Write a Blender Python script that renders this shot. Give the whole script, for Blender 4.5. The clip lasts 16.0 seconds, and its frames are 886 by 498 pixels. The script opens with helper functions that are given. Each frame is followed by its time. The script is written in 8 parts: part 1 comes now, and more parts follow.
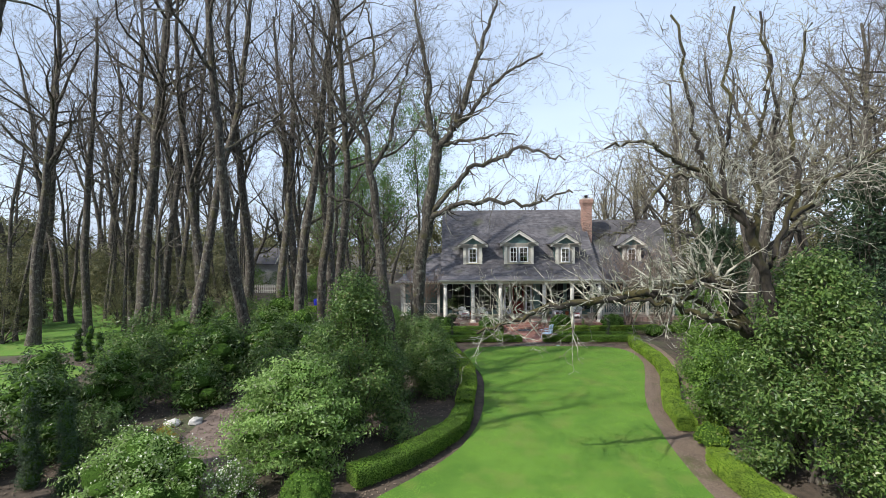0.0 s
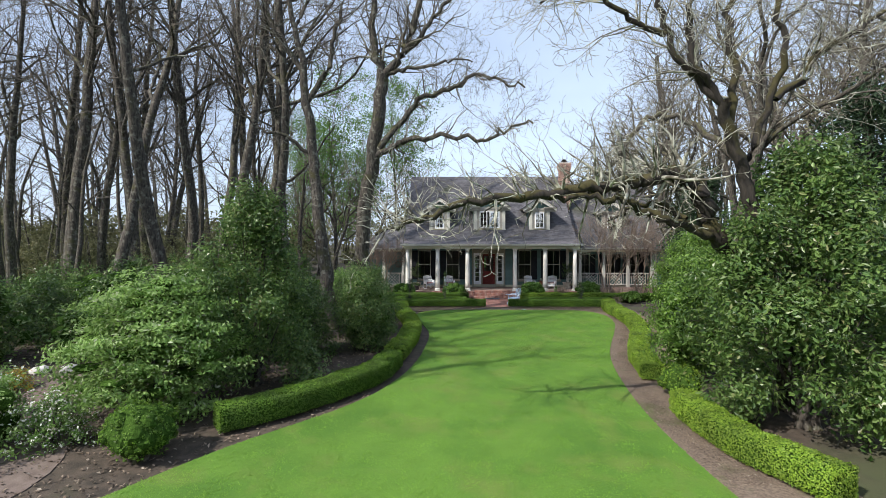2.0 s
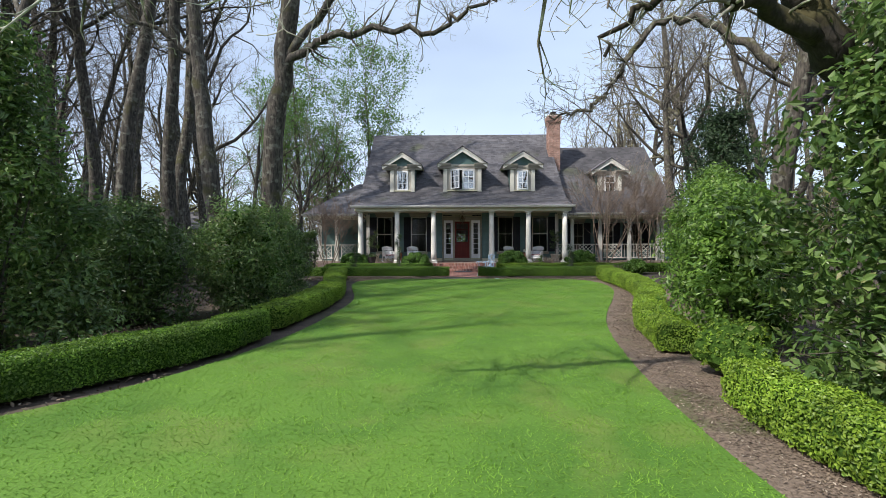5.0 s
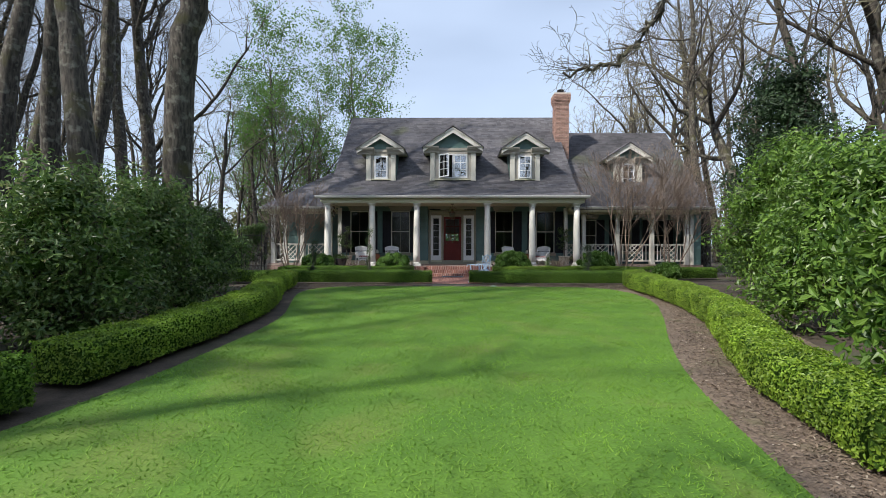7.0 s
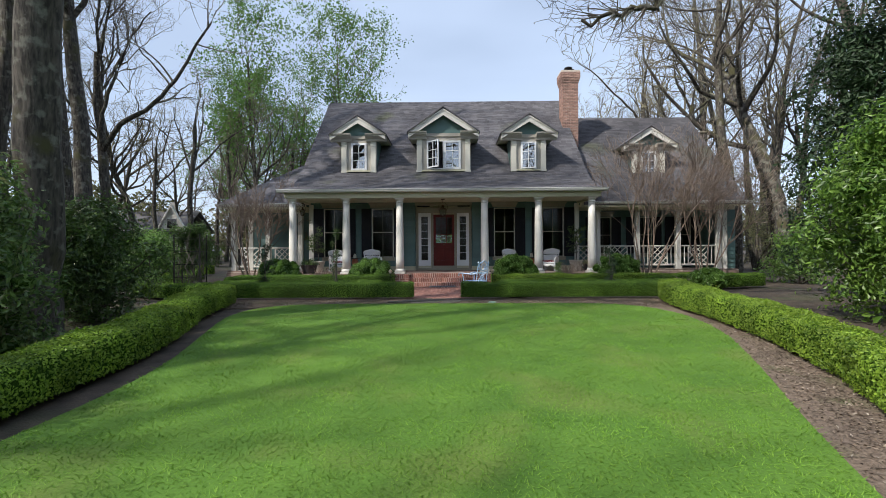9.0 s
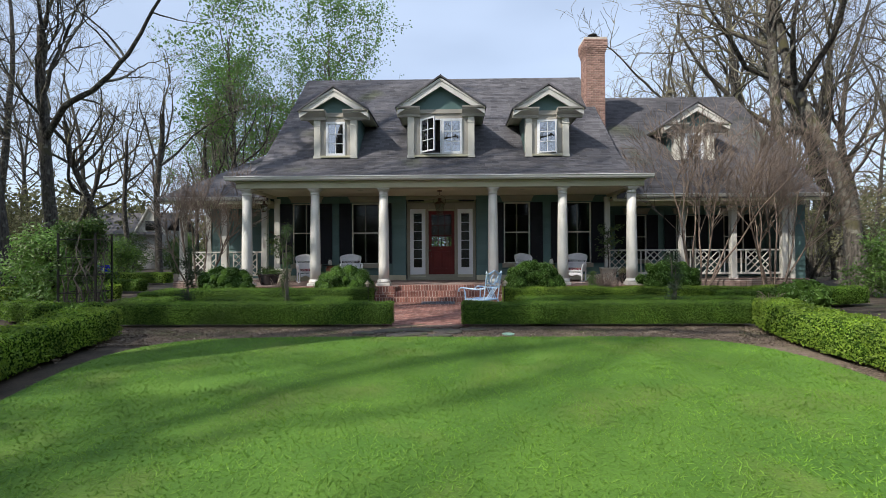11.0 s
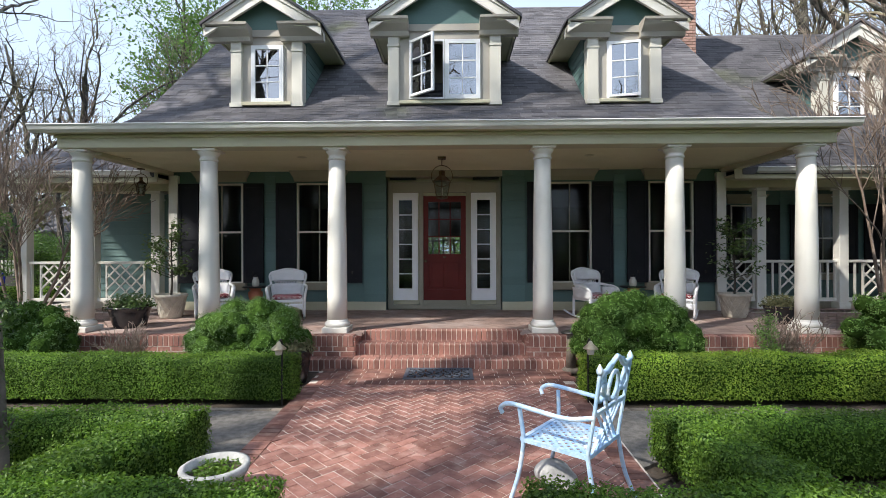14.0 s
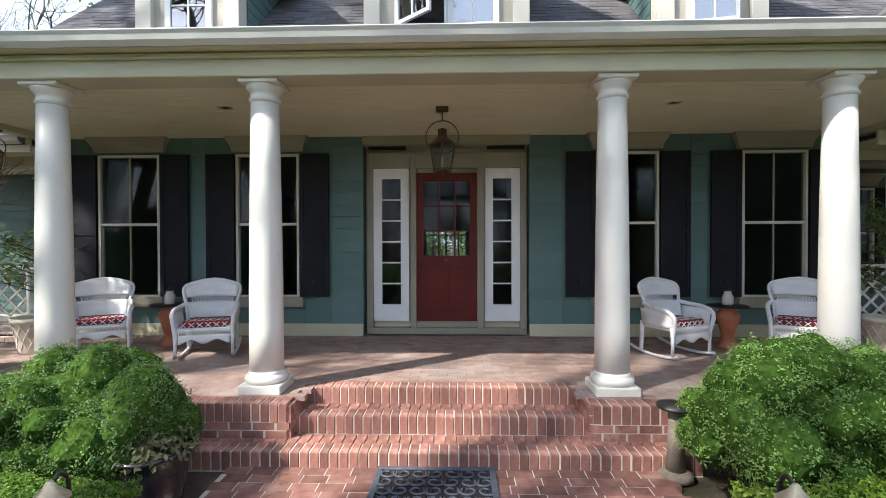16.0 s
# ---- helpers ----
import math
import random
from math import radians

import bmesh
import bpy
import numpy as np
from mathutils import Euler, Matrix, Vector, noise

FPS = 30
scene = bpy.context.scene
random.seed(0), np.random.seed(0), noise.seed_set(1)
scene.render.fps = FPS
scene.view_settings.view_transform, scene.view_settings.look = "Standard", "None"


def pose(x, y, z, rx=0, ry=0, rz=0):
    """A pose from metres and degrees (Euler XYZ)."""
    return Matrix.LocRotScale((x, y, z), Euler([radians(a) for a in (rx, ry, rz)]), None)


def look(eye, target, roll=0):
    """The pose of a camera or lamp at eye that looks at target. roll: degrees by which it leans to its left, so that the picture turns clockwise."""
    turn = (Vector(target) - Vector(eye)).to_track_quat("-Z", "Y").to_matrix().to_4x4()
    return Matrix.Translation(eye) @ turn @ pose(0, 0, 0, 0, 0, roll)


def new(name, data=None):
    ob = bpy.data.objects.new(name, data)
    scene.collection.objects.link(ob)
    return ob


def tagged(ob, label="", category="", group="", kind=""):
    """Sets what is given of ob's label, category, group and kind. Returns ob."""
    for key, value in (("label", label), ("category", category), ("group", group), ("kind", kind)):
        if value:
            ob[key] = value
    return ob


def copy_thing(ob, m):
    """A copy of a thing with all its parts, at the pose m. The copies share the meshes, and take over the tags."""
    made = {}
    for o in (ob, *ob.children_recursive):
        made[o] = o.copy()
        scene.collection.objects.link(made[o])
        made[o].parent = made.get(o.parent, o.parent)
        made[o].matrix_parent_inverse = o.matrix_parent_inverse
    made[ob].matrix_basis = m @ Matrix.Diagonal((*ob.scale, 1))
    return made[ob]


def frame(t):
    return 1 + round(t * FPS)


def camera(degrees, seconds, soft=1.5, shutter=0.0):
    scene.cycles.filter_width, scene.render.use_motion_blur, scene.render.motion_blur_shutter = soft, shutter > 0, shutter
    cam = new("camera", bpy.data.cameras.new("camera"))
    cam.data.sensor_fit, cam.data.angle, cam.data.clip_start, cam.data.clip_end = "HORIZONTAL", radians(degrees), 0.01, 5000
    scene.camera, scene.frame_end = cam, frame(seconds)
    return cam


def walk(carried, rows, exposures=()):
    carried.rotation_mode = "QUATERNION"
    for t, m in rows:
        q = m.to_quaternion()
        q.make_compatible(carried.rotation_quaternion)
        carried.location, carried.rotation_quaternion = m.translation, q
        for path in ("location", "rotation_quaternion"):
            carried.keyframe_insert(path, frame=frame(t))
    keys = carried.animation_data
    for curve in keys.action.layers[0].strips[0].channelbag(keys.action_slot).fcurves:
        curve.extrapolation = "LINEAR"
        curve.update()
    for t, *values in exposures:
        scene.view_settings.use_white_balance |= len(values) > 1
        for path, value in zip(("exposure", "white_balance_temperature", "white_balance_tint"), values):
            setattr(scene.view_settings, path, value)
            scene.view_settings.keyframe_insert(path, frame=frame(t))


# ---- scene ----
cam = camera(85.37, 16.0, soft=0.5)
PATH = [
    (0.0, -4.978, -36.822, 6.827, 1.681, -0.985, 0.455),
    (0.5, -4.434, -36.071, 5.935, 1.536, -1.087, 0.356),
    (1.0, -3.857, -35.348, 5.159, 1.428, -1.020, 0.224),
    (1.5, -3.256, -34.603, 4.510, 1.372, -0.863, 0.084),
    (2.0, -2.648, -33.806, 3.947, 1.275, -0.794, 0.026),
    (2.5, -2.118, -32.955, 3.456, 1.212, -0.722, -0.015),
    (3.0, -1.642, -31.993, 2.977, 1.173, -0.697, -0.143),
    (3.5, -1.239, -30.963, 2.557, 1.188, -0.660, -0.091),
    (4.0, -0.935, -29.896, 2.199, 1.168, -0.707, 0.099),
    (4.5, -0.729, -28.817, 1.899, 1.198, -0.778, 0.208),
    (7.0, -0.055, -22.580, 1.414, 0.918, -0.198, -0.147),
    (7.5, 0.053, -21.607, 1.444, 0.833, -0.244, 0.009),
    (8.0, 0.154, -20.670, 1.486, 0.794, -0.238, 0.147),
    (8.5, 0.236, -19.714, 1.515, 0.799, -0.235, 0.231),
    (9.0, 0.315, -18.769, 1.526, 0.842, -0.118, 0.325),
    (11.5, 0.457, -13.386, 1.521, 1.286, 0.457, 0.265),
    (12.0, 0.383, -12.235, 1.617, 1.344, 0.339, 0.265),
    (12.5, 0.323, -11.057, 1.695, 1.303, 0.249, 0.241),
    (13.0, 0.282, -9.911, 1.731, 1.352, 0.153, 0.224),
    (13.5, 0.254, -8.734, 1.786, 1.285, 0.152, 0.194),
    (14.0, 0.237, -7.624, 1.844, 1.273, 0.107, 0.161),
    (14.5, 0.233, -6.651, 1.870, 1.253, 0.097, 0.133),
    (15.0, 0.225, -5.842, 1.898, 1.354, -0.116, 0.184),
    (15.5, 0.205, -5.105, 1.921, 1.531, -0.399, 0.155),
    (16.0, 0.197, -4.443, 1.941, 1.681, -0.657, 0.150),
]
walk(cam, [(t, pose(x, y, z, 90 + pitch, roll, yaw)) for t, x, y, z, yaw, pitch, roll in PATH],
     exposures=[(0.0, 0.25), (4.5, 0.25), (8.0, 0.12), (12.0, 0.2), (13.0, 0.42), (14.0, 0.7), (16.0, 1.18)])

# ---- light ----
SUN_TO = Vector((-0.85, -0.64, 1.0)).normalized()
world = bpy.data.worlds.new("world")
scene.world = world
world.use_nodes = True
wn = world.node_tree
sky = wn.nodes.new("ShaderNodeTexSky")
sky.sky_type = "NISHITA"
sky.sun_disc = False
sky.sun_elevation = math.asin(SUN_TO.z)
sky.sun_rotation = math.atan2(SUN_TO.x, SUN_TO.y)
sky.air_density, sky.dust_density, sky.ozone_density = 1.0, 2.2, 1.0
geo = wn.nodes.new("ShaderNodeTexCoord")
stretch = wn.nodes.new("ShaderNodeMapping")
stretch.inputs["Scale"].default_value = (1.0, 1.0, 3.2)
cloud = wn.nodes.new("ShaderNodeTexNoise")
cloud.inputs["Scale"].default_value, cloud.inputs["Detail"].default_value, cloud.inputs["Roughness"].default_value = 1.0, 4, 0.5
amount = wn.nodes.new("ShaderNodeMapRange")
amount.inputs["From Min"].default_value, amount.inputs["From Max"].default_value = 0.38, 0.72
amount.inputs["To Min"].default_value, amount.inputs["To Max"].default_value = 0.42, 0.66
veil = wn.nodes.new("ShaderNodeMix")
veil.data_type = "RGBA"
veil.inputs["B"].default_value = (9.6, 11.5, 14.9, 1)
wn.links.new(geo.outputs["Generated"], stretch.inputs[0])
wn.links.new(stretch.outputs[0], cloud.inputs["Vector"])
wn.links.new(cloud.outputs["Fac"], amount.inputs["Value"])
wn.links.new(amount.outputs[0], veil.inputs["Factor"])
wn.links.new(sky.outputs[0], veil.inputs["A"])
wn.links.new(veil.outputs["Result"], wn.nodes["Background"].inputs[0])
wn.nodes["Background"].inputs[1].default_value = 0.1
sun_data = bpy.data.lights.new("sun", "SUN")
sun_data.energy, sun_data.angle, sun_data.color = 5.0, radians(0.8), (1.0, 0.95, 0.87)
sun = new("sun", sun_data)
sun.matrix_world = look(SUN_TO * 80, (0, 0, 0))


# ---- mesh helpers ----
def gz(x, y):
    """Height of the garden's ground, falling gently away from the house."""
    return float(np.interp(-y, (3, 5.3, 6.5, 9, 14, 23, 45), (0.05, 0.09, 0.07, -0.03, -0.2, -0.45, -0.7)))


def link_mesh(name, me, material, parent=None, label="", kind=""):
    ob = new(name, me)
    if material is not None and not me.materials:
        me.materials.append(material)
    if parent is not None:
        ob.parent = parent
    return tagged(ob, label=label, kind=kind)


def part(name, bm, material, parent=None, label="", smooth=False):
    me = bpy.data.meshes.new(name)
    bm.normal_update()
    bm.to_mesh(me)
    bm.free()
    if smooth:
        me.polygons.foreach_set("use_smooth", [True] * len(me.polygons))
    return link_mesh(name, me, material, parent, label)


def np_mesh(name, verts, faces, smooth=False):
    """A mesh from an array of vertices and an array of faces with equally many corners."""
    verts, faces = np.asarray(verts, np.float32), np.asarray(faces, np.int32)
    me = bpy.data.meshes.new(name)
    n, k = faces.shape
    me.vertices.add(len(verts))
    me.vertices.foreach_set("co", verts.ravel())
    me.loops.add(n * k)
    me.loops.foreach_set("vertex_index", faces.ravel())
    me.polygons.add(n)
    me.polygons.foreach_set("loop_start", np.arange(0, n * k, k, dtype=np.int32))
    me.polygons.foreach_set("loop_total", np.full(n, k, np.int32))
    me.polygons.foreach_set("use_smooth", np.full(n, bool(smooth)))
    me.update(calc_edges=True)
    return me


def empty(name, label, category, loc=(0, 0, 0), rz=0.0, group="", kind=""):
    ob = new(name)
    ob.empty_display_size = 0.2
    ob.matrix_basis = pose(*loc, 0, 0, rz)
    return tagged(ob, label, category, group, kind)


def add_box(bm, x0, x1, y0, y1, z0, z1, m=None):
    vs = [bm.verts.new((x, y, z)) for x in (x0, x1) for y in (y0, y1) for z in (z0, z1)]
    if m is not None:
        for v in vs:
            v.co = m @ v.co
    for f in ((0, 1, 3, 2), (4, 6, 7, 5), (0, 4, 5, 1), (2, 3, 7, 6), (0, 2, 6, 4), (1, 5, 7, 3)):
        bm.faces.new([vs[i] for i in f])
    return vs


def box(x0, x1, y0, y1, z0, z1, bevel=0.0):
    bm = bmesh.new()
    add_box(bm, min(x0, x1), max(x0, x1), min(y0, y1), max(y0, y1), min(z0, z1), max(z0, z1))
    if bevel:
        bmesh.ops.bevel(bm, geom=bm.edges[:], offset=bevel, segments=1, affect="EDGES")
    return bm


def add_bar(bm, a, b, w, d, up=(0, 0, 1)):
    """A straight bar of section w x d from a to b."""
    a, b = Vector(a), Vector(b)
    t = (b - a).normalized()
    s = t.cross(Vector(up))
    s = s.normalized() if s.length > 1e-5 else Vector((1, 0, 0))
    u = s.cross(t)
    vs = [bm.verts.new(p + s * (w / 2 * i) + u * (d / 2 * j)) for p in (a, b) for i, j in ((-1, -1), (1, -1), (1, 1), (-1, 1))]
    for f in ((3, 2, 1, 0), (4, 5, 6, 7), (0, 1, 5, 4), (1, 2, 6, 5), (2, 3, 7, 6), (3, 0, 4, 7)):
        bm.faces.new([vs[i] for i in f])


def bar(a, b, w, d, up=(0, 0, 1)):
    bm = bmesh.new()
    add_bar(bm, a, b, w, d, up)
    return bm


def add_lathe(bm, prof, n=24, at=(0, 0, 0), cap=True):
    """Turned shape: prof is rows of (radius, height)."""
    rings = []
    for r, z in prof:
        rings.append([bm.verts.new((at[0] + r * math.cos(2 * math.pi * i / n), at[1] + r * math.sin(2 * math.pi * i / n), at[2] + z)) for i in range(n)])
    for a, b in zip(rings, rings[1:]):
        for i in range(n):
            bm.faces.new((a[i], a[(i + 1) % n], b[(i + 1) % n], b[i]))
    if cap:
        bm.faces.new(rings[0][::-1])
        bm.faces.new(rings[-1])


def lathe(prof, n=24, at=(0, 0, 0), cap=True):
    bm = bmesh.new()
    add_lathe(bm, prof, n, at, cap)
    return bm


def tube_arrays(paths, sides=5):
    """Tapered tubes along polylines: arrays of vertices and quads. Each path is (points, radii)."""
    V, F, base = [], [], 0
    ang = np.linspace(0, 2 * np.pi, sides, endpoint=False)
    ca, sa = np.cos(ang), np.sin(ang)
    for pts, rad in paths:
        p = np.asarray(pts, float)
        k = len(p)
        t = np.gradient(p, axis=0)
        t /= np.linalg.norm(t, axis=1)[:, None] + 1e-9
        ref = np.where(np.abs(t[:, 2:3]) > 0.9, np.array([[1.0, 0, 0]]), np.array([[0, 0, 1.0]]))
        s = np.cross(t, ref)
        s /= np.linalg.norm(s, axis=1)[:, None] + 1e-9
        u = np.cross(s, t)
        r = np.asarray(rad, float)[:, None, None]
        ring = p[:, None, :] + r * (s[:, None, :] * ca[None, :, None] + u[:, None, :] * sa[None, :, None])
        V.append(ring.reshape(-1, 3))
        i = np.arange(sides)
        j = (i + 1) % sides
        for q in range(k - 1):
            o = base + q * sides
            F.append(np.stack([o + i, o + j, o + sides + j, o + sides + i], 1))
        base += k * sides
    return np.concatenate(V), np.concatenate(F)


def tube_mesh(name, paths, sides=5):
    v, f = tube_arrays(paths, sides)
    return np_mesh(name, v, f, smooth=True)


def leaf_mesh(name, centres, normals, length, width, rng, fold=0.25, droop=0.0):
    """Many small pointed leaves, each of two folded quads, facing about along the given normals."""
    n = len(centres)
    c = np.asarray(centres, float)
    nn = np.asarray(normals, float) + rng.normal(0, 0.55, (n, 3))
    nn /= np.linalg.norm(nn, axis=1)[:, None] + 1e-9
    d = rng.normal(0, 1, (n, 3))
    d[:, 2] -= droop
    d -= (d * nn).sum(1)[:, None] * nn
    d /= np.linalg.norm(d, axis=1)[:, None] + 1e-9
    s = np.cross(nn, d)
    L = length * rng.uniform(0.65, 1.25, n)[:, None]
    W = width * rng.uniform(0.7, 1.2, n)[:, None]
    tip, root = c + d * L * 0.5, c - d * L * 0.5
    mid = c + d * L * 0.05
    a = mid + s * W * 0.5 + nn * W * fold
    b = mid - s * W * 0.5 + nn * W * fold
    V = np.stack([root, a, tip, b], 1).reshape(-1, 3)
    o = np.arange(n)[:, None] * 4
    F = np.concatenate([o + np.array([[0, 1, 2]]), o + np.array([[0, 2, 3]])], 1).reshape(-1, 3)
    return np_mesh(name, V, F)


# ---- materials ----
def nodes_of(name):
    m = bpy.data.materials.new(name)
    m.use_nodes = True
    nt = m.node_tree
    return m, nt, nt.nodes["Principled BSDF"], nt.nodes["Material Output"]


def mat(name, c1, c2, scale=6.0, rough=0.6, bump=0.0, bscale=60.0, metal=0.0, rand=0.0, island=0.0, fine=0.12, spec=0.5, stretch=(1, 1, 1), c3=None, c3scale=1.5, c3at=0.6):
    """A surface whose colour wanders between c1 and c2, with a second colour in patches, fine grain and relief."""
    m, nt, bsdf, out = nodes_of(name)
    N, Lk = nt.nodes.new, nt.links.new
    tc = N("ShaderNodeTexCoord")
    mp = N("ShaderNodeMapping")
    mp.inputs["Scale"].default_value = stretch
    Lk(tc.outputs["Object"], mp.inputs[0])
    n1 = N("ShaderNodeTexNoise")
    n1.inputs["Scale"].default_value, n1.inputs["Detail"].default_value = scale, 5
    Lk(mp.outputs[0], n1.inputs["Vector"])
    r1 = N("ShaderNodeValToRGB")
    r1.color_ramp.elements[0].position, r1.color_ramp.elements[1].position = 0.35, 0.65
    r1.color_ramp.elements[0].color, r1.color_ramp.elements[1].color = (*c1, 1), (*c2, 1)
    Lk(n1.outputs["Fac"], r1.inputs[0])
    col = r1.outputs[0]
    if c3 is not None:
        n3 = N("ShaderNodeTexNoise")
        n3.inputs["Scale"].default_value, n3.inputs["Detail"].default_value = c3scale, 6
        Lk(tc.outputs["Object"], n3.inputs["Vector"])
        r3 = N("ShaderNodeMapRange")
        r3.inputs["From Min"].default_value, r3.inputs["From Max"].default_value = c3at - 0.06, c3at + 0.1
        Lk(n3.outputs["Fac"], r3.inputs["Value"])
        mx = N("ShaderNodeMix")
        mx.data_type = "RGBA"
        Lk(r3.outputs[0], mx.inputs["Factor"])
        Lk(col, mx.inputs["A"])
        mx.inputs["B"].default_value = (*c3, 1)
        col = mx.outputs["Result"]
    n2 = N("ShaderNodeTexNoise")
    n2.inputs["Scale"].default_value, n2.inputs["Detail"].default_value = bscale, 4
    Lk(mp.outputs[0], n2.inputs["Vector"])
    val = N("ShaderNodeMapRange")
    val.inputs["To Min"].default_value, val.inputs["To Max"].default_value = 1 - 2 * fine, 1 + 2 * fine
    Lk(n2.outputs["Fac"], val.inputs["Value"])
    v = val.outputs[0]
    for amount, node, sock in ((rand, "ShaderNodeObjectInfo", "Random"), (island, "ShaderNodeNewGeometry", "Random Per Island")):
        if amount:
            src = N(node)
            mr = N("ShaderNodeMapRange")
            mr.inputs["To Min"].default_value, mr.inputs["To Max"].default_value = 1 - amount, 1 + amount
            Lk(src.outputs[sock], mr.inputs["Value"])
            mul = N("ShaderNodeMath")
            mul.operation = "MULTIPLY"
            Lk(v, mul.inputs[0])
            Lk(mr.outputs[0], mul.inputs[1])
            v = mul.outputs[0]
    hsv = N("ShaderNodeHueSaturation")
    Lk(col, hsv.inputs["Color"])
    Lk(v, hsv.inputs["Value"])
    Lk(hsv.outputs[0], bsdf.inputs["Base Color"])
    bsdf.inputs["Roughness"].default_value, bsdf.inputs["Metallic"].default_value = rough, metal
    bsdf.inputs["Specular IOR Level"].default_value = spec
    if bump:
        bp = N("ShaderNodeBump")
        bp.inputs["Strength"].default_value, bp.inputs["Distance"].default_value = bump, 0.01
        Lk(n2.outputs["Fac"], bp.inputs["Height"])
        Lk(bp.outputs[0], bsdf.inputs["Normal"])
    return m


def leaf_mat(name, c1, c2, rough=0.45, through_light=0.35, c3=None, vary=0.35):
    """Leaves that differ from one to the next and let some light through."""
    m, nt, bsdf, out = nodes_of(name)
    N, Lk = nt.nodes.new, nt.links.new
    g = N("ShaderNodeNewGeometry")
    r = N("ShaderNodeValToRGB")
    r.color_ramp.elements[0].color, r.color_ramp.elements[1].color = (*c1, 1), (*c2, 1)
    if c3 is not None:
        e = r.color_ramp.elements.new(0.93)
        e.color = (*c2, 1)
        r.color_ramp.elements[2].color = (*c3, 1)
    Lk(g.outputs["Random Per Island"], r.inputs[0])
    tc = N("ShaderNodeTexCoord")
    n1 = N("ShaderNodeTexNoise")
    n1.inputs["Scale"].default_value = 1.7
    Lk(tc.outputs["Object"], n1.inputs["Vector"])
    mr = N("ShaderNodeMapRange")
    mr.inputs["From Min"].default_value, mr.inputs["From Max"].default_value = 0.3, 0.7
    mr.inputs["To Min"].default_value, mr.inputs["To Max"].default_value = 1 - vary, 1 + vary
    Lk(n1.outputs["Fac"], mr.inputs["Value"])
    hsv = N("ShaderNodeHueSaturation")
    Lk(r.outputs[0], hsv.inputs["Color"])
    Lk(mr.outputs[0], hsv.inputs["Value"])
    Lk(hsv.outputs[0], bsdf.inputs["Base Color"])
    bsdf.inputs["Roughness"].default_value = rough
    tr = N("ShaderNodeBsdfTranslucent")
    hs2 = N("ShaderNodeHueSaturation")
    hs2.inputs["Value"].default_value = 1.4
    Lk(hsv.outputs[0], hs2.inputs["Color"])
    Lk(hs2.outputs[0], tr.inputs["Color"])
    mx = N("ShaderNodeMixShader")
    mx.inputs[0].default_value = through_light
    Lk(bsdf.outputs[0], mx.inputs[1])
    Lk(tr.outputs[0], mx.inputs[2])
    Lk(mx.outputs[0], out.inputs[0])
    return m


def bark_mat(name, c1, c2, moss, moss_amount, lichen=None):
    """Furrowed bark with moss in patches on the upper sides and pale lichen spots."""
    m, nt, bsdf, out = nodes_of(name)
    N, Lk = nt.nodes.new, nt.links.new
    tc = N("ShaderNodeTexCoord")
    mp = N("ShaderNodeMapping")
    mp.inputs["Scale"].default_value = (1, 1, 0.22)
    Lk(tc.outputs["Object"], mp.inputs[0])
    n1 = N("ShaderNodeTexNoise")
    n1.inputs["Scale"].default_value, n1.inputs["Detail"].default_value = 16, 6
    Lk(mp.outputs[0], n1.inputs["Vector"])
    r1 = N("ShaderNodeValToRGB")
    r1.color_ramp.elements[0].position, r1.color_ramp.elements[1].position = 0.35, 0.7
    r1.color_ramp.elements[0].color, r1.color_ramp.elements[1].color = (*c1, 1), (*c2, 1)
    Lk(n1.outputs["Fac"], r1.inputs[0])
    col = r1.outputs[0]
    g = N("ShaderNodeNewGeometry")
    sp = N("ShaderNodeSeparateXYZ")
    Lk(g.outputs["Normal"], sp.inputs[0])
    n2 = N("ShaderNodeTexNoise")
    n2.inputs["Scale"].default_value, n2.inputs["Detail"].default_value = 1.6, 6
    Lk(tc.outputs["Object"], n2.inputs["Vector"])
    ma = N("ShaderNodeMath")
    ma.operation = "MULTIPLY_ADD"
    ma.inputs[1].default_value = 0.22
    Lk(sp.outputs["Z"], ma.inputs[0])
    Lk(n2.outputs["Fac"], ma.inputs[2])
    mr = N("ShaderNodeMapRange")
    mr.inputs["From Min"].default_value, mr.inputs["From Max"].default_value = 0.75 - moss_amount, 0.88 - moss_amount
    Lk(ma.outputs[0], mr.inputs["Value"])
    mx = N("ShaderNodeMix")
    mx.data_type = "RGBA"
    Lk(mr.outputs[0], mx.inputs["Factor"])
    Lk(col, mx.inputs["A"])
    mx.inputs["B"].default_value = (*moss, 1)
    col = mx.outputs["Result"]
    if lichen is not None:
        n3 = N("ShaderNodeTexNoise")
        n3.inputs["Scale"].default_value, n3.inputs["Detail"].default_value = 5.0, 5
        Lk(tc.outputs["Object"], n3.inputs["Vector"])
        m3 = N("ShaderNodeMapRange")
        m3.inputs["From Min"].default_value, m3.inputs["From Max"].default_value = 0.54, 0.66
        Lk(n3.outputs["Fac"], m3.inputs["Value"])
        mx3 = N("ShaderNodeMix")
        mx3.data_type = "RGBA"
        Lk(m3.outputs[0], mx3.inputs["Factor"])
        Lk(col, mx3.inputs["A"])
        mx3.inputs["B"].default_value = (*lichen, 1)
        col = mx3.outputs["Result"]
    Lk(col, bsdf.inputs["Base Color"])
    bsdf.inputs["Roughness"].default_value = 0.9
    bp = N("ShaderNodeBump")
    bp.inputs["Strength"].default_value, bp.inputs["Distance"].default_value = 0.8, 0.03
    Lk(n1.outputs["Fac"], bp.inputs["Height"])
    Lk(bp.outputs[0], bsdf.inputs["Normal"])
    return m


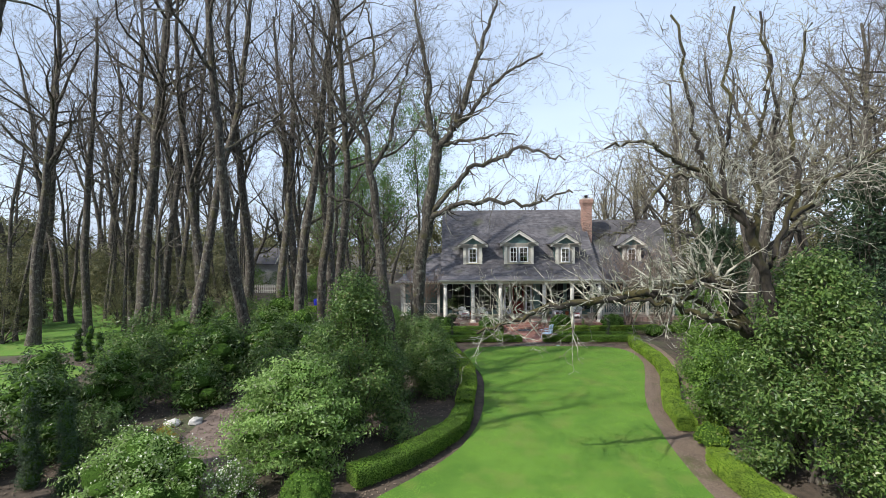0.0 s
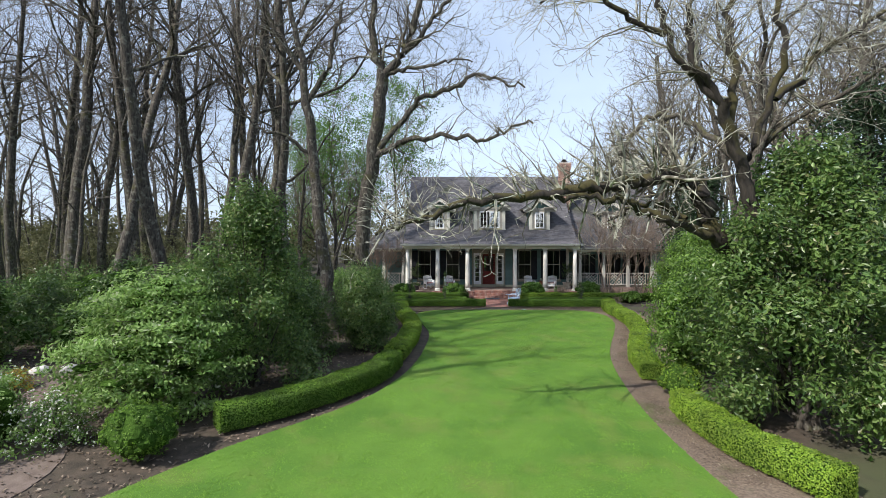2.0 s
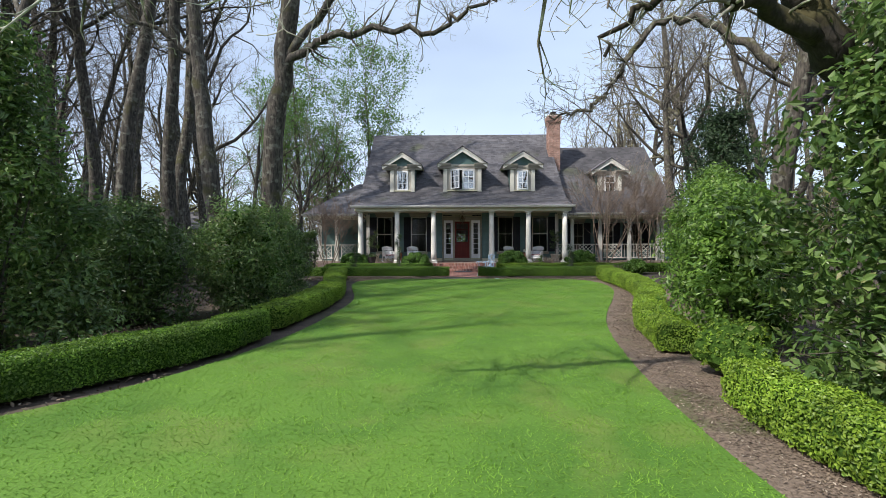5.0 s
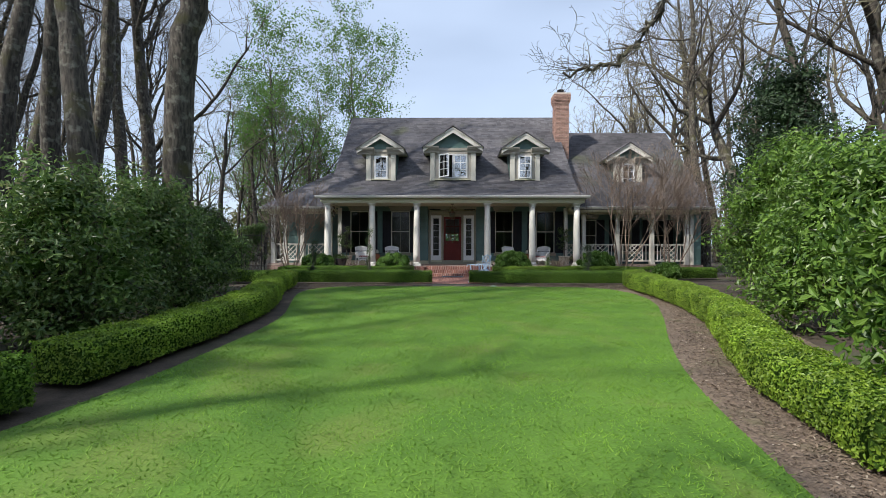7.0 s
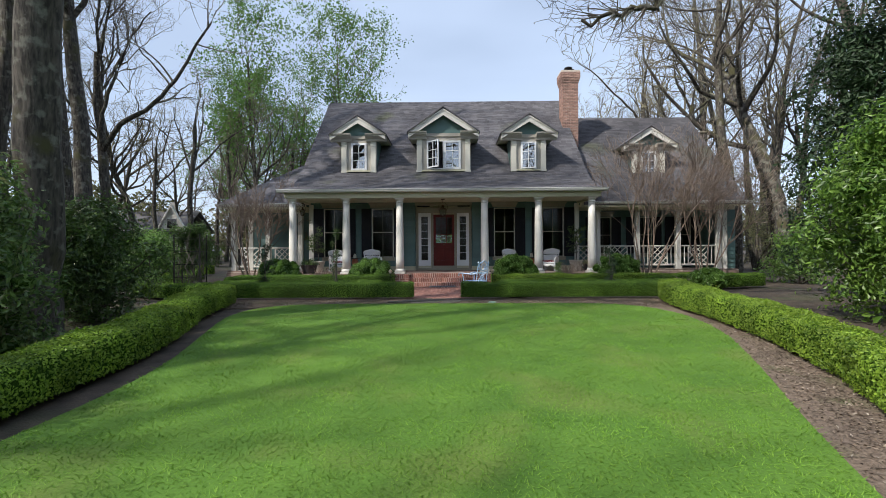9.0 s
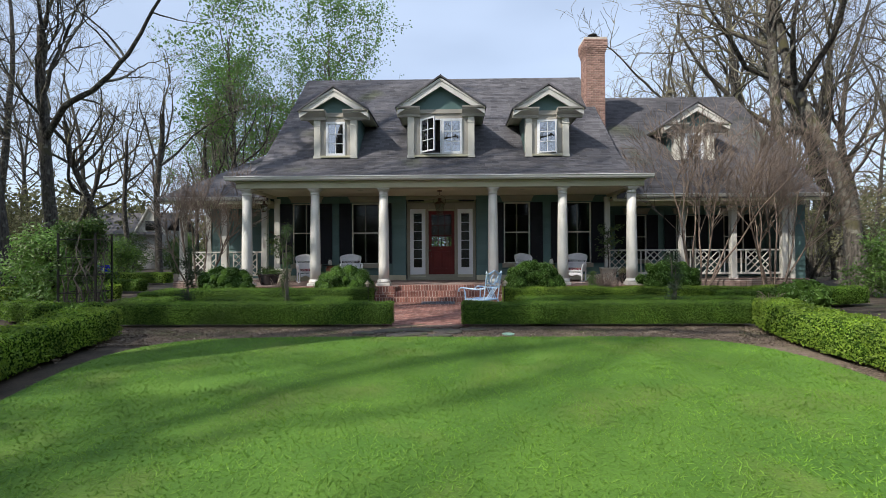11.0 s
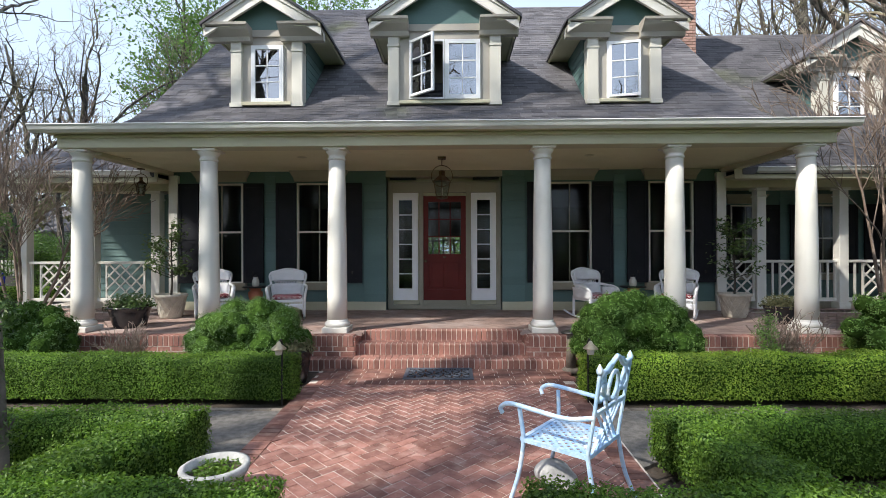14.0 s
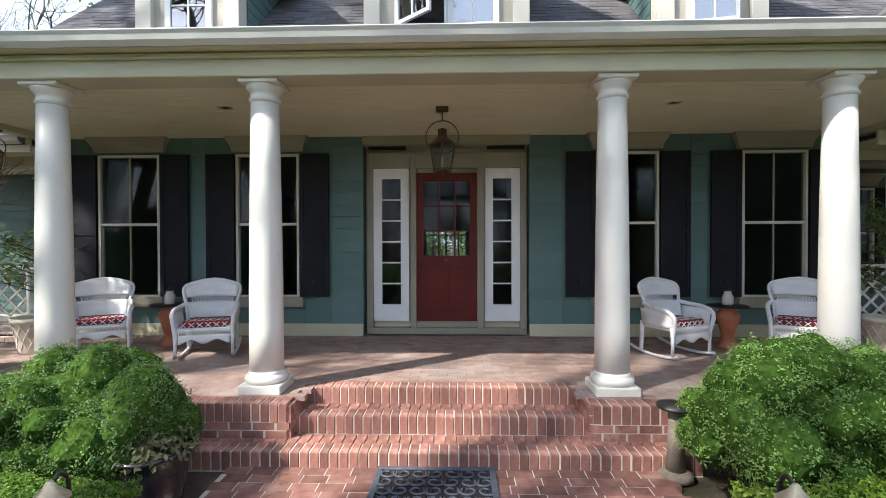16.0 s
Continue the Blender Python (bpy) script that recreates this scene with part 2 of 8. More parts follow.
M_white = mat("white_paint", (0.66, 0.64, 0.58), (0.72, 0.7, 0.645), 1.5, 0.45, 0.05, 90, fine=0.03, c3=(0.54, 0.525, 0.46), c3scale=1.1, c3at=0.62)
M_bright = mat("white_window_paint", (0.78, 0.79, 0.8), (0.83, 0.84, 0.85), 2, 0.35, fine=0.02)
M_putty = mat("putty_paint", (0.5, 0.475, 0.335), (0.56, 0.535, 0.385), 1.2, 0.5, 0.05, 80, fine=0.04)
M_taupe = mat("taupe_trim_paint", (0.27, 0.25, 0.19), (0.32, 0.3, 0.235), 1.2, 0.5, 0.05, 80, fine=0.04)
M_cream = mat("cream_pilaster_paint", (0.56, 0.54, 0.47), (0.62, 0.6, 0.53), 1.3, 0.5, 0.05, 80, fine=0.04)
M_stone = mat("warm_grey_wall_paint", (0.36, 0.335, 0.29), (0.42, 0.39, 0.34), 1.3, 0.55, 0.05, 80, fine=0.04)
M_ceiling = mat("porch_ceiling_paint", (0.68, 0.64, 0.45), (0.73, 0.69, 0.5), 1.0, 0.55, fine=0.03)
M_teal = mat("teal_siding_paint", (0.082, 0.155, 0.147), (0.107, 0.188, 0.178), 1.4, 0.55, 0.1, 70, rand=0.08, fine=0.05, stretch=(0.3, 1, 1))
M_shutter = mat("black_shutter_paint", (0.007, 0.008, 0.012), (0.012, 0.013, 0.018), 3, 0.6, fine=0.1, spec=0.25)
M_shingle = mat("asphalt_shingle", (0.078, 0.075, 0.083), (0.134, 0.128, 0.138), 0.5, 0.9, 0.5, 180, rand=0.3, island=0.3, fine=0.14, c3=(0.075, 0.085, 0.04), c3scale=0.45, c3at=0.66)
M_redoor = mat("red_door_paint", (0.105, 0.009, 0.006), (0.135, 0.013, 0.009), 2, 0.5, fine=0.05, spec=0.3)
M_brick = mat("red_brick", (0.205, 0.088, 0.066), (0.31, 0.15, 0.118), 9, 0.85, 0.35, 90, rand=0.3, island=0.3, fine=0.13, c3=(0.36, 0.215, 0.175), c3scale=7, c3at=0.6)
M_brick_orange = mat("chimney_brick", (0.3, 0.175, 0.14), (0.42, 0.27, 0.22), 9, 0.85, 0.3, 90, rand=0.28, fine=0.12)
M_floor_brick = mat("porch_brick", (0.25, 0.17, 0.145), (0.33, 0.235, 0.2), 7, 0.8, 0.2, 90, rand=0.1, island=0.14, fine=0.1, c3=(0.36, 0.28, 0.25), c3scale=1.4, c3at=0.56)
M_edge = mat("weathered_edging", (0.12, 0.1, 0.08), (0.22, 0.185, 0.15), 6, 0.9, 0.5, 60, island=0.25, fine=0.2)
M_mortar = mat("mortar", (0.5, 0.43, 0.37), (0.62, 0.55, 0.48), 12, 0.95, 0.4, 120)
M_glass = mat("window_glass", (0.012, 0.014, 0.016), (0.016, 0.018, 0.02), 2, 0.03, spec=0.9, fine=0.02)
def glass_mat(name, tint, ior=1.5):
    """Clear glass: it lets the view through and mirrors more at a slant."""
    m, nt, bsdf, out = nodes_of(name)
    N, Lk = nt.nodes.new, nt.links.new
    fr = N("ShaderNodeFresnel")
    fr.inputs["IOR"].default_value = ior
    tr, gl = N("ShaderNodeBsdfTransparent"), N("ShaderNodeBsdfGlossy")
    tr.inputs[0].default_value = (*tint, 1)
    gl.inputs["Roughness"].default_value = 0.015
    mx = N("ShaderNodeMixShader")
    Lk(fr.outputs[0], mx.inputs[0])
    Lk(tr.outputs[0], mx.inputs[1])
    Lk(gl.outputs[0], mx.inputs[2])
    Lk(mx.outputs[0], out.inputs[0])
    return m


M_pane = glass_mat("clear_pane", (0.75, 0.8, 0.8), 1.3)
M_mirror_pane = glass_mat("double_pane", (0.6, 0.65, 0.66), 5.5)
M_dark = mat("dark_metal", (0.02, 0.02, 0.021), (0.035, 0.033, 0.03), 8, 0.45, metal=0.6)
M_bronze = mat("aged_bronze", (0.09, 0.055, 0.03), (0.15, 0.1, 0.06), 12, 0.45, metal=0.8)
M_gutter = mat("gutter_metal_paint", (0.56, 0.56, 0.53), (0.64, 0.64, 0.6), 2, 0.4, fine=0.03)

M_soil = mat("garden_soil", (0.036, 0.028, 0.02), (0.08, 0.06, 0.044), 3.5, 0.95, 0.9, 45, fine=0.3, c3=(0.06, 0.07, 0.03), c3scale=0.35, c3at=0.58)
M_mulch = mat("bark_mulch", (0.105, 0.075, 0.055), (0.2, 0.15, 0.112), 22, 0.95, 1.0, 60, fine=0.3, c3=(0.085, 0.09, 0.035), c3scale=1.1, c3at=0.58)
M_path = mat("dirt_path", (0.12, 0.088, 0.073), (0.17, 0.13, 0.11), 4, 0.95, 0.6, 55, fine=0.2)
M_gravel = mat("grey_gravel", (0.11, 0.1, 0.09), (0.19, 0.175, 0.155), 14, 0.95, 0.8, 130, fine=0.25)
M_turf = mat("turf", (0.056, 0.14, 0.009), (0.088, 0.187, 0.016), 0.7, 0.9, 0.6, 45, fine=0.26, c3=(0.108, 0.172, 0.024), c3scale=0.9, c3at=0.58)
M_blade = leaf_mat("grass_blades", (0.09, 0.205, 0.013), (0.16, 0.29, 0.028), 0.7, 0.15, vary=0.26)
M_box = leaf_mat("boxwood_leaves", (0.045, 0.108, 0.01), (0.17, 0.29, 0.034), 0.5, 0.4)
# brighter copy of the boxwood leaves, with sunlight put into the colour
M_box_bright = leaf_mat("sunlit_boxwood_leaves", (0.095, 0.185, 0.014), (0.28, 0.4, 0.046), 0.48, 0.35)
# dark green for solid cores: the shade between leaves put into colour
M_core = mat("hedge_inner_shade", (0.025, 0.055, 0.008), (0.05, 0.095, 0.018), 20, 0.95, 1.0, 40, fine=0.4, spec=0.05)
M_rhodo = leaf_mat("rhododendron_leaves", (0.026, 0.06, 0.013), (0.088, 0.155, 0.033), 0.38, 0.25, c3=(0.19, 0.235, 0.08))
M_magnolia = leaf_mat("magnolia_leaves", (0.044, 0.098, 0.023), (0.155, 0.235, 0.065), 0.36, 0.35, c3=(0.22, 0.21, 0.1))
M_spring = leaf_mat("spring_leaves", (0.07, 0.16, 0.026), (0.125, 0.235, 0.048), 0.5, 0.4)
M_conifer = leaf_mat("conifer_needles", (0.012, 0.035, 0.012), (0.035, 0.07, 0.024), 0.6, 0.15)
M_scrub = leaf_mat("wood_understorey", (0.085, 0.092, 0.042), (0.18, 0.175, 0.085), 0.7, 0.3)
M_bark = bark_mat("oak_bark", (0.022, 0.019, 0.015), (0.105, 0.09, 0.074), (0.06, 0.056, 0.022), 0.2, (0.15, 0.147, 0.12))
M_moss_bark = bark_mat("mossy_oak_bark", (0.014, 0.011, 0.009), (0.045, 0.037, 0.03), (0.05, 0.043, 0.013), 0.27, None)
M_twig = mat("lichened_twigs", (0.055, 0.046, 0.037), (0.15, 0.13, 0.105), 3, 0.95, c3=(0.3, 0.3, 0.25), c3scale=2.2, c3at=0.56)
M_lichen = mat("pale_lichen_twigs", (0.09, 0.08, 0.06), (0.23, 0.215, 0.175), 4, 0.95, c3=(0.46, 0.46, 0.38), c3scale=4, c3at=0.5)
M_oak_twig = mat("yellow_lichened_twigs", (0.07, 0.06, 0.045), (0.19, 0.17, 0.125), 3, 0.95, c3=(0.3, 0.28, 0.17), c3scale=1.4, c3at=0.54)
M_twig_dark = mat("bare_twigs", (0.075, 0.064, 0.053), (0.19, 0.165, 0.138), 3, 0.95)

# ---- ground ----
def ground_sheet(name, xs, ys, dz, material, label, category, bumps=0.0):
    xs, ys = np.asarray(xs, float), np.asarray(ys, float)
    X, Y = np.meshgrid(xs, ys)
    Z = np.array([[gz(x, y) + dz + (bumps * noise.noise((x * 0.9, y * 0.9, 3)) if bumps else 0) for x in xs] for y in ys])
    V = np.stack([X, Y, Z], -1).reshape(-1, 3)
    n, m = len(ys), len(xs)
    i = (np.arange(n - 1)[:, None] * m + np.arange(m - 1)[None, :]).ravel()
    F = np.stack([i, i + 1, i + m + 1, i + m], 1)
    return tagged(link_mesh(name, np_mesh(name, V, F, True), material), label, category, kind="structure")


far = [-600, -300, -150, -80, -50]
ground_sheet("ground", far + list(np.arange(-40, 41, 2.0)) + [50, 80, 150, 300, 600],
             far + list(np.arange(-46, 31, 1.0)) + [40, 60, 100, 200, 600], -0.02, M_soil,
             "brown garden soil and leaf litter under the trees", "ground")


def inside(poly, P):
    x, y = P[:, 0], P[:, 1]
    c = np.zeros(len(P), bool)
    q = poly[-1]
    for p in poly:
        s = ((p[1] > y) != (q[1] > y)) & (x < (q[0] - p[0]) * (y - p[1]) / (q[1] - p[1] + 1e-12) + p[0])
        c ^= s
        q = p
    return c


def smooth_closed(poly, k=6):
    """Rounds a closed outline."""
    p = np.array(poly, float)
    for _ in range(2):
        q = np.roll(p, -1, 0)
        p = np.stack([0.75 * p + 0.25 * q, 0.25 * p + 0.75 * q], 1).reshape(-1, 2)
    return [tuple(a) for a in p]


def outline_sheet(name, poly, dz, material, label, category, lift=None, thick=0.05):
    """A flat bed with the given outline that follows the ground."""
    bm = bmesh.new()
    vs = [bm.verts.new((x, y, 0)) for x, y in poly]
    bm.faces.new(vs)
    ys = np.arange(-46, 6, 1.0)
    for y in ys:
        bmesh.ops.bisect_plane(bm, geom=bm.verts[:] + bm.edges[:] + bm.faces[:], plane_co=(0, y, 0), plane_no=(0, 1, 0))
    for v in bm.verts:
        v.co.z = gz(v.co.x, v.co.y) + dz
    ext = bmesh.ops.extrude_face_region(bm, geom=bm.faces[:])
    for g in ext["geom"]:
        if isinstance(g, bmesh.types.BMVert):
            g.co.z -= thick
    bmesh.ops.recalc_face_normals(bm, faces=bm.faces[:])
    return tagged(part(name, bm, material), label, category, kind="structure")


LAWN = smooth_closed([(-16, -45), (-15, -34), (-9.4, -26.8), (-7.6, -23.7), (-6.65, -22.6), (-5.6, -21.4), (-4.65, -19.8), (-3.95, -17.2), (-3.72, -14), (-3.7, -12.2),
        (-4.2, -10.2), (-4.75, -8), (-4.4, -6.8), (-3.3, -6.4), (-1.3, -6.3), (1.4, -6.35), (4.3, -6.3), (5.45, -7.3), (5.5, -9.4), (4.7, -11.8), (3.6, -14.5),
        (2.9, -16.7), (2.4, -19.7), (2.2, -22), (2.2, -24.2), (2.3, -26), (2.6, -34), (3, -45)])
outline_sheet("lawn", LAWN, 0.015, M_turf, "bright green mown lawn in front of the house", "lawn")
BEDS = smooth_closed([(-7, -4.4), (-5, -4.4), (-1, -4.4), (1, -4.4), (5, -4.4), (7.5, -4.4), (7.6, -8), (6.6, -13), (5.0, -17.5), (4.6, -20), (4.4, -26), (4.6, -33), (2.2, -33), (1.9, -26), (1.9, -20), (2.4, -16.5),
        (4, -12), (5, -9), (4.8, -7.6), (3.5, -6.9), (0, -6.8), (-3.6, -6.9), (-6, -6.8), (-7.4, -6)])
outline_sheet("planting_bed", BEDS, -0.004, M_mulch, "brown bark mulch bed between lawn and hedges", "mulch", thick=0.03)
outline_sheet("garden_path", smooth_closed([(-10.5, -27), (-10.2, -24.5), (-12.5, -22), (-13.8, -18), (-13, -14), (-12, -10), (-13.2, -9.5), (-15, -14), (-15.4, -19), (-14, -23.5), (-13, -29), (-13.5, -36), (-11, -36)]), 0.0, M_path,
              "pinkish brown dirt path winding between the shrubs", "path", thick=0.03)
outline_sheet("side_lawn", smooth_closed([(-70, -12), (-34, -9), (-24, -6), (-22, 2), (-26, 10), (-36, 16), (-70, 26)]), 0.01, M_turf, "strip of lawn beyond the wooded garden", "lawn")
outline_sheet("side_lawn", smooth_closed([(-33, -18), (-26, -17), (-24.5, -13), (-26, -10), (-33, -10)]), 0.01, M_turf, "small patch of lawn beside the shrubs", "lawn")
outline_sheet("gravel_walk", [(-8, -2.25), (-1.58, -2.25), (-1.58, -3.75), (-1.9, -3.6), (-8, -3.6)], 0.012, M_gravel, "grey gravel walk between the low hedges", "gravel", thick=0.03)
outline_sheet("gravel_walk", [(8, -2.2), (1.7, -2.2), (1.7, -3.75), (1.9, -3.6), (8, -3.6)], 0.012, M_gravel, "grey gravel walk between the low hedges", "gravel", thick=0.03)

# grass blades, thickest where the camera flies lowest
rng = np.random.default_rng(5)


def grass(n, x0, x1, y0, y1, h, w):
    P = np.stack([rng.uniform(x0, x1, n), rng.uniform(y0, y1, n)], 1)
    P = P[inside(LAWN, P)]
    n = len(P)
    tuft = np.array([noise.noise((p[0] * 2.1, p[1] * 2.1, 0)) for p in P])
    z = np.interp(-P[:, 1], (3, 5.3, 6.5, 9, 14, 23, 45), (0.05, 0.09, 0.07, -0.03, -0.2, -0.45, -0.7)) + 0.01
    a = rng.uniform(0, 2 * np.pi, n)
    hh = h * rng.uniform(0.5, 1.2, n) * (1 + 0.5 * tuft)
    lean = rng.normal(0, 1.3, (n, 2)) * hh[:, None]
    W = np.stack([np.cos(a), np.sin(a)], 1) * w * 0.5
    b = np.concatenate([P, z[:, None]], 1)
    l, r, t = b.copy(), b.copy(), b.copy()
    l[:, :2] -= W
    r[:, :2] += W
    t[:, :2] += lean
    t[:, 2] += hh
    under = np.cross(r - l, t - l)[:, 2] < 0
    l[under], r[under] = r[under], l[under].copy()
    return np.stack([l, r, t], 1).reshape(-1, 3)


G = np.concatenate([grass(170000, -5, 6, -17, -6, 0.028, 0.013), grass(130000, -10, 4, -27, -17, 0.028, 0.015), grass(26000, -16, 4, -40, -27, 0.026, 0.02)])
tagged(link_mesh("grass", np_mesh("grass", G, np.arange(len(G)).reshape(-1, 3)), M_blade), "short fresh green grass of the lawn", "grass", kind="stuff")

# ---- house ----
FLOOR = 0.52
house = empty("house", "teal clapboard house with white porch columns, dormers and dark shingle roof", "house")


def slab(x0, x1, prof, thick):
    """A roof plane or folded roof: the profile of (y, z) rows drawn along x, with thickness."""
    bm = bmesh.new()
    up = [[bm.verts.new((x, y, z)) for y, z in prof] for x in (x0, x1)]
    lo = [[bm.verts.new((x, y, z - thick)) for y, z in prof] for x in (x0, x1)]
    k = len(prof)
    for i in range(k - 1):
        bm.faces.new((up[0][i], up[1][i], up[1][i + 1], up[0][i + 1]))
        bm.faces.new((lo[0][i], lo[0][i + 1], lo[1][i + 1], lo[1][i]))
        for s in (0, 1):
            q = (up[s][i], up[s][i + 1], lo[s][i + 1], lo[s][i])
            bm.faces.new(q if s == 0 else q[::-1])
    bm.faces.new((up[0][0], lo[0][0], lo[1][0], up[1][0]))
    bm.faces.new((up[0][-1], up[1][-1], lo[1][-1], lo[0][-1]))
    bmesh.ops.recalc_face_normals(bm, faces=bm.faces[:])
    return bm


MAIN = [(-0.2, 3.82), (0.4, 3.93), (1.2, 4.15), (1.6, 4.31), (2.0, 4.52), (2.8, 5.12), (3.6, 5.85), (7.8, 9.60)]
WING = [(2.4, 3.52), (2.9, 3.92), (7.8, 8.62)]
BACK = [(7.8, 9.60), (15.0, 3.9)]
roof = part("roof", slab(-6.3, 6.36, MAIN + BACK[1:], 0.09), M_shingle, house, "dark grey asphalt shingle roof, mossy in places")
roof_r = part("roof", slab(6.2, 13.4, WING + [(13.6, 3.5)], 0.14), M_shingle, house, "dark grey shingle roof of the side wing")
HIP = [(2.4, 3.52), (5.4, 5.74)]
hp = bmesh.new()
tops = [hp.verts.new(p) for p in ((-9.95, 2.4, 3.52), (-6.1, 2.4, 3.52), (-6.1, 5.4, 5.74), (-6.95, 5.4, 5.74), (-9.95, 8.4, 3.52), (-6.1, 8.4, 3.52))]
lows = [hp.verts.new((v.co.x, v.co.y, v.co.z - 0.12)) for v in tops]
for f in ((0, 1, 2, 3), (0, 3, 4), (3, 2, 5, 4)):
    hp.faces.new([tops[i] for i in f])
    hp.faces.new([lows[i] for i in f[::-1]])
for a, b in ((0, 1), (4, 0), (5, 4)):
    hp.faces.new((tops[a], lows[a], lows[b], tops[b]))
bmesh.ops.recalc_face_normals(hp, faces=hp.faces[:])
roof_ll = part("roof", hp, M_shingle, house, "dark grey hipped shingle roof of the low wing")


def shingles(rows_prof, x0, x1, holder, seed, lift=0.004, first=0, parts_rows=0, hip=0.0):
    """Courses of shingle tabs laid over a roof profile; the lowest courses are single pieces."""
    r = np.random.default_rng(seed)
    prof = np.array(rows_prof)
    seg = np.hypot(*np.diff(prof, axis=0).T)
    s = np.concatenate([[0], np.cumsum(seg)])
    step, tab = 0.145, 0.27
    V, F, piece = [], [], None
    for k in range(int(s[-1] / step)):
        a = k * step
        y0, z0 = np.interp(a, s, prof[:, 0]), np.interp(a, s, prof[:, 1])
        b = min(a + step * 1.25, s[-1])
        y1, z1 = np.interp(b, s, prof[:, 0]), np.interp(b, s, prof[:, 1])
        L = math.hypot(y1 - y0, z1 - z0)
        ang = math.atan2(z1 - z0, y1 - y0)
        xl = x0 + hip * (y0 - prof[0, 0])
        x = xl - (k % 2) * tab / 2 - r.uniform(0, 0.06)
        while x < x1 - 0.02:
            w = tab * r.uniform(0.72, 1.25)
            xa, xb = max(x, xl), min(x + w - 0.011, x1)
            x += w
            if xb - xa < 0.03:
                continue
            h = r.uniform(0.004, 0.01)
            if k < parts_rows:
                if piece is None:
                    piece = box(-0.155, 0.155, 0, 0.18, 0, 0.013).copy()
                    me = bpy.data.meshes.new("shingle")
                    piece.to_mesh(me)
                    me.materials.append(M_shingle)
                ob = new("shingle", me)
                ob.parent = holder
                ob.matrix_basis = Matrix.Translation(((xa + xb) / 2, y0, z0 + lift)) @ Euler((ang - 0.03, 0, 0)).to_matrix().to_4x4() @ Matrix.Diagonal(((xb - xa) / 0.31, L / 0.18, h / 0.013, 1))
                continue
            c, sn = math.cos(ang), math.sin(ang)
            o = len(V)
            for xx in (xa, xb):
                V += [(xx, y0, z0 + lift), (xx, y0 - sn * h, z0 + lift + c * h), (xx, y0 + c * L - sn * 0.002, z0 + lift + sn * L + c * 0.002)]
            F += [(o, o + 3, o + 4, o + 1), (o + 1, o + 4, o + 5, o + 2), (o, o + 1, o + 2, o + 2), (o + 3, o + 5, o + 4, o + 4)]
    F = [f if len(set(f)) == 4 else f for f in F]
    me = bpy.data.meshes.new("shingle_field")
    me.from_pydata(V, [], [tuple(dict.fromkeys(f)) for f in F])
    link_mesh("shingle_field", me, M_shingle, holder, kind="stuff")


# solid walls of the house behind the siding
WY = 2.93
def pierced(name, x0, x1, y0, y1, z0, z1, holes, material, holder, label=""):
    """A wall along x with openings (xa, xb, za, zb) right through it."""
    bm = bmesh.new()
    x = x0
    for xa, xb, za, zb in sorted(holes):
        add_box(bm, x, xa, y0, y1, z0, z1)
        if za > z0:
            add_box(bm, xa, xb, y0, y1, z0, za)
        if zb < z1:
            add_box(bm, xa, xb, y0, y1, zb, z1)
        x = xb
    add_box(bm, x, x1, y0, y1, z0, z1)
    return part(name, bm, material, holder, label)


pierced("wall", -6.0, -1.25, WY, 3.15, FLOOR, 3.62, [(-5.36, -4.43, 1.15, 3.3), (-3.19, -2.25, 1.15, 3.3)], M_teal, house, "teal painted clapboard wall")
pierced("wall", 1.3, 6.0, WY, 3.15, FLOOR, 3.62, [(2.32, 3.21, 1.15, 3.3), (4.48, 5.4, 1.15, 3.3)], M_teal, house, "teal painted clapboard wall")
pierced("wall", -1.25, 1.3, 3.18, 3.3, FLOOR, 3.62, [(-1.0, -0.68, 0.9, 3.0), (-0.34, 0.41, 1.75, 2.92), (0.75, 1.06, 0.9, 3.0)], M_putty, house, "putty painted entry wall round the door")
M_room = mat("dim_room_paint", (0.2, 0.18, 0.15), (0.26, 0.23, 0.19), 1.5, 0.8)
pierced("back_wall", -5.85, 5.85, 12.8, 13, 0.2, 3.62, [(-0.9, 0.5, 1.5, 2.4)], M_room, house)
part("inner_floor", box(-5.85, 5.85, 3.3, 12.8, 0.3, FLOOR), M_room, house)
part("inner_ceiling", box(-5.85, 5.85, 3.3, 12.8, 3.62, 3.7), M_room, house)
part("inner_wall", box(-1.6, -1.5, 3.3, 9, FLOOR, 3.62), M_room, house)
part("inner_wall", box(1.6, 1.7, 3.3, 9, FLOOR, 3.62), M_room, house)
for x in (-0.65, -0.2, 0.25):
    part("back_window_bar", box(x - 0.03, x + 0.03, 12.8, 12.9, 1.5, 2.75), M_room, house)
part("back_window_bar", box(-1.1, 0.7, 12.8, 12.88, 2.2, 2.27), M_room, house)
part("wall", box(-6.02, -5.85, 3.2, 13, 0.2, 3.7), M_teal, house)
part("wall", box(5.85, 6.02, 3.2, 13, 0.2, 3.7), M_teal, house)
part("wall", box(-9.75, -6.02, 5.2, 5.4, 0.2, 3.9), M_teal, house)
part("wall", box(-9.75, -9.6, 5.4, 9, 0.2, 3.5), M_teal, house)
pierced("wall", 6.02, 13.2, 5.2, 5.4, 0.2, 3.9, [(7.52, 8.28, 1.22, 2.98), (9.52, 10.28, 1.22, 2.98), (11.42, 12.18, 1.22, 2.98)], M_teal, house)
part("inner_wall", box(6.05, 13.1, 8.2, 8.3, 0.2, 3.9), M_room, house)
part("wall", box(12.7, 13.25, 3.22, 3.4, 0.2, 3.5), M_teal, house)
part("wall", box(13.1, 13.25, 3.4, 13, 0.2, 3.5), M_teal, house)


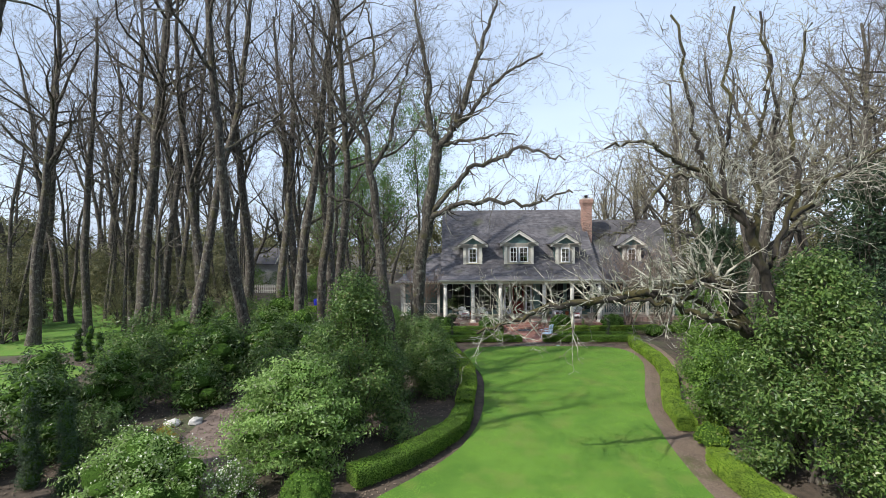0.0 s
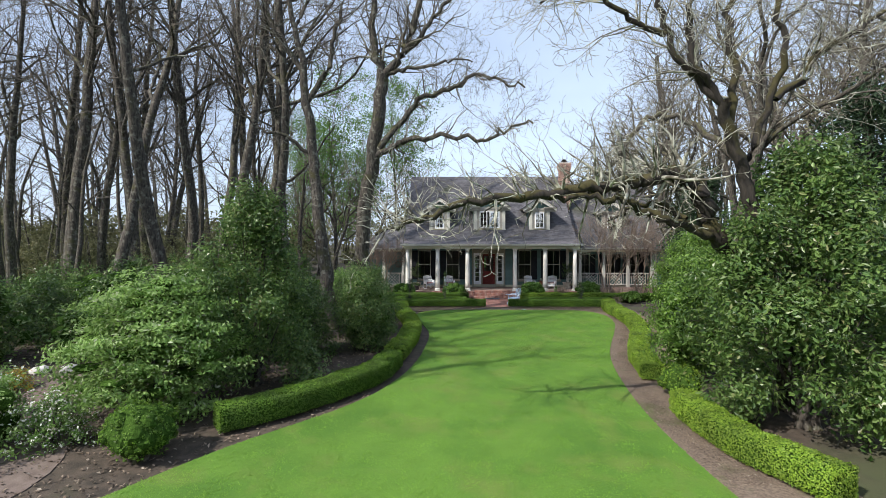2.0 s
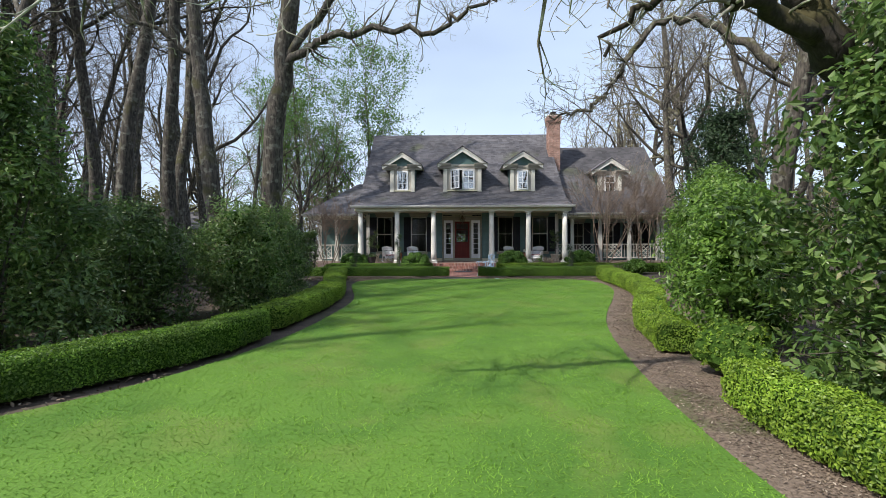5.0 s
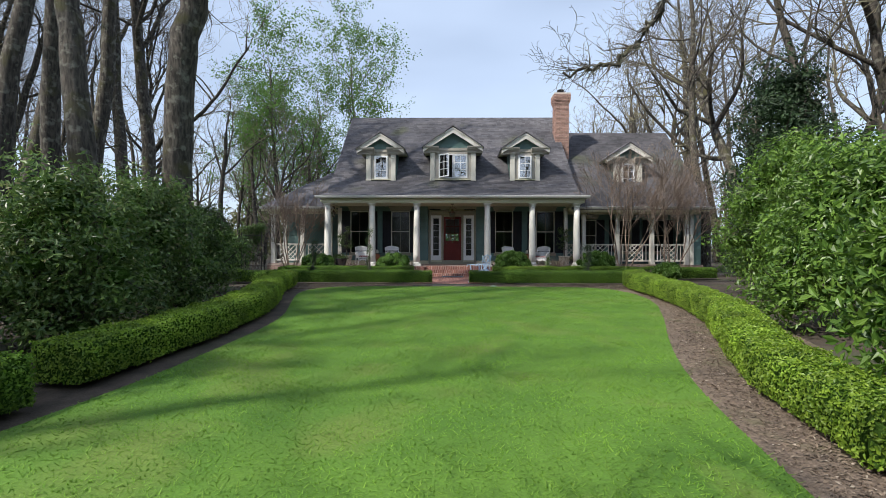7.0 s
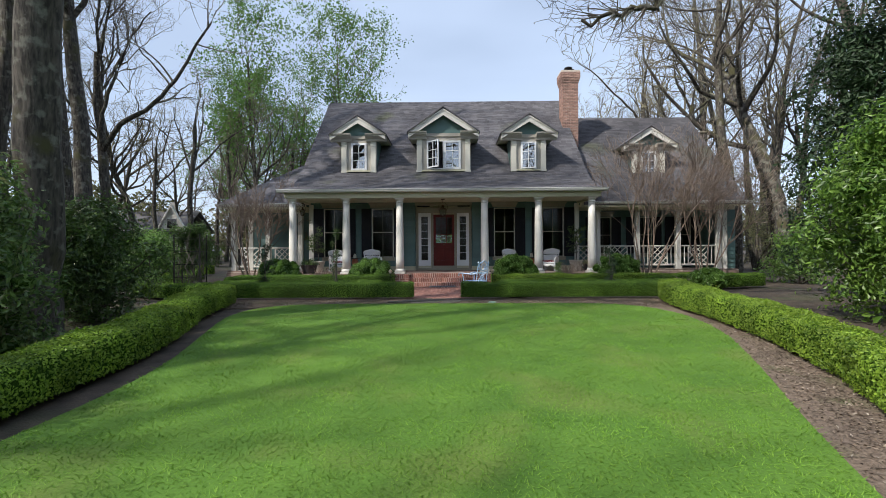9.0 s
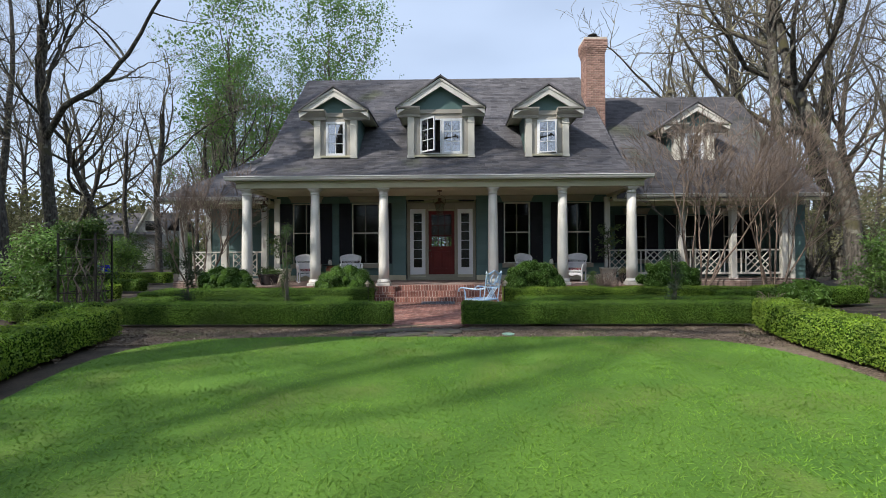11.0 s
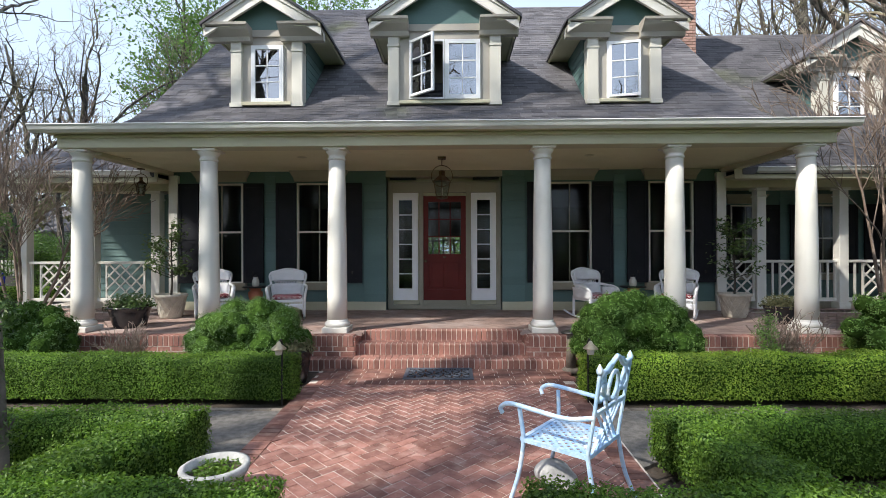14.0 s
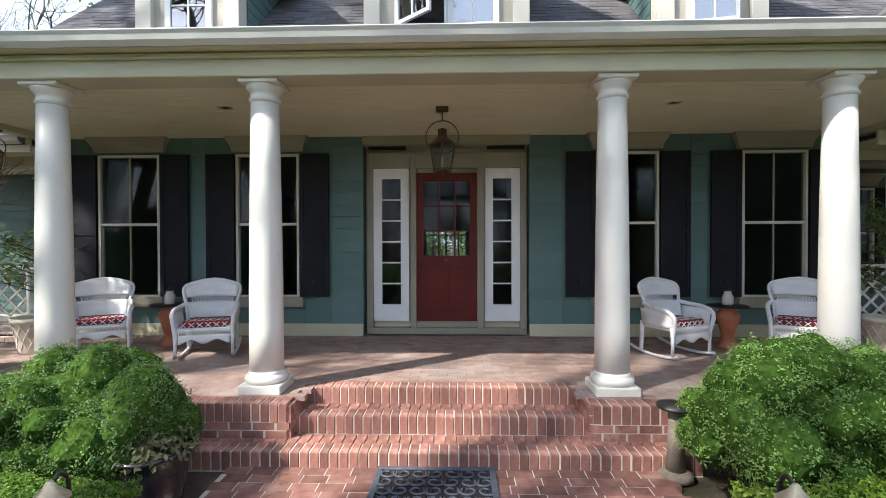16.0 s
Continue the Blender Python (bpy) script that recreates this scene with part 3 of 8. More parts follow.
def gable(x, prof, base, t):
    bm = bmesh.new()
    pts = [(prof[0][0], base)] + list(prof) + [(prof[-1][0], base)]
    for s in (0, 1):
        vs = [bm.verts.new((x + s * t, y, z)) for y, z in pts]
        bm.faces.new(vs if s else vs[::-1])
    bm.verts.ensure_lookup_table()
    n = len(pts)
    for i in range(n):
        bm.faces.new((bm.verts[i], bm.verts[(i + 1) % n], bm.verts[n + (i + 1) % n], bm.verts[n + i]))
    return bm


part("gable", gable(-6.14, [(2.9, 4.95), (3.6, 5.62), (7.8, 9.35), (14.5, 4.0)], 3.6, 0.12), M_teal, house)
part("gable", gable(6.1, [(2.9, 4.95), (3.6, 5.62), (7.8, 9.35), (14.5, 4.0)], 3.6, 0.12), M_teal, house)
part("gable", gable(13.05, [(3.2, 3.98), (7.8, 8.44), (13.0, 3.9)], 3.3, 0.12), M_teal, house)


def clapboards(holder, x0, x1, y, z0, z1, step=0.185):
    """Overlapping boards along a wall that faces the lawn, each a piece of its own."""
    z = z0
    while z < z1 - 0.03:
        h = min(step, z1 - z)
        bm = bmesh.new()
        vs = [bm.verts.new(p) for p in ((x0, y, z), (x1, y, z), (x1, y - 0.03, z), (x0, y - 0.03, z), (x0, y - 0.003, z + h), (x1, y - 0.003, z + h), (x1, y, z + h), (x0, y, z + h))]
        for f in ((3, 2, 5, 4), (0, 1, 2, 3), (4, 5, 6, 7), (0, 3, 4, 7), (1, 6, 5, 2)):
            bm.faces.new([vs[i] for i in f])
        part("clapboard", bm, M_teal, holder)
        z += step


siding = new("siding")
siding.parent = house
tagged(siding, "overlapping teal clapboards")
for a, b in ((-5.9, -5.86), (-3.93, -3.7), (-1.74, -1.25), (1.3, 1.79), (3.72, 3.96), (5.9, 5.98)):
    clapboards(siding, a, b, WY, FLOOR + 0.18, 3.6)
for a, b in ((-5.5, -4.3), (-3.3, -2.15), (2.2, 3.3), (4.4, 5.5)):
    clapboards(siding, a, b, WY, FLOOR + 0.18, 1.05)
clapboards(siding, -9.5, -6.05, 5.2, 0.6, 3.5)
for a, b in ((6.05, 7.04), (8.8, 9.04), (10.8, 10.94), (12.7, 13.1)):
    clapboards(siding, a, b, 5.2, 0.6, 3.5)
for a, b in ((7.04, 8.8), (9.04, 10.8), (10.94, 12.7)):
    clapboards(siding, a, b, 5.2, 0.6, 1.05)
clapboards(siding, 12.85, 13.25, 3.22, 0.25, 3.4)
part("baseboard", box(-6.0, -1.25, WY - 0.035, WY, FLOOR, FLOOR + 0.19, 0.004), M_putty, house, "putty painted skirting board")
part("baseboard", box(1.3, 6.0, WY - 0.035, WY, FLOOR, FLOOR + 0.19, 0.004), M_putty, house, "putty painted skirting board")
for x in (-6.05, 5.9):
    part("corner_board", box(x, x + 0.2, WY - 0.1, WY + 0.1, FLOOR, 3.5, 0.006), M_white, house, "white painted corner post of the wall")
part("corner_board", box(-9.78, -9.55, 5.15, 5.4, 0.3, 3.5, 0.006), M_white, house)
part("corner_board", box(12.66, 12.86, 3.15, 3.4, 0.25, 3.45, 0.006), M_white, house)

# porch roof structure: beam, soffit, gutter
part("porch_ceiling", box(-6.3, 6.3, 0.3, 3.3, 3.6, 3.66), M_ceiling, house, "cream painted board ceiling of the porch")
bm = bmesh.new()
for i in range(2, 22):
    add_box(bm, -6.28, 6.28, 0.15 + i * 0.14, 0.15 + i * 0.14 + 0.132, 3.588, 3.6)
tagged(part("ceiling_boarding", bm, M_ceiling, house), kind="stuff")
part("beam", box(-6.15, 6.2, -0.03, 0.3, 3.5, 3.71, 0.008), M_putty, house, "putty painted porch beam")
part("beam_moulding", box(-6.18, 6.23, -0.075, -0.03, 3.655, 3.708, 0.012), M_putty, house)
for x in (-6.15, 6.02):
    part("beam", box(x, x + 0.18, 0.3, 2.9, 3.5, 3.71, 0.008), M_putty, house)
part("soffit", box(-6.26, 6.32, -0.19, 0.0, 3.712, 3.73), M_putty, house)
part("fascia", box(-6.28, 6.34, -0.205, -0.19, 3.705, 3.81, 0.004), M_putty, house)


def gutter(x0, x1, y, z):
    """A half-round gutter seen from the front, with a rolled lip."""
    bm = bmesh.new()
    prof = [(0.0, 0.0), (0.0, -0.10), (-0.035, -0.115), (-0.085, -0.075), (-0.1, -0.03), (-0.12, 0.0), (-0.112, 0.012), (-0.1, 0.0), (-0.08, -0.06), (-0.04, -0.098), (-0.01, -0.09), (-0.008, 0.0)]
    a = [[bm.verts.new((x, y + p[0], z + p[1])) for p in prof] for x in (x0, x1)]
    n = len(prof)
    for i in range(n):
        bm.faces.new((a[0][i], a[1][i], a[1][(i + 1) % n], a[0][(i + 1) % n]))
    bm.faces.new(a[0])
    bm.faces.new(a[1][::-1])
    bmesh.ops.recalc_face_normals(bm, faces=bm.faces[:])
    return bm


part("gutter", gutter(-6.4, 6.39, -0.206, 3.813), M_gutter, house, "pale painted metal gutter")
part("gutter", gutter(6.46, 13.5, 2.42, 3.52), M_gutter, house, "pale painted metal gutter")
part("gutter", gutter(-10.05, -6.15, 2.42, 3.52), M_gutter, house, "pale painted metal gutter")
for x0, x1 in ((-10.0, -6.05), (6.05, 13.3)):
    part("fascia", box(x0, x1, 2.42, 2.46, 3.3, 3.52), M_putty, house)
    part("soffit", box(x0, x1, 2.46, 3.2, 3.36, 3.4), M_putty, house)
    part("beam", box(x0 + 0.1, x1 - 0.1, 3.12, 3.36, 3.2, 3.42, 0.006), M_putty, house)
    part("porch_ceiling", box(x0, x1, 3.36, 5.2, 3.38, 3.43), M_ceiling, house)

# porch floor and its brick base
part("porch_floor", box(-6.3, -1.3, -0.2, 3.25, 0.0, FLOOR - 0.03), M_mortar, house)
part("porch_floor", box(1.36, 6.3, -0.2, 3.25, 0.0, FLOOR - 0.03), M_mortar, house)
part("porch_floor", box(-1.3, 1.36, 0.36, 3.25, 0.0, FLOOR - 0.03), M_mortar, house)
part("porch_floor", box(-9.9, -6.3, 3.05, 5.2, 0.0, FLOOR - 0.02), M_mortar, house)
part("porch_floor", box(6.3, 13.3, 3.05, 5.2, 0.0, FLOOR - 0.02), M_mortar, house)
part("step_core", box(-1.295, 1.355, 0.277, 0.465, 0, 0.513), M_mortar, house)
part("step_core", box(-1.755, 1.835, -0.073, 0.11, 0, 0.355), M_mortar, house)
part("step_core", box(-2.115, 2.195, -0.493, -0.305, 0, 0.2), M_mortar, house)
part("porch_core", box(-6.295, -1.325, -0.213, -0.03, 0, 0.508), M_mortar, house)
part("porch_core", box(1.385, 6.295, -0.213, -0.03, 0, 0.508), M_mortar, house)
part("step_core", box(-1.78, 1.86, 0.02, 0.4, 0.0, 0.34), M_mortar, house)
part("step_core", box(-2.12, 2.2, -0.42, 0.02, 0.0, 0.185), M_mortar, house)


# columns
def column(x, y):
    c = new("column")
    c.parent = house
    c.matrix_basis = pose(x, y, FLOOR)
    tagged(c, "round white tapered porch column on a square plinth")
    return c


col = column(-1.67, 0.2)
part("plinth", box(-0.205, 0.205, -0.205, 0.205, 0, 0.085, 0.008), M_white, col)
part("column_base", lathe([(0.185, 0.085), (0.2, 0.1), (0.205, 0.125), (0.197, 0.15), (0.175, 0.165), (0.168, 0.175), (0.168, 0.2)], 40), M_white, col, smooth=True)
part("shaft", lathe([(0.163, 0.19), (0.16, 0.6), (0.158, 1.0), (0.152, 1.6), (0.142, 2.2), (0.131, 2.78)], 40), M_white, col, smooth=True)
part("capital", lathe([(0.131, 2.78), (0.148, 2.795), (0.15, 2.808), (0.146, 2.82), (0.133, 2.826), (0.133, 2.868), (0.142, 2.874), (0.146, 2.886), (0.162, 2.9), (0.176, 2.925), (0.178, 2.942), (0.165, 2.946)], 40), M_white, col, smooth=True)
part("abacus", box(-0.187, 0.187, -0.187, 0.187, 2.943, 2.978, 0.005), M_white, col)
for x in (-5.91, -3.79, 1.68, 3.8, 5.89):
    o = copy_thing(col, pose(x, 0.2, FLOOR))


def post(x, y, top):
    p = new("post")
    p.parent = house
    p.matrix_basis = pose(x, y, FLOOR)
    tagged(p, "square white porch post with a moulded cap")
    h = top - FLOOR
    part("shaft", box(-0.1, 0.1, -0.1, 0.1, 0, h, 0.008), M_white, p)
    part("cap", box(-0.135, 0.135, -0.135, 0.135, h - 0.06, h, 0.006), M_white, p)
    part("necking", box(-0.115, 0.115, -0.115, 0.115, h - 0.2, h - 0.17, 0.005), M_white, p)
    part("post_base", box(-0.125, 0.125, -0.125, 0.125, 0, 0.14, 0.006), M_white, p)
    return p


p0 = post(-9.63, 3.25, 3.2)
for x in (-8.05, -6.55, 7.05, 8.84, 10.68, 12.5):
    copy_thing(p0, pose(x, 3.25, FLOOR))


def railing(x0, x1, y):
    """Porch rail with upright balusters at the sides and a lattice of crossing diagonals in the middle."""
    r = new("railing")
    r.parent = house
    tagged(r, "white painted lattice porch railing")
    part("top_rail", box(x0, x1, y - 0.045, y + 0.045, 1.54, 1.6, 0.006), M_white, r)
    part("bottom_rail", box(x0, x1, y - 0.03, y + 0.03, 0.68, 0.76, 0.006), M_white, r)
    w = x1 - x0
    cx, hw = (x0 + x1) / 2, 0.44
    n = max(1, int((w / 2 - hw) / 0.13))
    for s in (-1, 1):
        for i in range(n + 1):
            x = cx + s * (hw + i * (w / 2 - hw - 0.03) / max(n, 1))
            part("baluster", box(x - 0.018, x + 0.018, y - 0.018, y + 0.018, 0.76, 1.54), M_white, r)
    za, zb, xa, xb = 0.76, 1.54, cx - hw, cx + hw
    k = (zb - za)
    for i in range(-3, 4):
        for d in (1, -1):
            off = i * 0.25
            pts = []
            x_lo, x_hi = cx + off - d * k / 2, cx + off + d * k / 2
            a, b = Vector((x_lo, y, za)), Vector((x_hi, y, zb))
            t0, t1 = 0.0, 1.0
            for lim, sg in ((xa, 1), (xb, -1)):
                da, db = (a.x - lim) * sg, (b.x - lim) * sg
                if da < 0 and db < 0:
                    t0 = t1 = 0
                elif da < 0:
                    t0 = max(t0, da / (da - db))
                elif db < 0:
                    t1 = min(t1, da / (da - db))
            q = 0.5 if abs(i) != 0 else 1.0
            if t1 - t0 < 0.1 or (i % 2 == 0 and i != 0 and d == -1):
                continue
            part("lattice_bar", bar(a.lerp(b, t0), a.lerp(b, t1), 0.03, 0.028 + 0.003 * d, (0, 1, 0)), M_white, r)
    return r


for a, b in ((-9.53, -8.15), (-7.95, -6.65), (7.15, 8.74), (8.94, 10.58), (10.78, 12.4), (6.12, 6.95)):
    railing(a, b, 3.25)


# ground-floor windows with shutters
def window_unit(x0, x1, y, z0=1.13, z1=3.32, shutters=((-0.46, -0.02), (0.02, 0.46)), holder=house):
    w = new("window")
    w.parent = holder
    tagged(w, "tall double-hung sash window with white trim and black shutters")
    t = 0.036
    fr = bmesh.new()
    for b in ((x0, x0 + t), (x1 - t, x1)):
        add_box(fr, *b, y - 0.05, y + 0.05, z0, z1)
    add_box(fr, x0 + t, x1 - t, y - 0.05, y + 0.05, z1 - t, z1)
    add_box(fr, x0 + t, x1 - t, y - 0.05, y + 0.05, z0, z0 + t * 0.6)
    part("frame", fr, M_cream, w)
    part("sill", box(x0 - 0.07, x1 + 0.07, y - 0.11, y + 0.02, z0 - 0.16, z0, 0.006), M_taupe, w)
    hd = bmesh.new()
    ring = [[hd.verts.new((sx * (hw_ + k) + (x0 + x1) / 2, yy, zz)) for sx, yy in ((-1, y - 0.05 - k), (1, y - 0.05 - k), (1, y + 0.02), (-1, y + 0.02))]
            for k, zz, hw_ in ((0.0, z1 + 0.04, (x1 - x0) / 2 + 0.06), (0.015, z1 + 0.12, (x1 - x0) / 2 + 0.06), (0.07, z1 + 0.22, (x1 - x0) / 2 + 0.06), (0.09, z1 + 0.27, (x1 - x0) / 2 + 0.06))]
    for p, q in zip(ring, ring[1:]):
        for i in range(4):
            hd.faces.new((p[i], p[(i + 1) % 4], q[(i + 1) % 4], q[i]))
    hd.faces.new(ring[0][::-1])
    hd.faces.new(ring[-1])
    part("header", hd, M_taupe, w)
    zm = (z0 + z1) / 2 + 0.02
    part("meeting_rail", box(x0 + t, x1 - t, y - 0.03, y + 0.02, zm - 0.02, zm + 0.02), M_cream, w)
    part("muntin", box((x0 + x1) / 2 - 0.009, (x0 + x1) / 2 + 0.009, y - 0.02, y + 0.01, z0 + 0.04, z1 - t), M_taupe, w)
    part("pane", box(x0 + t, x1 - t, y + 0.0, y + 0.012, zm, z1 - t), M_pane, w)
    part("pane", box(x0 + t, x1 - t, y + 0.014, y + 0.026, z0, zm), M_pane, w)
    for s, (a, b) in zip((0, 1), shutters):
        X = x0 if s == 0 else x1
        sh = part("shutter", box(X + a, X + b, y - 0.065, y - 0.025, z0, z1, 0.004), M_shutter, w, "black panelled shutter")
        sb = bmesh.new()
        for q in (X + a, X + b - 0.06):
            add_box(sb, q, q + 0.06, y - 0.078, y - 0.065, z0, z1)
        for zz in (z0, z0 + 0.95, z1 - 0.09):
            add_box(sb, X + a + 0.06, X + b - 0.06, y - 0.078, y - 0.065, zz, zz + 0.09)
        part("shutter_frame", sb, M_shutter, w)
        part("shutter_dog", box(X + (a + b) / 2 - 0.02, X + (a + b) / 2 + 0.02, y - 0.1, y - 0.078, z0 + 0.2, z0 + 0.26), M_dark, w)
    return w


for a, b in ((-5.38, -4.41), (-3.21, -2.23), (2.3, 3.23), (4.46, 5.42)):
    window_unit(a, b, WY - 0.01)
for a, b in ((7.5, 8.3), (9.5, 10.3), (11.4, 12.2)):
    window_unit(a, b, 5.18, 1.2, 3.0)

# entry: door, sidelights, trim
door = new("door")
door.parent = house
tagged(door, "dark red panelled front door with a glazed upper half")
DY = 3.14
dr = bmesh.new()
for b in ((-0.44, -0.33, 0.72, 3.05), (0.4, 0.51, 0.72, 3.05), (-0.33, 0.4, 0.72, 0.95), (-0.33, 0.4, 1.62, 1.75), (-0.33, 0.4, 2.92, 3.05)):
    add_box(dr, b[0], b[1], DY - 0.025, DY + 0.025, b[2], b[3])
part("door_frame", dr, M_redoor, door)
part("door_panel", box(-0.33, 0.4, DY - 0.008, DY + 0.02, 0.95, 1.62, 0.004), M_redoor, door)
part("raised_panel", box(-0.27, 0.01, DY - 0.02, DY - 0.004, 1.0, 1.56, 0.008), M_redoor, door)
part("raised_panel", box(0.06, 0.34, DY - 0.02, DY - 0.004, 1.0, 1.56, 0.008), M_redoor, door)
part("glass", box(-0.33, 0.4, DY - 0.004, DY + 0.008, 1.75, 2.92), M_pane, door)
for z in (2.14, 2.53):
    part("muntin", box(-0.33, 0.4, DY - 0.02, DY + 0.01, z - 0.012, z + 0.012), M_redoor, door)
for x in (-0.09, 0.16):
    part("muntin", box(x - 0.012, x + 0.012, DY - 0.022, DY + 0.012, 1.75, 2.92), M_redoor, door)
part("door_knob", lathe([(0.012, 0), (0.012, 0.04), (0.03, 0.05), (0.034, 0.07), (0.02, 0.085)], 14), M_bronze, door).matrix_basis = pose(-0.385, DY - 0.025, 1.6, 90, 0, 0)
part("house_plate", box(-0.0, 0.07, DY - 0.03, DY - 0.024, 1.66, 1.7, 0.003), M_bronze, door, "small pale plate on the door")
part("threshold", box(-0.5, 0.56, DY - 0.06, DY + 0.05, 0.62, 0.72, 0.006), M_taupe, door)
en = new("entry_surround")
en.parent = house
tagged(en, "putty painted trim round the front door")
for a, b in ((-0.53, -0.44), (0.51, 0.62), (-1.22, -1.12), (1.18, 1.28)):
    part("jamb", box(a, b, DY - 0.09, DY + 0.07, 0.62, 3.3, 0.005), M_taupe, en)
part("lintel", box(-1.22, 1.28, DY - 0.08, DY + 0.06, 3.12, 3.36, 0.006), M_taupe, en)
part("entry_base", box(-1.22, 1.28, DY - 0.1, DY + 0.06, FLOOR, 0.62, 0.005), M_taupe, en)
for a, b in ((-1.18, -0.6), (0.66, 1.24)):
    part("entry_cornice", box(a, b, DY - 0.14, DY - 0.08, 3.4, 3.47, 0.006), M_shutter, en)
part("entry_soffit", box(-1.25, 1.3, WY - 0.06, 3.25, 3.45, 3.6, 0.006), M_taupe, en)
for a, b in ((-1.12, -0.56), (0.63, 1.18)):
    sl = new("sidelight")
    sl.parent = house
    tagged(sl, "narrow white sidelight with six panes beside the door")
    fr = bmesh.new()
    c = 0.13
    add_box(fr, a, a + c, DY - 0.04, DY + 0.03, 0.72, 3.12)
    add_box(fr, b - c, b, DY - 0.04, DY + 0.03, 0.72, 3.12)
    add_box(fr, a + c, b - c, DY - 0.04, DY + 0.03, 0.72, 0.98)
    add_box(fr, a + c, b - c, DY - 0.04, DY + 0.03, 2.96, 3.12)
    part("frame", fr, M_bright, sl)
    for i in range(6):
        z = 0.98 + i * 0.33
        part("pane", box(a + c, b - c, DY - 0.005, DY + 0.01, z, z + 0.33), M_pane, sl)
        if i:
            part("muntin", box(a + c, b - c, DY - 0.025, DY + 0.01, z - 0.012, z + 0.012), M_bright, sl)


# dormers
def casement(x0, x1, y, z0, z1, holder, cols=2, rows=3, swing=0.0, glass=None):
    """A white casement sash; swing is its angle when it stands open, hinged at x0."""
    s = new("sash")
    s.parent = holder
    s.matrix_basis = pose(x0, y, 0, 0, 0, swing)
    w, t = x1 - x0, 0.05
    fr = bmesh.new()
    add_box(fr, 0, t, -0.03, 0.02, z0, z1)
    add_box(fr, w - t, w, -0.03, 0.02, z0, z1)
    add_box(fr, t, w - t, -0.03, 0.02, z0, z0 + t)
    add_box(fr, t, w - t, -0.03, 0.02, z1 - t, z1)
    for i in range(1, cols):
        x = t + (w - 2 * t) * i / cols
        add_box(fr, x - 0.011, x + 0.011, -0.022, 0.015, z0 + t, z1 - t)
    for i in range(1, rows):
        z = z0 + t + (z1 - z0 - 2 * t) * i / rows
        for q in range(cols):
            xa = t + (w - 2 * t) * q / cols + 0.011
            xb = t + (w - 2 * t) * (q + 1) / cols - 0.011
            add_box(fr, xa, xb, -0.022, 0.015, z - 0.011, z + 0.011)
    bm = box(t, w - t, -0.006, 0.004, z0 + t, z1 - t)
    me = bpy.data.meshes.new("sash_frame")
    fr.to_mesh(me)
    fr.free()
    link_mesh("sash_frame", me, M_bright, s)
    part("pane", bm, glass or M_mirror_pane, s)
    return s


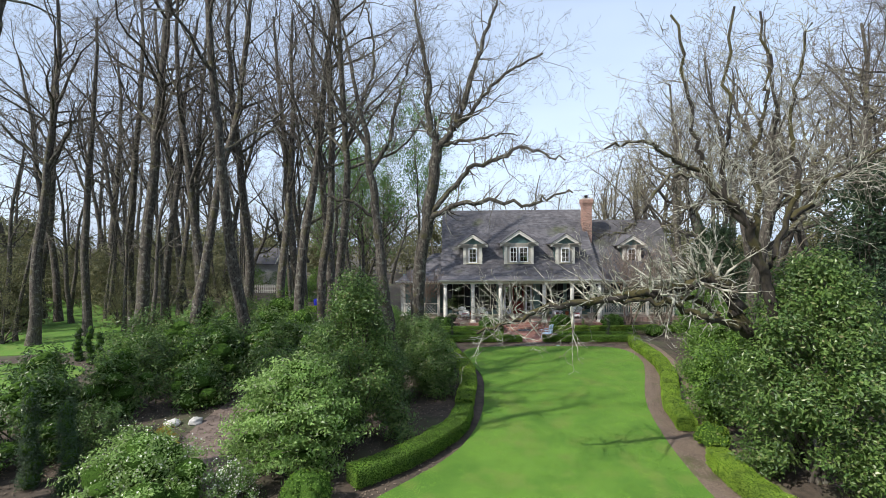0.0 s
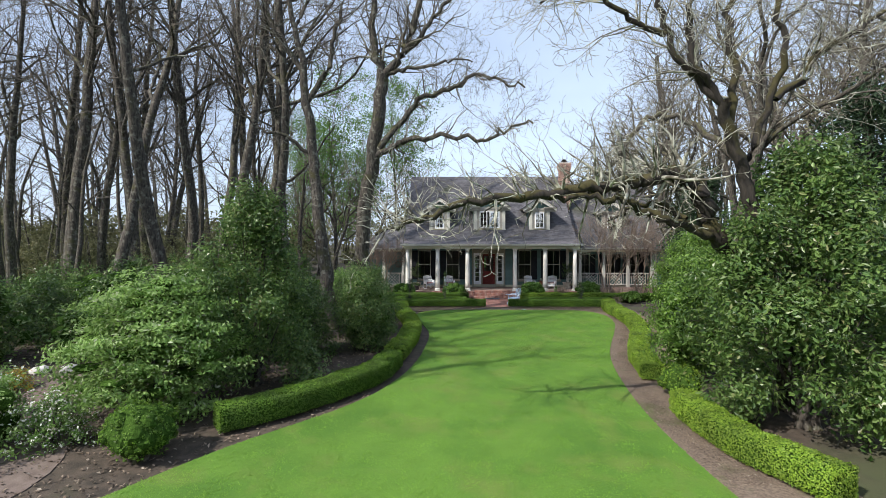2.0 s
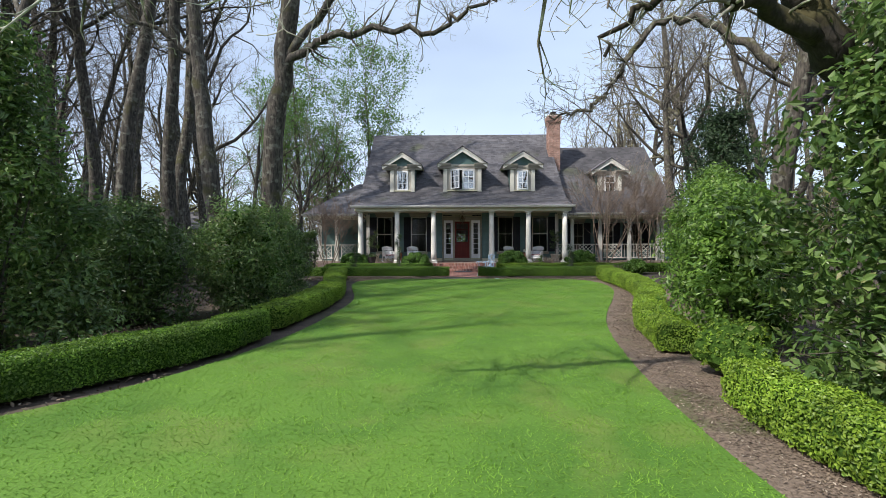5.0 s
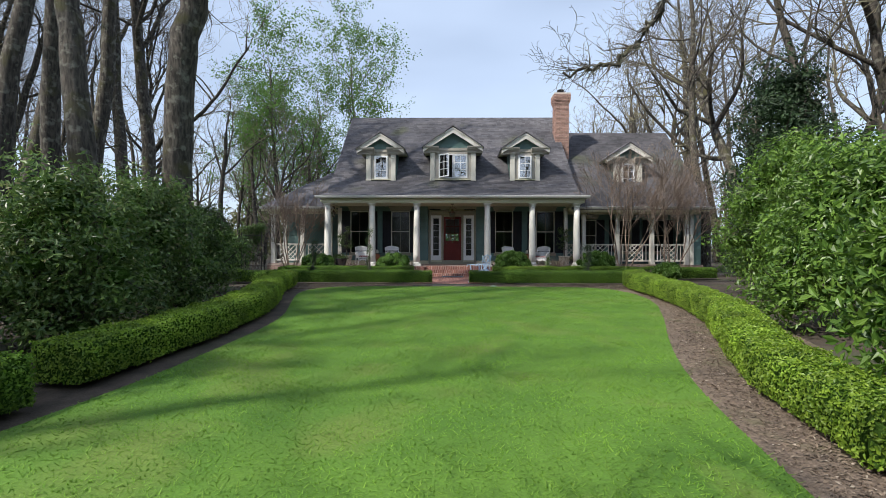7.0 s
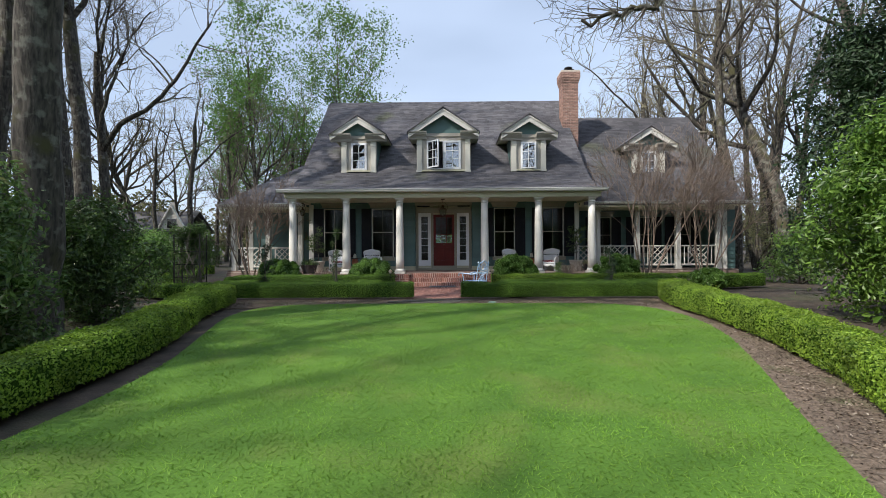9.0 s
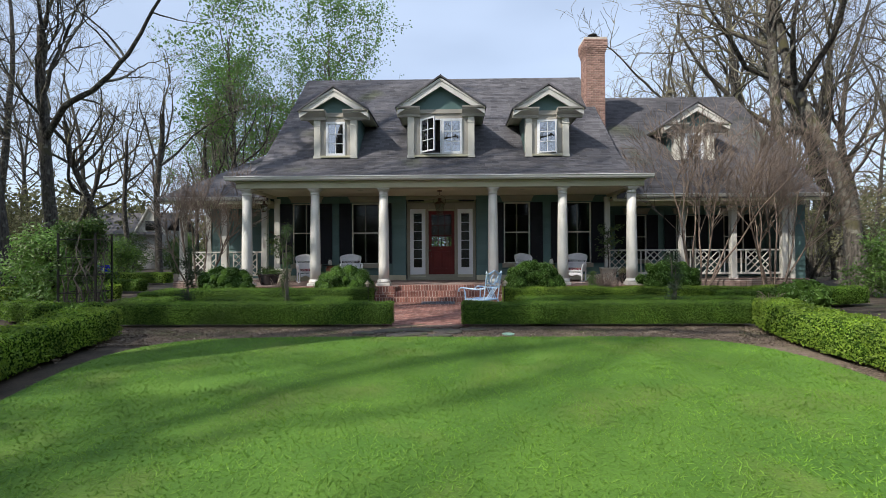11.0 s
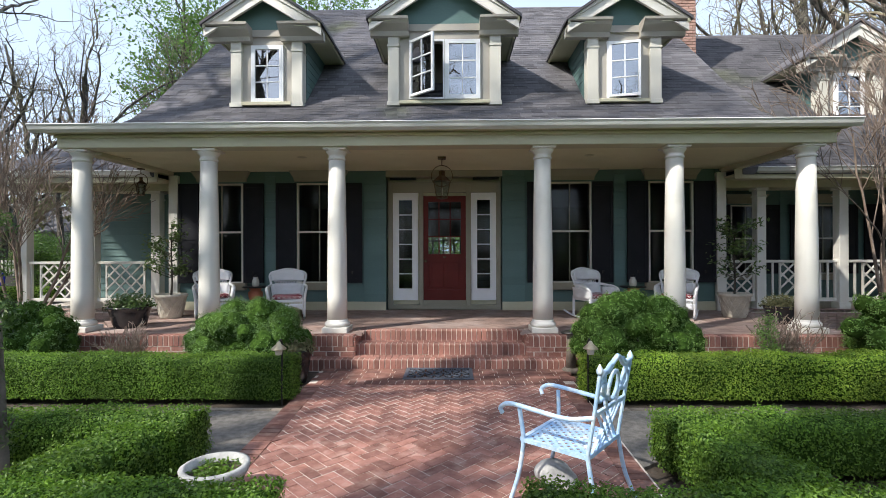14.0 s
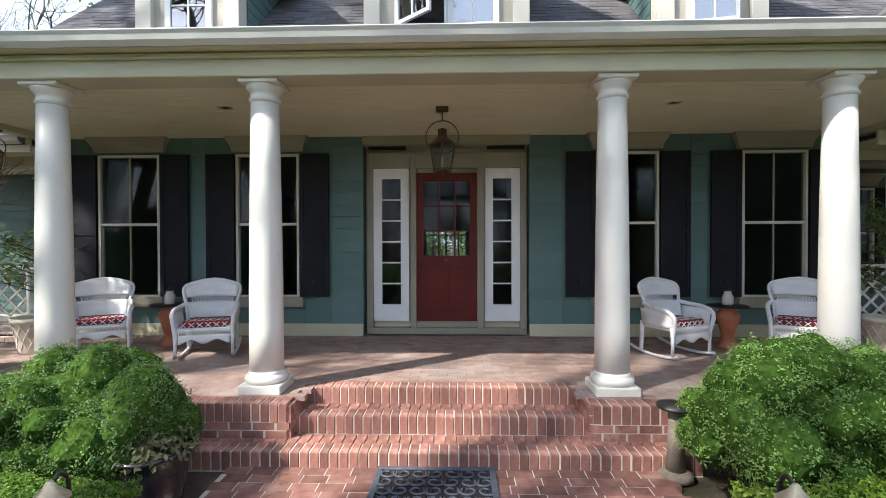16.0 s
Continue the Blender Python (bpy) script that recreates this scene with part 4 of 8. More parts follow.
def dormer(cx, y, z0, half, z_eave, z_peak, eave_half, depth, sashes):
    d = new("dormer")
    d.parent = house
    tagged(d, "gabled dormer with white pilasters, wide eaves and a casement window")
    fw = half - 0.02
    pierced("front_wall", cx - fw, cx + fw, y + 0.02, y + 0.12, z0 - 0.15, z_eave - 0.05, [(a, b, c, e) for a, b, c, e, _ in sashes], M_stone, d)
    part("inner_wall", box(cx - fw, cx + fw, y + 0.9, y + 0.95, z0 - 0.1, z_eave - 0.05), M_room, d)
    for s in (-1, 1):
        part("cheek", box(cx + s * (half - 0.1), cx + s * (half - 0.02), y + 0.12, y + depth, z0 - 0.2, z_eave), M_teal, d)
        k = 0
        while z0 + k * 0.17 < z_eave - 0.1:
            zz = z0 - 0.1 + k * 0.17
            xo = cx + s * (half - 0.02)
            part("clapboard", box(xo, xo + s * 0.018, y + 0.24, y + depth, zz, zz + 0.155), M_teal, d)
            k += 1
        px = cx + s * (half - 0.12)
        part("pilaster", box(px - 0.115, px + 0.115, y - 0.06, y + 0.2, z0, z_eave - 0.28, 0.006), M_cream, d)
        part("pilaster_base", box(px - 0.135, px + 0.135, y - 0.08, y + 0.22, z0 - 0.03, z0 + 0.06, 0.006), M_cream, d)
        part("pilaster_cap", box(px - 0.13, px + 0.13, y - 0.075, y + 0.2, z_eave - 0.5, z_eave - 0.455, 0.006), M_cream, d)
        # eave box with soffit running back to the roof, and its return across the front
        part("eave", box(cx + s * (half - 0.1), cx + s * eave_half, y - 0.3, y + depth, z_eave - 0.07, z_eave - 0.045), M_putty, d)
        part("cornice", box(cx + s * (eave_half - 0.02), cx + s * (eave_half + 0.03), y - 0.34, y + depth, z_eave - 0.1, z_eave + 0.03, 0.008), M_putty, d)
        cr = bmesh.new()
        ends = [[cr.verts.new((xx, y + dy, z_eave + dz)) for dy, dz in ((0.02, -0.29), (-0.11, -0.29), (-0.13, -0.2), (-0.17, -0.17), (-0.27, -0.1), (-0.3, -0.05), (-0.34, -0.03), (-0.345, 0.02), (0.02, 0.02))]
                for xx in (cx + s * (half - 0.45), cx + s * (eave_half + 0.03))]
        for p, q in ((i, (i + 1) % 9) for i in range(9)):
            cr.faces.new((ends[0][p], ends[0][q], ends[1][q], ends[1][p]))
        cr.faces.new(ends[0])
        cr.faces.new(ends[1][::-1])
        bmesh.ops.recalc_face_normals(cr, faces=cr.faces[:])
        # the returns take the darker wall colour to stand for their shade
        part("cornice_return", cr, M_stone, d)
        # raking board
        a, b = Vector((cx + s * (eave_half + 0.02), y - 0.3, z_eave + 0.03)), Vector((cx, y - 0.3, z_peak - 0.1))
        n = Vector((s * (z_peak - 0.1 - z_eave), 0, eave_half)).normalized()
        part("raking_board", rake(a, b, n, 0.24, 0.06), M_white, d, "white raking board of the gable")
        part("rake_moulding", rake(a + Vector((0, -0.035, 0)), b + Vector((0, -0.035, 0)), n, 0.07, 0.05), M_white, d)
        # roof side
        rs = bmesh.new()
        q = [(a.x + s * 0.05, z_eave - 0.0), (cx, z_peak)]
        vs = []
        for yy in (y - 0.38, y + depth + 0.9):
            for (xx, zz) in q:
                vs.append([rs.verts.new((xx, yy, zz)), rs.verts.new((xx, yy, zz - 0.06))])
        A, B, C, D = vs
        for f in ((A[0], B[0], D[0], C[0]), (A[1], C[1], D[1], B[1]), (A[0], A[1], B[1], B[0]), (C[0], D[0], D[1], C[1]), (A[0], C[0], C[1], A[1]), (B[0], B[1], D[1], D[0])):
            rs.faces.new(f)
        bmesh.ops.recalc_face_normals(rs, faces=rs.faces[:])
        part("roof_side", rs, M_shingle, d, "dark shingled dormer roof")
    ty = bmesh.new()
    tri = [(cx - eave_half + 0.2, z_eave - 0.02), (cx + eave_half - 0.2, z_eave - 0.02), (cx, z_peak - 0.2)]
    f0 = [ty.verts.new((x, y - 0.02, z)) for x, z in tri]
    f1 = [ty.verts.new((x, y + 0.05, z)) for x, z in tri]
    ty.faces.new(f0)
    ty.faces.new(f1[::-1])
    for i in range(3):
        ty.faces.new((f0[i], f0[(i + 1) % 3], f1[(i + 1) % 3], f1[i]))
    bmesh.ops.recalc_face_normals(ty, faces=ty.faces[:])
    part("tympanum", ty, M_teal, d, "teal gable panel")
    part("frieze", box(cx - half + 0.3, cx + half - 0.3, y - 0.03, y + 0.02, z_eave - 0.16, z_eave - 0.02), M_stone, d)
    part("sill", box(cx - half + 0.24, cx + half - 0.24, y - 0.1, y + 0.02, z0, z0 + 0.07, 0.006), M_putty, d)
    for x0, x1, za, zb, sw in sashes:
        fr = bmesh.new()
        t = 0.035
        add_box(fr, x0 - t, x0, y - 0.03, y + 0.03, za - t, zb + t)
        add_box(fr, x1, x1 + t, y - 0.03, y + 0.03, za - t, zb + t)
        add_box(fr, x0, x1, y - 0.03, y + 0.03, zb, zb + t)
        add_box(fr, x0, x1, y - 0.03, y + 0.03, za - t, za)
        part("window_frame", fr, M_bright, d)
        casement(x0, x1, y - 0.035 if sw else y - 0.005, za, zb, d, swing=-sw)
    return d


def rake(a, b, n, h, t):
    """A sloping board below the line a to b, h deep and t thick."""
    bm = bmesh.new()
    o = Vector((0, t, 0))
    lo = Vector((0, 0, -h / abs(n.z)))
    f0 = [a, b, b + lo, a + lo]
    vs = [bm.verts.new(p) for p in f0] + [bm.verts.new(p + o) for p in f0]
    for f in ((0, 1, 2, 3), (7, 6, 5, 4), (0, 4, 5, 1), (2, 6, 7, 3), (1, 5, 6, 2), (0, 3, 7, 4)):
        bm.faces.new([vs[i] for i in f])
    bmesh.ops.recalc_face_normals(bm, faces=bm.faces[:])
    return bm


dormer(-3.71, 2.5, 4.91, 0.77, 6.54, 7.4, 1.2, 2.2, [(-4.02, -3.4, 5.02, 6.16, 0)])
dormer(0.05, 2.5, 4.91, 1.19, 6.62, 7.72, 1.52, 2.3, [(-0.66, 0.02, 5.06, 6.24, 42), (0.1, 0.77, 5.06, 6.24, 0)])
dormer(3.8, 2.5, 4.91, 0.77, 6.54, 7.4, 1.2, 2.2, [(3.49, 4.11, 5.02, 6.16, 12)])
dormer(9.72, 4.1, 4.72, 0.76, 6.36, 7.22, 1.2, 1.8, [(9.4, 10.04, 4.84, 6.02, 0)])

# chimney
chim = new("chimney")
chim.parent = house
tagged(chim, "tall orange-red brick chimney with a flared top")
CX0, CX1, CY0, CY1 = 6.02, 6.8, 5.5, 6.3
part("core", box(CX0 + 0.02, CX1 - 0.02, CY0 + 0.02, CY1 - 0.02, 5.5, 10.2), M_mortar, chim)
part("chimney_crown", box(CX0 - 0.08, CX1 + 0.08, CY0 - 0.08, CY1 + 0.08, 10.32, 10.42, 0.01), M_mortar, chim)
part("flue_cap", lathe([(0.13, 10.42), (0.13, 10.62), (0.2, 10.66), (0.2, 10.69), (0.03, 10.76)], 16, ((CX0 + CX1) / 2, (CY0 + CY1) / 2, 0)), M_dark, chim, "small dark metal flue cap", smooth=True)
part("flue_cap", box(6.15, 6.65, 5.7, 6.1, 10.55, 10.57), M_dark, chim)
fl = bmesh.new()
for x in (6.18, 6.62):
    for y in (5.73, 6.07):
        add_box(fl, x - 0.01, x + 0.01, y - 0.01, y + 0.01, 10.42, 10.55)
part("flue_legs", fl, M_dark, chim)
bme = bpy.data.meshes.new("brick")
b_ = box(-0.1, 0.1, -0.05, 0.05, -0.03, 0.03, 0.004)
b_.to_mesh(bme)
b_.free()
bme.materials.append(M_brick_orange)
z, k = 6.6, 0
while z < 10.3:
    out = 0.0 if z < 9.75 else min(0.09, (z - 9.75) * 0.3)
    for face in (0, 1, 2):
        L = (CX1 - CX0) if face == 0 else (CY1 - CY0)
        n = 4
        w = (L + 2 * out) / n
        for i in range(n + 1):
            a = (i - (0.5 if k % 2 else 0.0)) * w
            lo, hi = max(0, a), min(L + 2 * out, a + w)
            if hi - lo < 0.05:
                continue
            m_ = (lo + hi) / 2 - out
            ob = new("brick", bme)
            ob.parent = chim
            if face == 0:
                ob.matrix_basis = pose(CX0 + m_, CY0 + 0.045 - out, z)
            elif face == 1:
                ob.matrix_basis = pose(CX0 + 0.045 - out, CY0 + m_, z, 0, 0, 90)
            else:
                ob.matrix_basis = pose(CX1 - 0.045 + out, CY0 + m_, z, 0, 0, 90)
            ob.scale = ((hi - lo - 0.012) / 0.2, 1, 1)
    z += 0.074
    k += 1

# ---- trees ----
def unit(v):
    return v / (np.linalg.norm(v) + 1e-9)


def grow(r, start, direction, length, radius, level, levels, spec, out):
    """One branch that wanders, tapers and forks; out[level] collects (points, radii)."""
    seg = max(3, int(length / spec["step"][level]))
    p, d = np.array(start, float), unit(np.array(direction, float))
    pts, rad = [p.copy()], [radius]
    dl = length / seg
    for i in range(seg):
        d = unit(d + r.normal(0, spec["wander"][level], 3) + np.array([0, 0, spec["lift"][level]]))
        p = p + d * dl
        pts.append(p.copy())
        f = (i + 1) / seg
        rad.append(radius * (1 - f * spec["taper"][level]))
    out[level].append((np.array(pts), np.array(rad)))
    if level + 1 >= levels:
        return
    n = spec["kids"][level]
    n = max(1, int(n * r.uniform(0.75, 1.25) * (min(1.0, length / spec["full"][level]) if level else 1)))
    for c in range(n):
        f = r.uniform(*spec["from"][level])
        if c == 0:
            f = 0.98
        i = min(seg - 1, int(f * seg))
        q = pts[i] + (pts[i + 1] - pts[i]) * (f * seg - i)
        t = unit(pts[i + 1] - pts[i])
        side = unit(np.cross(t, r.normal(0, 1, 3)))
        a = math.radians(r.uniform(*spec["angle"][level])) * (0.45 if c == 0 else 1)
        dd = t * math.cos(a) + side * math.sin(a)
        rr = max(0.006, rad[i] * r.uniform(*spec["thin"][level]))
        ll = length * r.uniform(*spec["ratio"][level]) * (1.15 - 0.45 * f)
        grow(r, q, dd, ll, rr, level + 1, levels, spec, out)


FOREST = dict(thin=((0.28, 0.55), (0.4, 0.65), (0.45, 0.7), (0.5, 0.7)), step=(1.3, 0.9, 0.6, 0.6, 0.3), wander=(0.05, 0.22, 0.3, 0.34, 0.36), lift=(0.07, 0.11, 0.07, 0.04, 0.02), taper=(0.75, 0.8, 0.85, 0.8, 0.7), kids=(17, 9, 6, 4),
              full=(1, 4, 2, 1), angle=((28, 62), (30, 65), (30, 70), (30, 65)), ratio=((0.2, 0.36), (0.35, 0.6), (0.35, 0.6), (0.4, 0.7)))
FOREST["from"] = ((0.45, 1.0), (0.3, 1.0), (0.25, 1.0), (0.2, 1.0))
OAK = dict(thin=((0.4, 0.7),) * 4, step=(0.9, 0.6, 0.4, 0.3, 0.22), wander=(0.06, 0.17, 0.24, 0.3, 0.34), lift=(0.03, 0.05, 0.05, 0.03, 0.03), taper=(0.5, 0.72, 0.8, 0.8, 0.7), kids=(9, 9, 8, 6),
           full=(1, 5, 2.2, 1.2), angle=((25, 65), (30, 65), (30, 70), (30, 70)), ratio=((0.5, 0.9), (0.35, 0.6), (0.32, 0.55), (0.35, 0.6)))
OAK["from"] = ((0.5, 1.0), (0.25, 1.0), (0.2, 1.0), (0.15, 1.0))


def bough(r, pts, radii, loc, crook):
    """A crooked line through the given points, drawn from the tree's foot, with its radii."""
    q = np.array(pts, float) - np.array(loc)
    k = np.linspace(0, 1, len(q))
    f = np.linspace(0, 1, max(8, 4 * len(q)))
    qq = np.stack([np.interp(f, k, q[:, i]) for i in range(3)], 1)
    for _ in range(3):
        qq[1:-1] = (qq[:-2] + 2 * qq[1:-1] + qq[2:]) / 4
    qq[2:] += r.normal(0, crook, (len(qq) - 2, 3))
    return qq, np.interp(f, np.linspace(0, 1, len(radii)), radii)


def tree(name, label, seed, loc, height, radius, spec, levels, bark, twig, lean=(0, 0), extra=None, fat=1.0, leaves=None, rz=0.0, hang=None, trunk=None):
    """A bare tree: its trunk grows by the spec, or follows the given points; extra boughs carry twigs that rise and twigs that droop."""
    r = np.random.default_rng(seed)
    out = [[] for _ in range(6)]
    if trunk:
        out[0].append(bough(r, trunk, radius, loc, 0.04))
    else:
        grow(r, (0, 0, -0.3), (lean[0], lean[1], 1), height, radius, 0, levels, spec, out)
    pts, rad = out[0][0]
    rad[0] *= 1.35
    if len(rad) > 1:
        rad[1] *= 1.06
    for e in extra or ():
        qq, rr = bough(r, e["pts"], e["rad"], loc, e.get("crook", 0.06))
        out[1].append((qq, rr))
        for j in range(e["kids"] + e.get("droop", 0)):
            i = r.integers(max(2, int(e.get("start", 0) * len(qq))), len(qq) - 1)
            t = unit(qq[min(i + 1, len(qq) - 1)] - qq[i])
            down = j >= e["kids"]
            side = unit(np.cross(t, r.normal(0, 1, 3)) + np.array([0, 0, -1.2 if down else e.get("up", 0.5)]))
            grow(r, qq[i], t * 0.6 + side, r.uniform(*e["len"]) * (0.5 if down else 1), max(0.012, rr[i] * r.uniform(0.18, 0.4)), 2, levels, spec, out)
    root = empty(name, label, "tree", loc, rz, group="bare trees")
    tr = tube_mesh("trunk", out[0] + out[1], 9)
    link_mesh("trunk", tr, bark, root)
    hi = out[2] + out[3] + out[4] + out[5]
    if hi:
        hi = [(p, np.maximum(q * fat, 0.007 * fat)) for p, q in hi]
        V1, F1 = tube_arrays(out[2], 4) if out[2] else (np.zeros((0, 3)), np.zeros((0, 4), int))
        rest = [(p, np.maximum(q * fat, 0.006 * fat)) for p, q in out[3] + out[4] + out[5]]
        if rest:
            V2, F2 = tube_arrays(rest, 3)
            V, F = np.concatenate([V1, V2]), np.concatenate([F1, F2 + len(V1)])
        else:
            V, F = V1, F1
        link_mesh("crown", np_mesh("crown", V, F, True), hang or twig, root, "bare branches and twigs")
    if leaves:
        tips = np.concatenate([p[1:] for p, q in (out[3] + out[4])])
        k = r.integers(0, len(tips), leaves["n"])
        c = tips[k] + r.normal(0, leaves["spread"], (leaves["n"], 3))
        nn = r.normal(0, 1, (leaves["n"], 3)) + np.array([0, 0, 0.6])
        link_mesh("foliage", leaf_mesh("foliage", c, nn, leaves["size"], leaves["size"] * 0.6, r), leaves["mat"], root, "fresh young leaves")
    return root


OAK_LIGHT = dict(OAK, kids=(7, 8, 7, 5))
# the old oaks at the lawn's edges, with their long limbs
tree("oak_tree", "old bare oak with a mossy limb arching over the lawn", 11, (6.2, -21.2, -0.45), 0, (0.3, 0.22, 0.16, 0.13), OAK, 5, M_moss_bark, M_twig, fat=0.85, hang=M_lichen,
     trunk=[(6.2, -21.2, -0.6), (5.8, -21.4, 1.2), (5.2, -21.7, 2.6), (4.8, -21.9, 4.2), (4.4, -22.0, 5.2), (4.0, -22.2, 6.3), (3.6, -22.4, 7.2)],
     extra=[dict(pts=[(5.2, -21.7, 2.6), (4.5, -21.7, 3.4), (4.0, -21.7, 4.0), (3.6, -21.8, 4.4), (3.4, -21.9, 5.0), (3.25, -21.9, 5.4), (2.9, -22.0, 5.55), (2.3, -22.1, 5.5), (1.7, -22.2, 5.4), (1.1, -22.3, 5.3), (0.4, -22.4, 5.15), (-0.7, -22.5, 5.0), (-1.8, -22.7, 5.0), (-2.9, -22.8, 4.7), (-3.6, -22.9, 4.4), (-4.4, -23.0, 4.2)], rad=(0.24, 0.22, 0.17, 0.11, 0.04), kids=130, droop=36, len=(0.5, 1.9), up=0.9, start=0.36),
            dict(pts=[(3.8, -21.8, 4.1), (3.0, -22.1, 4.3), (2.3, -22.3, 4.5), (1.7, -22.4, 4.8), (1.2, -22.5, 4.95), (0.5, -22.5, 5.0), (-0.2, -22.45, 5.05)], rad=(0.12, 0.06), kids=16, droop=14, len=(0.4, 1.1), up=0.2),
            dict(pts=[(3.0, -22.0, 4.5), (2.3, -21.3, 5.0), (1.9, -21.0, 4.8), (1.5, -20.8, 4.3)], rad=(0.09, 0.025), kids=26, len=(0.3, 0.9), up=0.0),
            dict(pts=[(3.6, -22.4, 7.2), (2.7, -22.4, 8.0), (2.3, -22.4, 8.8), (2.0, -22.4, 10.0), (1.8, -22.4, 11.5), (1.5, -22.2, 13.5)], rad=(0.095, 0.035), kids=32, len=(0.7, 2.4), up=0.3),
            dict(pts=[(3.6, -22.4, 7.2), (3.0, -22.6, 7.8), (2.7, -22.6, 8.8), (2.9, -22.6, 9.9), (2.8, -22.6, 11.4), (3.1, -22.4, 13.6)], rad=(0.09, 0.035), kids=32, len=(0.7, 2.4), up=0.3),
            dict(pts=[(3.9, -22.2, 6.6), (4.1, -22.1, 8.2), (3.9, -22.0, 9.6), (4.4, -21.9, 10.7), (4.7, -21.6, 11.8), (4.6, -21.4, 14)], rad=(0.095, 0.035), kids=32, len=(0.7, 2.4), up=0.3),
            dict(pts=[(4.3, -22.0, 5.6), (5.1, -22.0, 7.4), (5.3, -22.0, 8.9), (5.1, -21.9, 10.1), (5.4, -21.8, 11.6), (5.8, -21.8, 13.4)], rad=(0.095, 0.035), kids=32, len=(0.7, 2.4), up=0.3),
            dict(pts=[(5.1, -22.0, 7.4), (5.9, -22.0, 8.3), (6.5, -22.1, 8.7), (7.4, -22.2, 9.3), (8.3, -22.3, 10.1)], rad=(0.1, 0.03), kids=46, len=(0.7, 2.4), up=0.3),
            dict(pts=[(2.3, -22.4, 8.8), (1.2, -22.6, 9.1), (0.7, -22.6, 9.7), (-0.1, -22.6, 9.7), (-0.6, -22.6, 9.5)], rad=(0.07, 0.025), kids=44, len=(0.5, 1.9), up=0.2)])
tree("oak_tree", "tall bare oak with a forked trunk beside the lawn", 23, (-7.35, -10.0, -0.15), 0, (0.4, 0.34, 0.29), OAK, 5, M_bark, M_twig, fat=0.8,
     trunk=[(-7.4, -9.95, -0.4), (-7.3, -10.0, 1.7), (-7.1, -10.2, 5.0), (-6.6, -10.5, 8.0), (-6.2, -10.8, 10.5), (-6.0, -11.0, 11.9)],
     extra=[dict(pts=[(-6.0, -11.0, 11.8), (-6.5, -11.0, 13.2), (-6.4, -11.0, 15.6), (-6.8, -11.0, 17.3), (-7.2, -10.8, 20)], rad=(0.22, 0.05), kids=40, len=(1.0, 3.6), up=0.3),
            dict(pts=[(-6.0, -11.0, 11.8), (-5.0, -11.0, 12.9), (-4.3, -11.0, 14.7), (-4.0, -11.0, 16.4), (-3.1, -11.0, 18.4), (-2.6, -11, 20)], rad=(0.22, 0.05), kids=40, len=(1.0, 3.6), up=0.3),
            dict(pts=[(-5.0, -11.0, 12.9), (-4.0, -11.2, 13.8), (-3.1, -11.5, 15.1), (-1.8, -11.8, 15.7), (-0.4, -12.0, 16.4)], rad=(0.13, 0.04), kids=34, len=(0.9, 3.0), up=0.3),
            dict(pts=[(-6.6, -10.5, 7.6), (-5.8, -10.8, 8.5), (-4.9, -11.0, 8.9), (-3.1, -11.4, 9.0), (-1.2, -11.7, 8.6), (-0.3, -12.1, 9.0), (0.9, -12.5, 9.4)], rad=(0.17, 0.04), kids=34, droop=24, len=(0.6, 2.2), up=0.4, start=0.2, crook=0.09),
            dict(pts=[(-6.5, -10.6, 8.2), (-5.1, -10.8, 9.8), (-4.3, -11.1, 10.7), (-2.7, -11.3, 11.2), (-1.5, -11.5, 11.7), (-0.4, -11.8, 11.2), (0.4, -12.0, 10.9)], rad=(0.16, 0.04), kids=36, droop=20, len=(0.6, 2.4), up=0.4, start=0.2, crook=0.09),
            dict(pts=[(-6.0, -11.0, 11.9), (-4.8, -11.2, 12.1), (-3.1, -11.3, 12.3), (-1.8, -11.5, 12.4)], rad=(0.11, 0.03), kids=26, len=(0.8, 2.4), up=0.3)])
tree("oak_tree", "tall bare oak with grey lichened bark", 37, (-8.5, -11.2, -0.2), 0, (0.36, 0.28, 0.22, 0.12, 0.06), OAK, 5, M_bark, M_twig, fat=0.8,
     trunk=[(-8.4, -11.2, -0.4), (-8.6, -11.2, 1.9), (-9.0, -11.2, 4.5), (-9.2, -11.2, 7.3), (-9.5, -11.2, 9.6), (-9.7, -11.2, 11.9), (-10.1, -11.2, 14.1), (-10.6, -11.2, 16.4), (-11.0, -11.2, 18.4)],
     extra=[dict(pts=[(-9.6, -11.2, 10.5), (-8.5, -11.2, 12.2), (-8.2, -11.2, 13.8), (-7.8, -11.2, 15.5), (-7.1, -11.2, 17.2)], rad=(0.14, 0.04), kids=34, len=(0.9, 3.0), up=0.3),
            dict(pts=[(-9.7, -11.2, 11.9), (-10.8, -11.2, 13.6), (-11.4, -11.2, 14.7), (-12.5, -11.2, 15.9), (-13.2, -11, 17.5)], rad=(0.14, 0.04), kids=34, len=(0.9, 3.0), up=0.3),
            dict(pts=[(-9.3, -11.2, 8.0), (-10.4, -11.6, 9.0), (-11.6, -12.0, 9.2), (-12.8, -12.2, 10)], rad=(0.1, 0.03), kids=22, len=(0.6, 1.8), up=0.3),
            dict(pts=[(-10.1, -11.2, 14.1), (-9.5, -10.8, 15.6), (-9.4, -10.6, 17.6), (-9.8, -10.4, 19.6)], rad=(0.1, 0.04), kids=24, len=(0.8, 2.4), up=0.3)])
tree("oak_tree", "tall bare oak among the evergreen shrubs", 61, (-12.0, -7.7, -0.15), 25, 0.3, FOREST, 4, M_bark, M_twig, fat=1.1)
tree("oak_tree", "tall bare oak among the evergreen shrubs", 62, (-16.3, -11.0, -0.1), 25, 0.34, FOREST, 4, M_bark, M_twig, fat=1.1)
